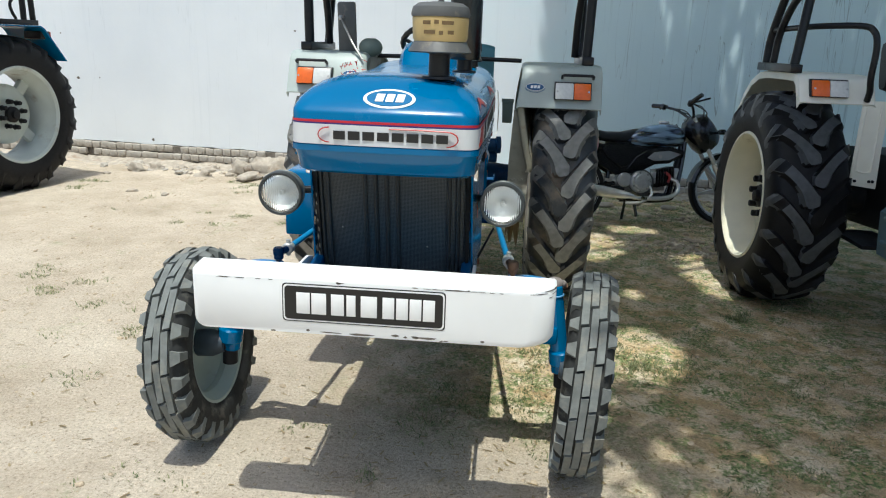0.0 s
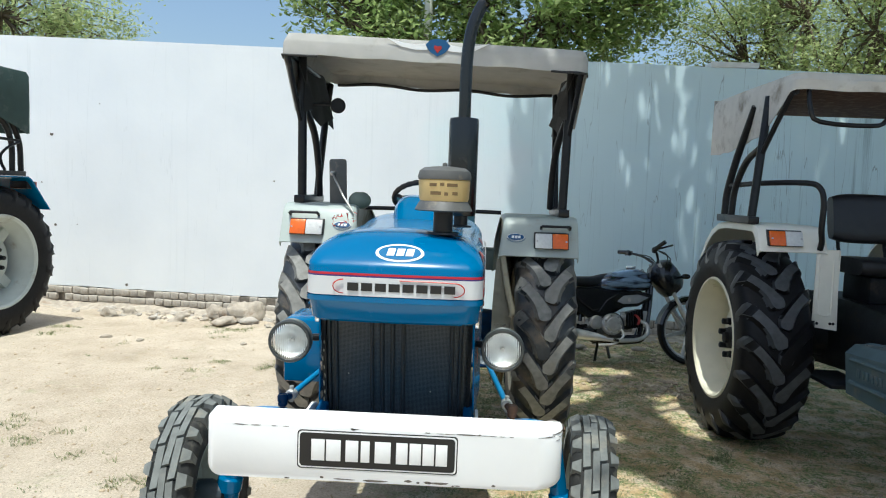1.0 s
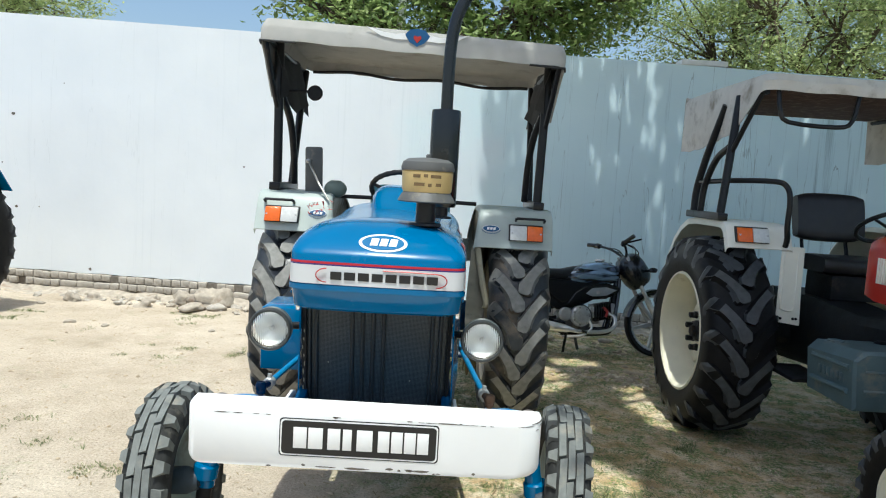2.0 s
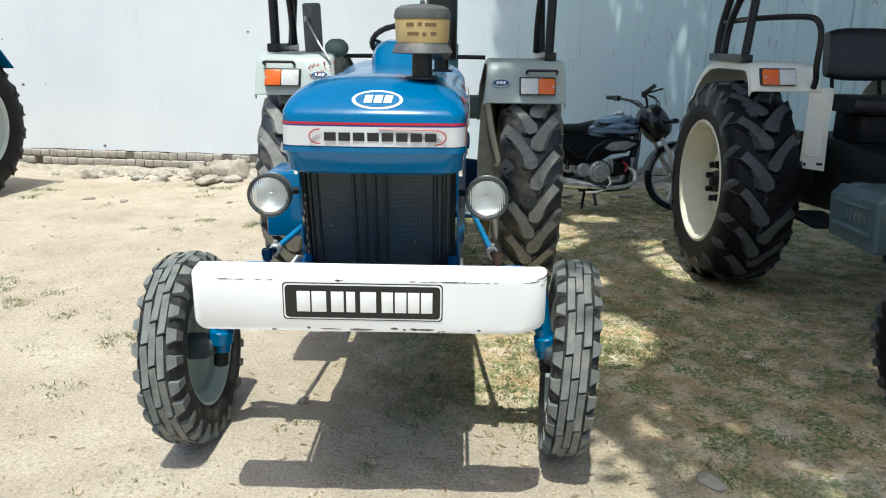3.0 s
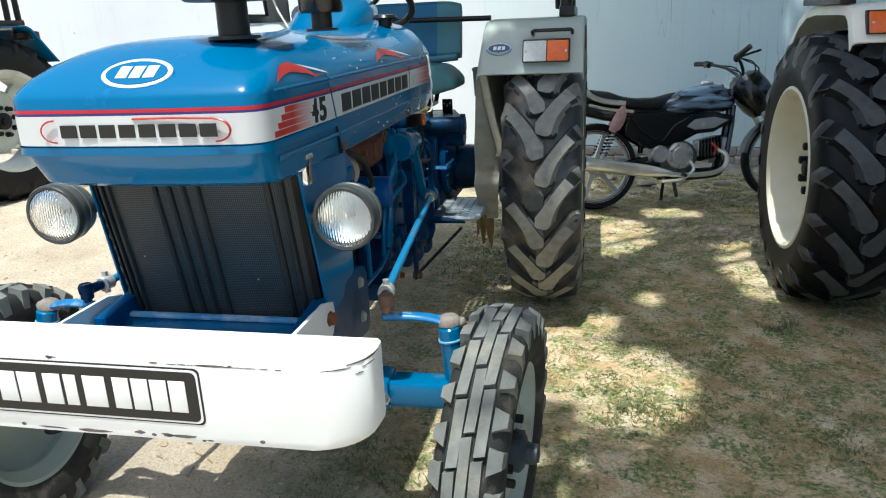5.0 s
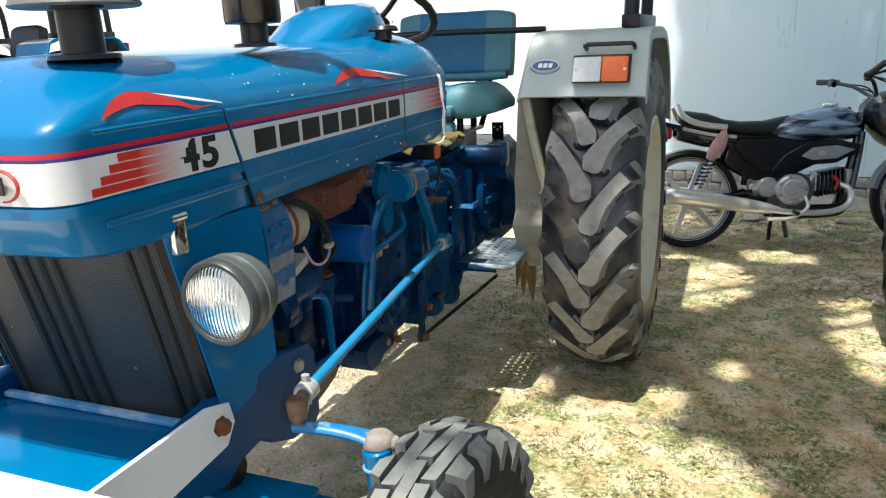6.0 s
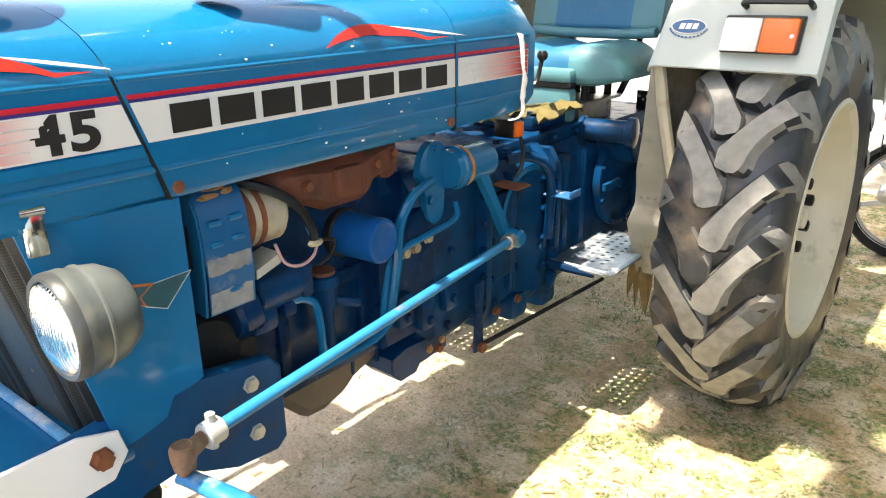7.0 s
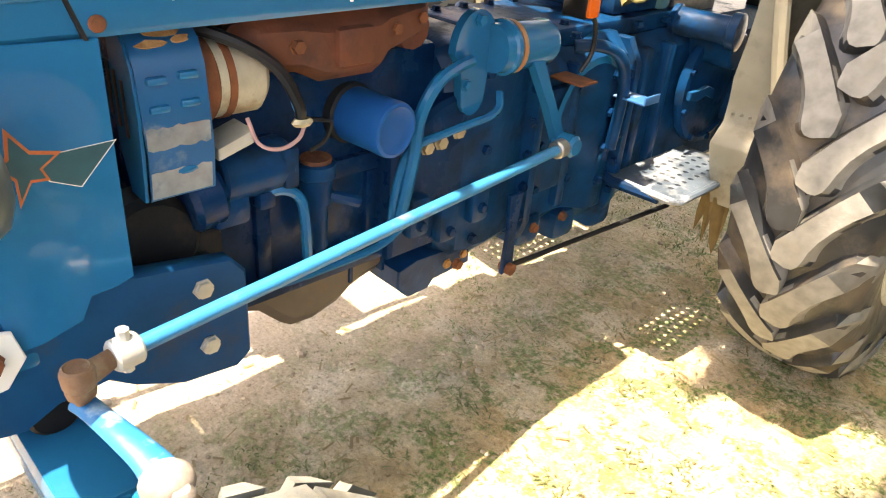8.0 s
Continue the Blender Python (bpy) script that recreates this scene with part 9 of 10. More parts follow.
    # filled-in middle: air box, battery cover, swing arm and chain case
    for s in (-1, 1):
        g = Geo()
        g.prism([(0.16, 0.54), (0.20, 0.70), (0.58, 0.73), (0.76, 0.69), (0.72, 0.54), (0.56, 0.46), (0.34, 0.43)], (0, s * 0.075, 0), (1, 0, 0), (0, 0, 1), (0, s * 0.022, 0), 0.008)
        part("side_cover", g, M_BIKE_BLACK, root)
        g = Geo()
        g.box((-0.07, s * 0.095 - 0.016, 0.285), (0.42, s * 0.095 + 0.016, 0.335), 0.01)
        part("swing_arm", g, M_BIKE_BLACK, root)
        g = Geo()
        g.tube([(0.985, s * 0.03, 0.72), (0.95, s * 0.06, 0.52), (0.885, s * 0.08, 0.27), (0.78, s * 0.08, 0.215), (0.45, s * 0.08, 0.21)], 0.020, 8, smooth=3)
        part("cradle_tube", g, M_BIKE_BLACK, root)
    # engine
    g = Geo()
    g.cyl((0.64, -0.095, 0.345), (0.64, 0.095, 0.345), 0.105, n=24, b=0.015)
    g.cyl((0.53, -0.09, 0.335), (0.53, 0.09, 0.335), 0.075, n=20, b=0.012)
    g.box((0.50, -0.075, 0.235), (0.72, 0.075, 0.30), 0.02)
    engine = part("engine_case", g, M_ENGINE_DARK, root)
    g = Geo()
    g.cyl((0.62, -0.155, 0.355), (0.62, -0.09, 0.355), 0.084, n=28, b=0.014)
    part("clutch_cover", g, M_ENGINE, engine)
    g = Geo()
    g.cyl((0.62, -0.168, 0.355), (0.62, -0.15, 0.355), 0.055, n=24, b=0.006)
    part("cover_disc", g, M_ENGINE, engine)
    for k in range(7):
        a = 2 * math.pi * k / 7
        g = Geo()
        g.cyl((0.62 + 0.070 * math.cos(a), -0.162, 0.355 + 0.070 * math.sin(a)), (0.62 + 0.070 * math.cos(a), -0.152, 0.355 + 0.070 * math.sin(a)), 0.008, n=8)
        part("cover_bolt", g, M_DIRTY_CHROME, engine)
    g = Geo()
    g.cyl((0.50, -0.12, 0.37), (0.50, -0.08, 0.37), 0.055, n=18, b=0.01)
    part("side_case", g, M_ENGINE, engine)
    for k in range(7):
        g = Geo()
        x = 0.77 + 0.021 * k
        g.box((x, -0.085, 0.31 + 0.004 * k), (x + 0.008, 0.085, 0.45 + 0.004 * k), 0.003)
        part("cooling_fin", g, M_BIKE_BLACK, engine)
    g = Geo()
    g.box((0.76, -0.05, 0.34), (0.93, 0.05, 0.43), 0.01)
    g.box((0.915, -0.07, 0.33), (0.96, 0.07, 0.46), 0.015)
    part("cylinder", g, M_ENGINE, engine)
    g = Geo()
    g.box((0.60, -0.06, 0.47), (0.70, 0.05, 0.57), 0.02)
    g.cyl((0.66, -0.075, 0.51), (0.66, -0.05, 0.51), 0.03, n=14)
    part("carburettor", g, M_ENGINE, engine)
    g = Geo()
    g.tube([(0.80, -0.07, 0.46), (0.83, -0.10, 0.42), (0.815, -0.10, 0.37)], 0.012, 8, smooth=4)
    part("red_hose", g, M_RED, engine)
    fit_up = Matrix.Translation((0.554, 0, 0.375)) @ Matrix.Diagonal((1.13, 1, 1.13, 1)) @ Matrix.Translation((-0.62, 0, -0.355))
    for ob in [engine] + list(engine.children):
        if ob.name.split(".")[0] != "red_hose":
            ob.data.transform(fit_up)
    # exhaust: chrome silencer along the right side
    g = Geo()
    g.tube([(0.84, -0.06, 0.41), (0.905, -0.09, 0.37), (0.89, -0.12, 0.285), (0.79, -0.135, 0.238), (0.60, -0.145, 0.232), (0.44, -0.15, 0.248)], 0.019, 10, smooth=5)
    pipe = part("exhaust_pipe", g, M_DIRTY_CHROME, root)
    g = Geo()
    g.lathe([(0.019, 0), (0.034, 0.08), (0.045, 0.20), (0.050, 0.40), (0.052, 0.62), (0.049, 0.68), (0.034, 0.70), (0.030, 0.66)], (0.48, -0.160, 0.250), (-1, -0.02, 0.155), 24)
    part("silencer", g, M_DIRTY_CHROME, pipe)
    g = Geo()
    g.tube([(0.61, -0.19, 0.34), (0.63, -0.195, 0.27), (0.54, -0.20, 0.205), (0.40, -0.19, 0.195)], 0.012, 8, smooth=4)
    part("kick_lever", g, M_DIRTY_CHROME, root)
    g = Geo()
    g.tube([(0.56, -0.10, 0.24), (0.56, -0.24, 0.235)], 0.013, 8)
    part("foot_peg", g, M_BIKE_BLACK, root)
    g = Geo()
    g.tube([(0.50, 0.05, 0.24), (0.50, 0.12, 0.10), (0.51, 0.17, 0.03)], 0.013, 8)
    g.tube([(0.52, -0.06, 0.24), (0.545, -0.07, 0.10), (0.55, -0.07, 0.07)], 0.014, 8)
    part("stand", g, M_BIKE_BLACK, root)
    # head lamp and cowl
    blob(root, "headlamp_cowl", [(0.985, 0.05, 0.81, 0.895), (1.03, 0.10, 0.73, 0.935), (1.10, 0.13, 0.655, 0.968), (1.15, 0.135, 0.62, 0.972), (1.21, 0.12, 0.64, 0.915), (1.27, 0.09, 0.69, 0.835), (1.30, 0.04, 0.73, 0.79)], M_BIKE_BLACK)
    g = Geo()
    g.lathe([(0.075, 0), (0.07, 0.012), (0.045, 0.022), (0.005, 0.026)], (1.278, 0, 0.765), (1, 0, -0.1), 20)
    part("headlamp_glass", g, M_CLEAR, root)
    g = Geo()
    g.box((-0.225, -0.055, 0.70), (-0.155, 0.055, 0.785), 0.018)
    part("tail_lamp", g, M_RED, root)
    g = Geo()
    g.box((-0.225, -0.06, 0.52), (-0.218, 0.06, 0.64), 0.004)
    part("rear_flap", g, M_BIKE_BLACK, root)
    # cloth tied below the seat
    g = Geo()
    g.ring([[(0.105 + r * math.cos(a) + dx, -0.135 + 0.5 * r * math.sin(a), z) for a in [2 * math.pi * i / 10 for i in range(10)]] for z, r, dx in ((0.75, 0.012, 0.04), (0.72, 0.030, 0.03), (0.68, 0.045, 0.015), (0.62, 0.050, -0.01), (0.58, 0.040, -0.03), (0.565, 0.015, -0.035))])
    part("tied_cloth", g, M_PINK, root, "pink rag tied below the seat")


build_motorcycle()

# ---- trees ----
M_BARK = surface("bark", (0.11, 0.085, 0.06), 0.95, 0.0, 0.35, 20, 0.8, 40, (0.05, 0.04, 0.03), 0.5, 8)


def leaf_material(name, base, tip):
    m = bpy.data.materials.new(name)
    m.use_nodes = True
    n, l = m.node_tree.nodes, m.node_tree.links
    p = n["Principled BSDF"]
    geo = n.new("ShaderNodeNewGeometry")
    r = n.new("ShaderNodeValToRGB")
    r.color_ramp.elements[0].color, r.color_ramp.elements[1].color = (*base, 1), (*tip, 1)
    l.new(geo.outputs["Random Per Island"], r.inputs[0])
    l.new(r.outputs[0], p.inputs["Base Color"])
    p.inputs["Roughness"].default_value = 0.5
    tr = n.new("ShaderNodeBsdfTranslucent")
    l.new(r.outputs[0], tr.inputs["Color"])
    mix = n.new("ShaderNodeMixShader")
    mix.inputs[0].default_value = 0.55
    l.new(p.outputs[0], mix.inputs[1])
    l.new(tr.outputs[0], mix.inputs[2])
    l.new(mix.outputs[0], n["Material Output"].inputs["Surface"])
    return m


M_LEAF_BROAD = leaf_material("broad_leaf", (0.13, 0.215, 0.06), (0.40, 0.50, 0.20))
M_LEAF_FINE = leaf_material("feathery_leaf", (0.24, 0.33, 0.13), (0.54, 0.60, 0.30))


def in_gap(p, gap):
    """Whether the sun would pass a leaf at p on its way to the open patch (x, y, half sizes) on the ground."""
    x, y = p.x - SUN_FROM.x / SUN_FROM.z * p.z, p.y - SUN_FROM.y / SUN_FROM.z * p.z
    return ((x - gap[0]) / gap[2]) ** 2 + ((y - gap[1]) / gap[3]) ** 2 < 1


def build_tree(place, crown, radii, clumps, leaf_mat, leaf, per_clump, clump_r, seed, label, fork=0.55, lean=(0.0, 0.0), trunk_r=0.16, square=2.0, gaps=(), thin_past=None):
    """A tapered trunk that forks into limbs; each limb splits to clumps of leaves spread unevenly through the crown.
    crown: its centre above the tree's foot; radii: its half sizes."""
    rnd = random.Random(seed)
    root = thing("tree", place, label, "tree", "trees round the yard")
    c, rad = Vector(crown), Vector(radii)
    spots = []
    while len(spots) < clumps:
        d = Vector((rnd.uniform(-1, 1), rnd.uniform(-1, 1), rnd.uniform(-1, 1)))
        lump = 1.0 + 0.35 * noise.noise(d * 2.1 + Vector((seed, 0, 0)))
        far = (abs(d.x) ** square + abs(d.y) ** square + abs(d.z) ** square) ** (1 / square)
        if far > lump or d.length < 0.25 and rnd.random() < 0.5:
            continue
        spots.append(c + Vector((d.x * rad.x, d.y * rad.y, d.z * rad.z)))
    wood = Geo()
    head = Vector((lean[0], lean[1], c.z * fork))
    wood.tube([(0, 0, -0.1), (lean[0] * 0.3, lean[1] * 0.3, c.z * fork * 0.5), head], [trunk_r * 1.25, trunk_r * 0.8], 10, smooth=4)
    hubs = [c + Vector((rad.x * 0.5 * math.cos(a), rad.y * 0.5 * math.sin(a), rad.z * rnd.uniform(-0.5, 0.3))) for a in [2 * math.pi * (i + rnd.uniform(-0.2, 0.2)) / 8 for i in range(8)]] + [c.copy()]
    for h in hubs:
        m = head.lerp(h, 0.5) + Vector((rnd.gauss(0, 0.25), rnd.gauss(0, 0.25), rnd.uniform(-0.1, 0.4)))
        wood.tube([head, m, h], [trunk_r * 0.62, trunk_r * 0.28], 7, smooth=4)
    for p in spots:
        h = min(hubs, key=lambda q: (q - p).length)
        m = h.lerp(p, 0.5) + Vector((rnd.gauss(0, 0.15), rnd.gauss(0, 0.15), rnd.gauss(0, 0.12)))
        wood.tube([h, m, p], [trunk_r * 0.24, trunk_r * 0.05], 5, smooth=2)
    part("trunk", wood, M_BARK, root)
    sparse = random.Random(seed + 1)
    g = Geo()
    for p0 in spots:
        size = clump_r * rnd.uniform(0.6, 1.2)
        for i in range(int(per_clump * rnd.uniform(0.6, 1.3))):
            p = p0 + Vector((rnd.gauss(0, 0.5), rnd.gauss(0, 0.5), rnd.gauss(0, 0.36))) * size
            if gaps and any(in_gap(p + Vector(place), q) for q in gaps):
                continue
            if thin_past and p.y + place[1] > thin_past and sparse.random() < 0.15:
                continue
            a = Vector((rnd.gauss(0, 1), rnd.gauss(0, 1), rnd.gauss(-0.2, 0.5))).normalized()
            b = a.cross(Vector((rnd.gauss(0, 0.4), rnd.gauss(0, 0.4), 1))).normalized()
            s = leaf * rnd.uniform(0.6, 1.25)
            up = a.cross(b) * s * 0.12
            j = len(g.v)
            g.v += [tuple(p - a * s), tuple(p + b * s * 0.42 + up), tuple(p + a * s), tuple(p - b * s * 0.42 + up)]
            g.f += [(j, j + 1, j + 2), (j, j + 2, j + 3)]
    part("crown", g, leaf_mat, root, fix=False)
    return root


build_tree((0.3, 10.4, 0), (0, 0, 4.9), (3.3, 1.9, 2.1), 210, M_LEAF_BROAD, 0.075, 190, 0.58, 11, "dense broad-leaved tree behind the wall")
build_tree((6.6, 10.8, 0), (0, 0, 4.8), (3.5, 1.8, 1.8), 240, M_LEAF_FINE, 0.044, 270, 0.66, 23, "feathery thorn tree behind the wall", fork=0.62, trunk_r=0.11)
build_tree((-8.9, 11.2, 0), (0, 0, 4.5), (2.7, 1.8, 1.4), 110, M_LEAF_FINE, 0.050, 210, 0.55, 31, "feathery thorn tree behind the wall", fork=0.7, trunk_r=0.12)
build_tree((9.8, 1.2, 0), (-4.75, 0.85, 8.0), (4.75, 5.05, 1.6), 345, M_LEAF_BROAD, 0.125, 140, 0.82, 5, "wide broad-leaved shade tree beside the yard", fork=0.6, lean=(-0.6, 0.1), trunk_r=0.26, square=4.0, thin_past=4.3,
           gaps=((-0.65, 7.4, 1.50, 1.25), (1.02, 2.32, 0.15, 0.22), (1.30, 2.72, 0.10, 0.16), (1.14, 1.72, 0.34, 0.42), (0.78, 1.92, 0.27, 0.40), (1.02, 3.95, 0.42, 0.55), (1.55, 4.55, 0.25, 0.2), (1.9, 3.7, 0.2, 0.15), (1.55, 0.12, 0.16, 0.10), (0.15, 1.1, 0.60, 1.6), (-1.05, 2.0, 1.35, 4.5), (0.70, -0.40, 0.55, 0.75), (1.45, -0.65, 0.75, 0.48), (1.93, 3.25, 0.22, 0.6)))

# ---- small things in the yard ----
M_BRICK = surface("weathered_brick", (0.44, 0.40, 0.345), 0.95, 0.0, 0.35, 22, 0.9, 50, (0.30, 0.28, 0.25), 0.5, 11)
M_MORTAR = surface("dark_mortar", (0.17, 0.15, 0.125), 0.95, 0.0, 0.3, 30, 0.8, 60)
M_RUBBLE = surface("broken_mortar", (0.40, 0.35, 0.285), 0.95, 0.0, 0.3, 14, 0.9, 50, (0.26, 0.17, 0.11), 0.4, 6)
M_CONCRETE = surface("pale_concrete", (0.78, 0.78, 0.76), 0.85, 0.0, 0.1, 10, 0.3, 60)


def stone_geo(seed, size, rough=0.25):
    """A lumpy stone: a ball pushed about by noise and cut flat at the foot."""
    g = Geo()
    n, k = 14, 10
    rings = []
    for i in range(1, k):
        a = math.pi * i / k
        ring = []
        for j in range(n):
            b = 2 * math.pi * j / n
            d = Vector((math.sin(a) * math.cos(b), math.sin(a) * math.sin(b), -math.cos(a)))
            r = 1 + rough * (1.7 * noise.noise(d * 1.6 + Vector((seed * 3.1, seed, 0))) + 0.7 * noise.noise(d * 4.1 + Vector((seed, 2.0, seed))))
            ring.append((d.x * size[0] * r, d.y * size[1] * r, max(-0.5 * size[2], d.z * size[2] * r)))
        rings.append(ring)
    g.ring(rings)
    return g


def place_stone(seed, x, y, size, material, name, label, category, rough=0.25, group="", sink=0.42):
    ob = solid(name, stone_geo(seed, size, rough), material, label, category, group, sharp=180)
    ob.matrix_world = Matrix.Translation((x, y, ground_z(x, y) + sink * size[2])) @ Matrix.Rotation(seed * 1.3, 4, "Z")
    return ob


# mortar bed, then two courses of worn bricks along the wall's foot
def build_plinth():
    g = Geo()
    rnd = random.Random(4)
    rings = []
    for i in range(300):
        x = -9 + 0.05 * i
        y = wall_y(x)
        # a crumbling bank: thin terraces that break through the earth here and there
        row = []
        for k in range(17):
            u = 0.06 * k
            n1, n2 = noise.noise(Vector((x * 2.3, u * 6, 0.7))), noise.noise(Vector((x * 8.0, u * 17, 3.7)))
            step = lerp_table([(0, 0.05), (0.18, 0.045), (0.24, 0.012), (0.48, 0.008), (0.54, -0.006), (0.9, -0.012), (1.0, -0.03)], u)
            row.append((x, y + 0.02 - u, ground_z(x, y - u) + (step if x < 0.6 else min(step, 0.01)) + 0.026 * n1 + 0.020 * n2))
        rings.append(row + [(x, y - 0.9, -0.25), (x, y + 0.02, -0.25)])
    g.ring(rings)
    part("mortar_ledge", g, M_RUBBLE, WALL)
    g = Geo()
    g.ring([[(x, wall_y(x) - 0.022, -0.15), (x, wall_y(x) - 0.020, 0.138), (x, wall_y(x) + 0.048, 0.142), (x, wall_y(x) + 0.048, -0.15)] for x in [-9 + 0.5 * i for i in range(28)]])
    part("mortar_joint", g, M_MORTAR, WALL)
    kinds = []
    for k in range(6):
        b = Geo()
        b.box((-0.057, -0.055, -0.043), (0.057, 0.055, 0.043), 0.012)
        b.v = [(x + 0.011 * noise.noise(Vector((x * 20, y * 20, k))), y + 0.012 * noise.noise(Vector((x * 20, z * 20, k + 9.0))), z + 0.010 * noise.noise(Vector((x * 15, z * 20, k + 5.0)))) for x, y, z in b.v]
        kinds.append(mesh_of("brick", b, M_BRICK))
    for row in range(2):
        x = -7.0 + 0.06 * row
        while x < 3.6:
            long = row == 0 and rnd.random() < 0.25
            step = 0.235 if long else rnd.uniform(0.114, 0.126)
            x += step
            if rnd.random() < (0.02 if row else 0.06):
                continue
            ob = new("brick", kinds[rnd.randrange(6)])
            ob.parent = WALL
            c = x - step / 2
            ob.matrix_world = Matrix.Translation((c, wall_y(c) + 0.014 - 0.035 * (1 - row) + rnd.uniform(-0.012, 0.012), 0.008 + 0.094 * row + rnd.uniform(-0.005, 0.005))) @ Matrix.Rotation(math.atan(WALL_SLOPE) + rnd.uniform(-0.06, 0.06), 4, "Z") @ Matrix.Rotation(rnd.uniform(-0.05, 0.05), 4, "Y") @ Matrix.Diagonal((2.0 if long else 1.0, 1, 1, 1))
    # chipped marks in the whitewash
    for k, (x, z, r) in enumerate(((-5.45, 2.20, 0.030), (-5.40, 0.98, 0.026), (-5.08, 0.995, 0.012), (-2.318, 1.675, 0.018), (-4.36, 0.212, 0.028), (-5.6, 1.55, 0.012), (-4.75, 2.62, 0.012))):
        g = Geo()
        g.prism([(r * math.cos(a) * rnd.uniform(0.5, 1.1), r * 0.8 * math.sin(a) * rnd.uniform(0.4, 1.1)) for a in [2 * math.pi * i / 8 for i in range(8)]], (x, wall_y(x), z), (1, WALL_SLOPE, 0), (0, 0, 1), (0, -0.004, 0))
        part("plaster_chip", g, M_CHIP, WALL)


build_plinth()

# a broken lump of masonry and loose bits before the wall
place_stone(3, -2.38, 6.30, (0.24, 0.18, 0.16), M_RUBBLE, "masonry_lump", "broken lump of mortared masonry on the earth", "rubble", 0.4)
place_stone(5, -2.30, 6.12, (0.12, 0.07, 0.045), M_BRICK, "brick_bit", "loose broken brick beside the rubble", "brick")
place_stone(6, -2.55, 6.05, (0.22, 0.12, 0.05), M_RUBBLE, "mortar_slab", "flat slab of broken mortar", "rubble")
place_stone(8, -2.75, 6.35, (0.16, 0.12, 0.10), M_RUBBLE, "masonry_lump", "broken lump of mortared masonry on the earth", "rubble", 0.4)
for i, (x, y, r) in enumerate(((-3.45, 5.05, 0.06), (-3.05, 4.95, 0.05), (-4.2, 5.9, 0.05), (-2.0, 5.0, 0.04), (-1.5, 4.2, 0.035), (1.45, 5.55, 0.09), (1.75, 5.75, 0.11), (2.1, 5.6, 0.08), (1.15, 5.8, 0.08), (2.45, 5.45, 0.07), (1.55, -0.02, 0.05), (1.26, 0.26, 0.055), (0.45, 1.1, 0.02), (-0.4, 0.85, 0.03))):
    place_stone(i + 10, x, y, (r, r * 0.7, r * 0.32), M_RUBBLE, "stone", "small pale stone lying on the earth", "stone", group="loose stones")

def scatter_rubble():
    rnd = random.Random(31)
    for k in range(70):
        x = rnd.triangular(-5.2, -1.0, -2.4)
        y = wall_y(x) - rnd.uniform(0.30, 1.25)
        r = rnd.choice((0.03, 0.04, 0.05, 0.06, 0.08, 0.11)) * rnd.uniform(0.8, 1.2)
        place_stone(k + 40, x, y, (r, r * rnd.uniform(0.6, 0.9), r * rnd.uniform(0.35, 0.6)), rnd.choice((M_RUBBLE, M_RUBBLE, M_BRICK)), "rubble_bit", "broken bit of mortar below the wall", "rubble", 0.5, group="rubble below the wall", sink=0.12)


scatter_rubble()


def scatter_clods():
    rnd = random.Random(77)
    g = Geo()
    for k in range(5200):
        if k < 150:
            x, y = rnd.gauss(2.0, 0.35), rnd.gauss(4.05, 0.18)
        elif k < 280:
            x, y = rnd.uniform(0.9, 2.8), rnd.uniform(4.9, 6.2)
        elif k < 2600:
            x, y = rnd.uniform(-4, 3), rnd.uniform(-1.2, 6)
        else:
            x, y = rnd.uniform(-0.3, 3), rnd.uniform(0, 5)
        r = rnd.uniform(0.008, 0.034) if k < 280 else rnd.uniform(0.003, 0.009) if rnd.random() < 0.9 else rnd.uniform(0.009, 0.018)
        z = ground_z(x, y)
        n = 6
        ph = rnd.random() * 6
        rings = []
        for h, f in ((-0.2, 0.8), (0.25, 1.0), (0.6, 0.55)):
            rings.append([(x + r * f * rnd.uniform(0.75, 1.2) * math.cos(ph + 6.283 * i / n), y + r * f * rnd.uniform(0.75, 1.2) * math.sin(ph + 6.283 * i / n), z + r * h) for i in range(n)])
        g.ring(rings)
    solid("soil_clods", g, M_CLOD, "scattered clods and crumbs of dry earth", "clods", kind="stuff", sharp=30)


M_CLOD = surface("earth_clod", (0.46, 0.37, 0.26), 0.95, 0.0, 0.4, 30, 0.5, 90, (0.40, 0.32, 0.22), 0.4, 20)
scatter_clods()

# slab on the wall, and a pole behind it
g = Geo()
g.box((3.0, wall_y(3.2) - 0.02, wall_top(3.2) + 0.002), (3.55, wall_y(3.2) + 0.24, wall_top(3.2) + 0.065), 0.006)
solid("wall_slab", g, M_CONCRETE, "white slab lying on the wall top", "slab")
g = Geo()
g.cyl((-0.55, 9.2, 0), (-0.52, 9.2, 7.0), 0.075, 0.055, 12)
solid("lamp_pole", g, M_CONCRETE, "pale concrete pole behind the wall", "pole")

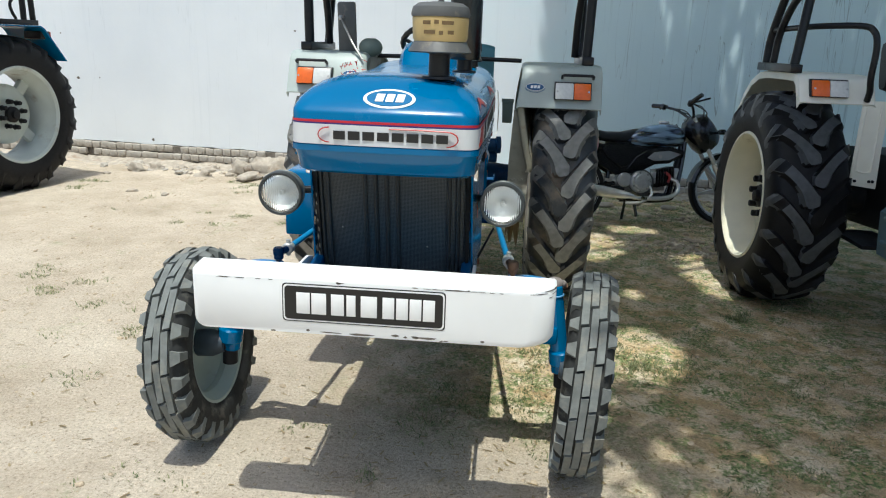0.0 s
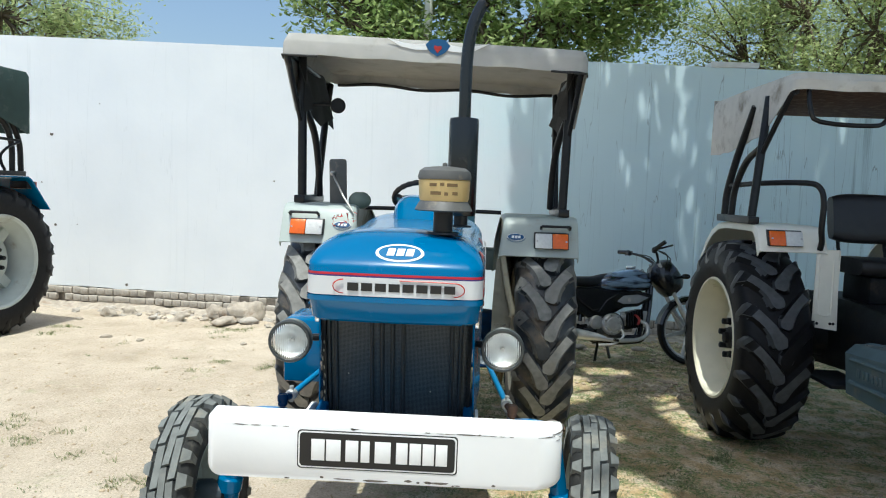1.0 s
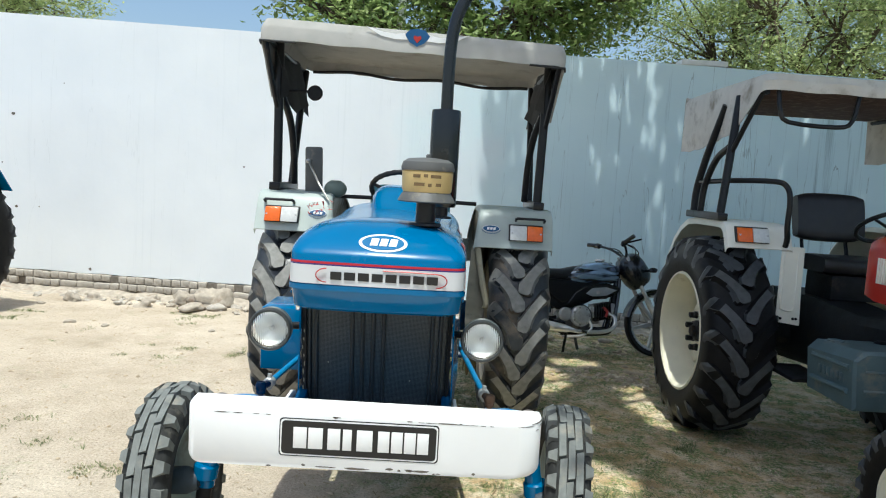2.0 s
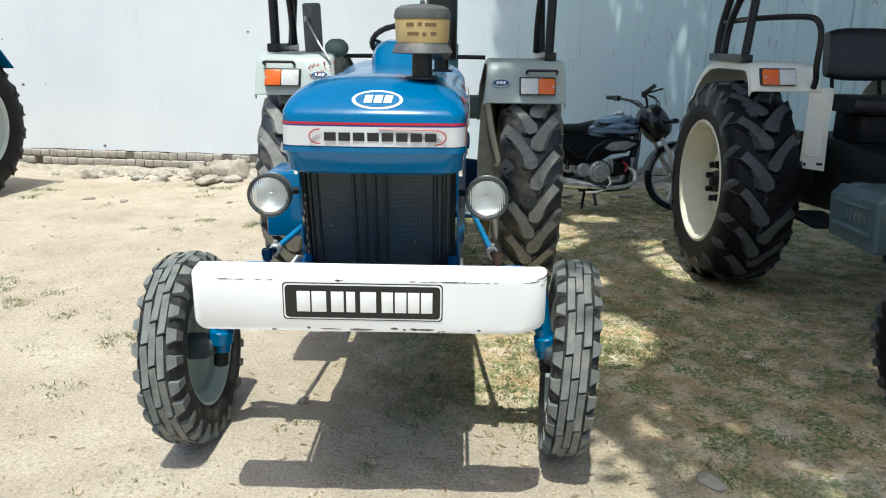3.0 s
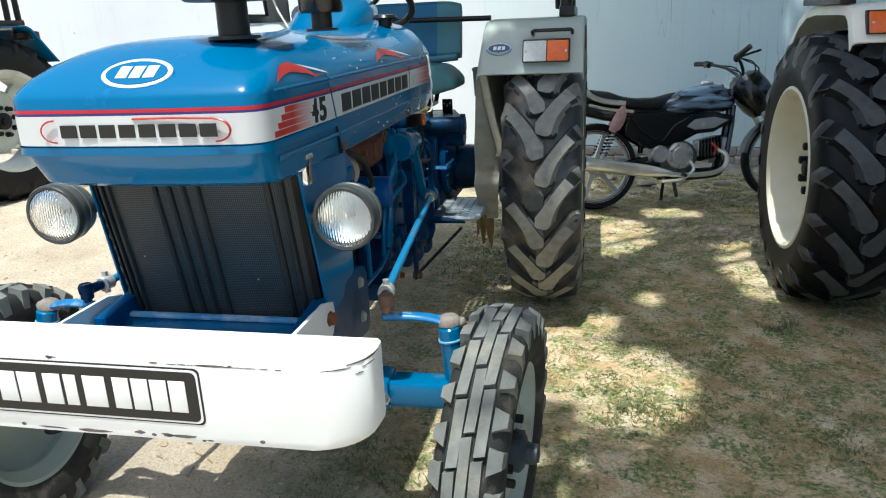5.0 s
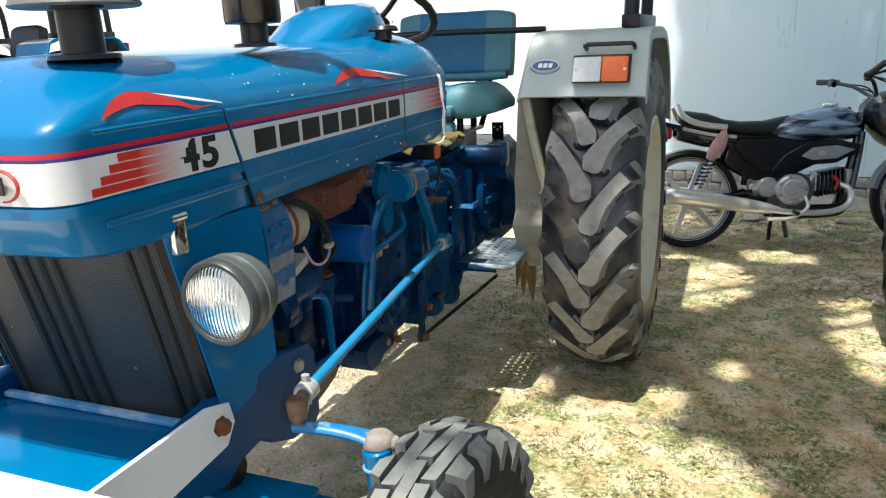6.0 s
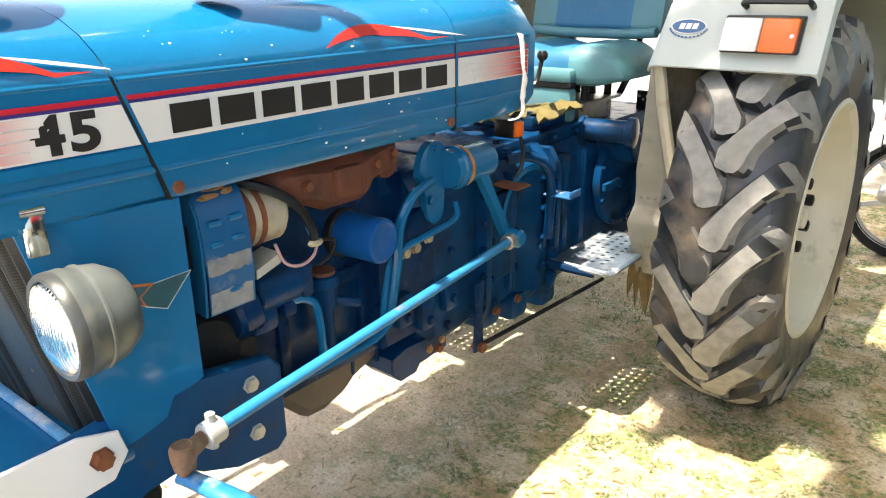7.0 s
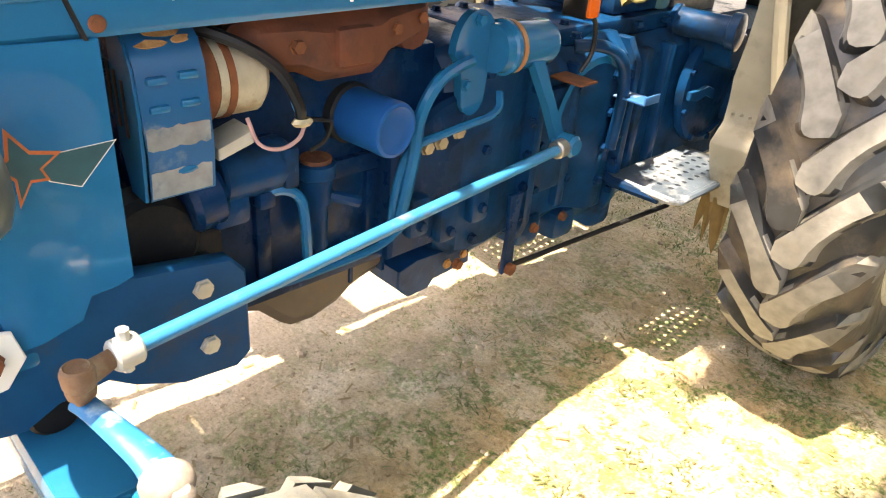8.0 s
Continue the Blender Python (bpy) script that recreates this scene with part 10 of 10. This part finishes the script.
# rags on the gearbox
def rag(name, x, y, z, size, seed, mt, label):
    g = Geo()
    n = 9
    def h(i, j):
        return 0.035 * noise.noise(Vector((i * 0.55, j * 0.55, seed))) + 0.02 * noise.noise(Vector((i * 1.3, j * 1.3, seed + 3.0)))
    top = []
    for i in range(n):
        for j in range(n):
            u, v = i / (n - 1) - 0.5, j / (n - 1) - 0.5
            w = 1 + 0.5 * noise.noise(Vector((i * 0.4, j * 0.4, seed + 8)))
            drop = -0.10 * max(0.0, abs(v) - 0.30)
            top.append((x + u * size[0] * w, y + v * size[1] * w, z + 0.018 + h(i, j) * 0.6 + drop))
    g.v = top + [(a, b, c - 0.004) for a, b, c in top]
    m = n * n
    for i in range(n - 1):
        for j in range(n - 1):
            a = i * n + j
            g.f.append((a, a + n, a + n + 1, a + 1))
            g.f.append((a + m, a + 1 + m, a + n + 1 + m, a + n + m))
    return solid(name, g, mt, label, "rag", sharp=180)


rag("rag", -0.02, 2.16, 1.065, (0.22, 0.26), 2.0, M_RAG, "crumpled yellow rag on the gearbox lid")
rag("rag", 0.13, 2.26, 1.075, (0.14, 0.24), 5.5, M_RAG, "crumpled yellow rag on the gearbox lid")


# grass and straw
def leafy(name, base, tip):
    return leaf_material(name, base, tip)


M_GRASS = leafy("grass_blade", (0.125, 0.165, 0.070), (0.40, 0.41, 0.22))
M_STRAW = leafy("straw", (0.30, 0.23, 0.12), (0.45, 0.36, 0.20))


def scatter_grass():
    rnd = random.Random(21)
    g, st = Geo(), Geo()

    def blade(gg, x, y, z, h, w, spread):
        a = rnd.uniform(0, 6.283)
        dx, dy = math.cos(a) * spread, math.sin(a) * spread
        px, py = -math.sin(a) * w, math.cos(a) * w
        j = len(gg.v)
        gg.v += [(x - px, y - py, z), (x + px, y + py, z), (x + dx * 0.5 + px * 0.7, y + dy * 0.5 + py * 0.7, z + h * 0.75), (x + dx * 0.5 - px * 0.7, y + dy * 0.5 - py * 0.7, z + h * 0.75), (x + dx, y + dy, z + h)]
        gg.f += [(j, j + 1, j + 2, j + 3), (j + 3, j + 2, j + 4)]
    def tuft(x, y, r, n, tall):
        """A low creeping clump: blades that fan out from its heart, longer at the rim."""
        for k in range(n):
            bx, by = x + rnd.gauss(0, r), y + rnd.gauss(0, r)
            blade(g, bx, by, ground_z(bx, by) - 0.004, tall * rnd.uniform(0.35, 1.0), rnd.uniform(0.0016, 0.0040), tall * rnd.uniform(0.5, 1.5))

    def cover(x, y):
        return noise.noise(Vector((x * 1.1, y * 1.1, 4.0))) + 0.8 * noise.noise(Vector((x * 4.3, y * 4.3, 9.0)))

    for k in range(26000):
        x, y = rnd.uniform(-5.5, 4.5), rnd.uniform(-1.2, 6.2)
        dens = cover(x, y)
        if x > 0.3:
            keep = dens > (0.0 if y > 0.8 or x > 1.0 else 0.5) and y > 0.1
        elif x > -0.5 and y > 0.6:
            keep = dens > 0.05
        else:
            keep = dens > 0.62
        if x > 1.0 and y < 0.45 and rnd.random() < 0.75:
            keep = False
        if not keep:
            continue
        lush = min(1.0, max(0.0, dens - 0.1) * 1.6)
        tuft(x, y, rnd.uniform(0.012, 0.040), rnd.randint(8, 16), rnd.uniform(0.008, 0.016) + 0.012 * lush)
    for cx, cy, n, hh in ((1.20, 1.50, 130, 0.05), (1.28, 1.40, 90, 0.04), (1.05, 1.62, 60, 0.035), (1.9, 2.35, 120, 0.045), (1.55, 2.0, 60, 0.03), (-1.1, 1.2, 50, 0.03), (-1.55, 0.9, 45, 0.03), (-2.0, 1.9, 45, 0.035), (-2.3, 2.3, 45, 0.03), (-0.9, 0.15, 40, 0.025), (0.15, 1.7, 60, 0.03), (0.3, 1.4, 50, 0.03), (0.62, 1.55, 70, 0.03), (0.75, 1.9, 60, 0.028), (0.5, 2.1, 60, 0.03)):
        for k in range(7):
            tuft(cx + rnd.gauss(0, 0.08), cy + rnd.gauss(0, 0.05), 0.022, n // 4, 0.75 * hh)
    for k in range(5200):
        x, y = rnd.uniform(-4.5, 3.5), rnd.uniform(-0.8, 6.0)
        if k > 2600:
            x, y = rnd.uniform(-0.2, 3.0), rnd.uniform(0.2, 4.5)
        a, s = rnd.uniform(0, 6.283), rnd.uniform(0.006, 0.022)
        z = ground_z(x, y) + 0.003
        w = rnd.uniform(0.001, 0.004)
        dx, dy = math.cos(a) * s, math.sin(a) * s
        j = len(st.v)
        st.v += [(x - dx - dy * w / s, y - dy + dx * w / s, z), (x - dx + dy * w / s, y - dy - dx * w / s, z), (x + dx + dy * w / s, y + dy - dx * w / s, z + 0.004), (x + dx - dy * w / s, y + dy + dx * w / s, z + 0.004)]
        st.f += [(j, j + 1, j + 2, j + 3)]
    solid("grass", g, M_GRASS, "sparse trodden grass tufts on dusty earth", "grass", kind="stuff", sharp=180, fix=False)
    solid("straw_litter", st, M_STRAW, "dry leaf and straw bits scattered on earth", "litter", kind="stuff", sharp=180, fix=False)


scatter_grass()
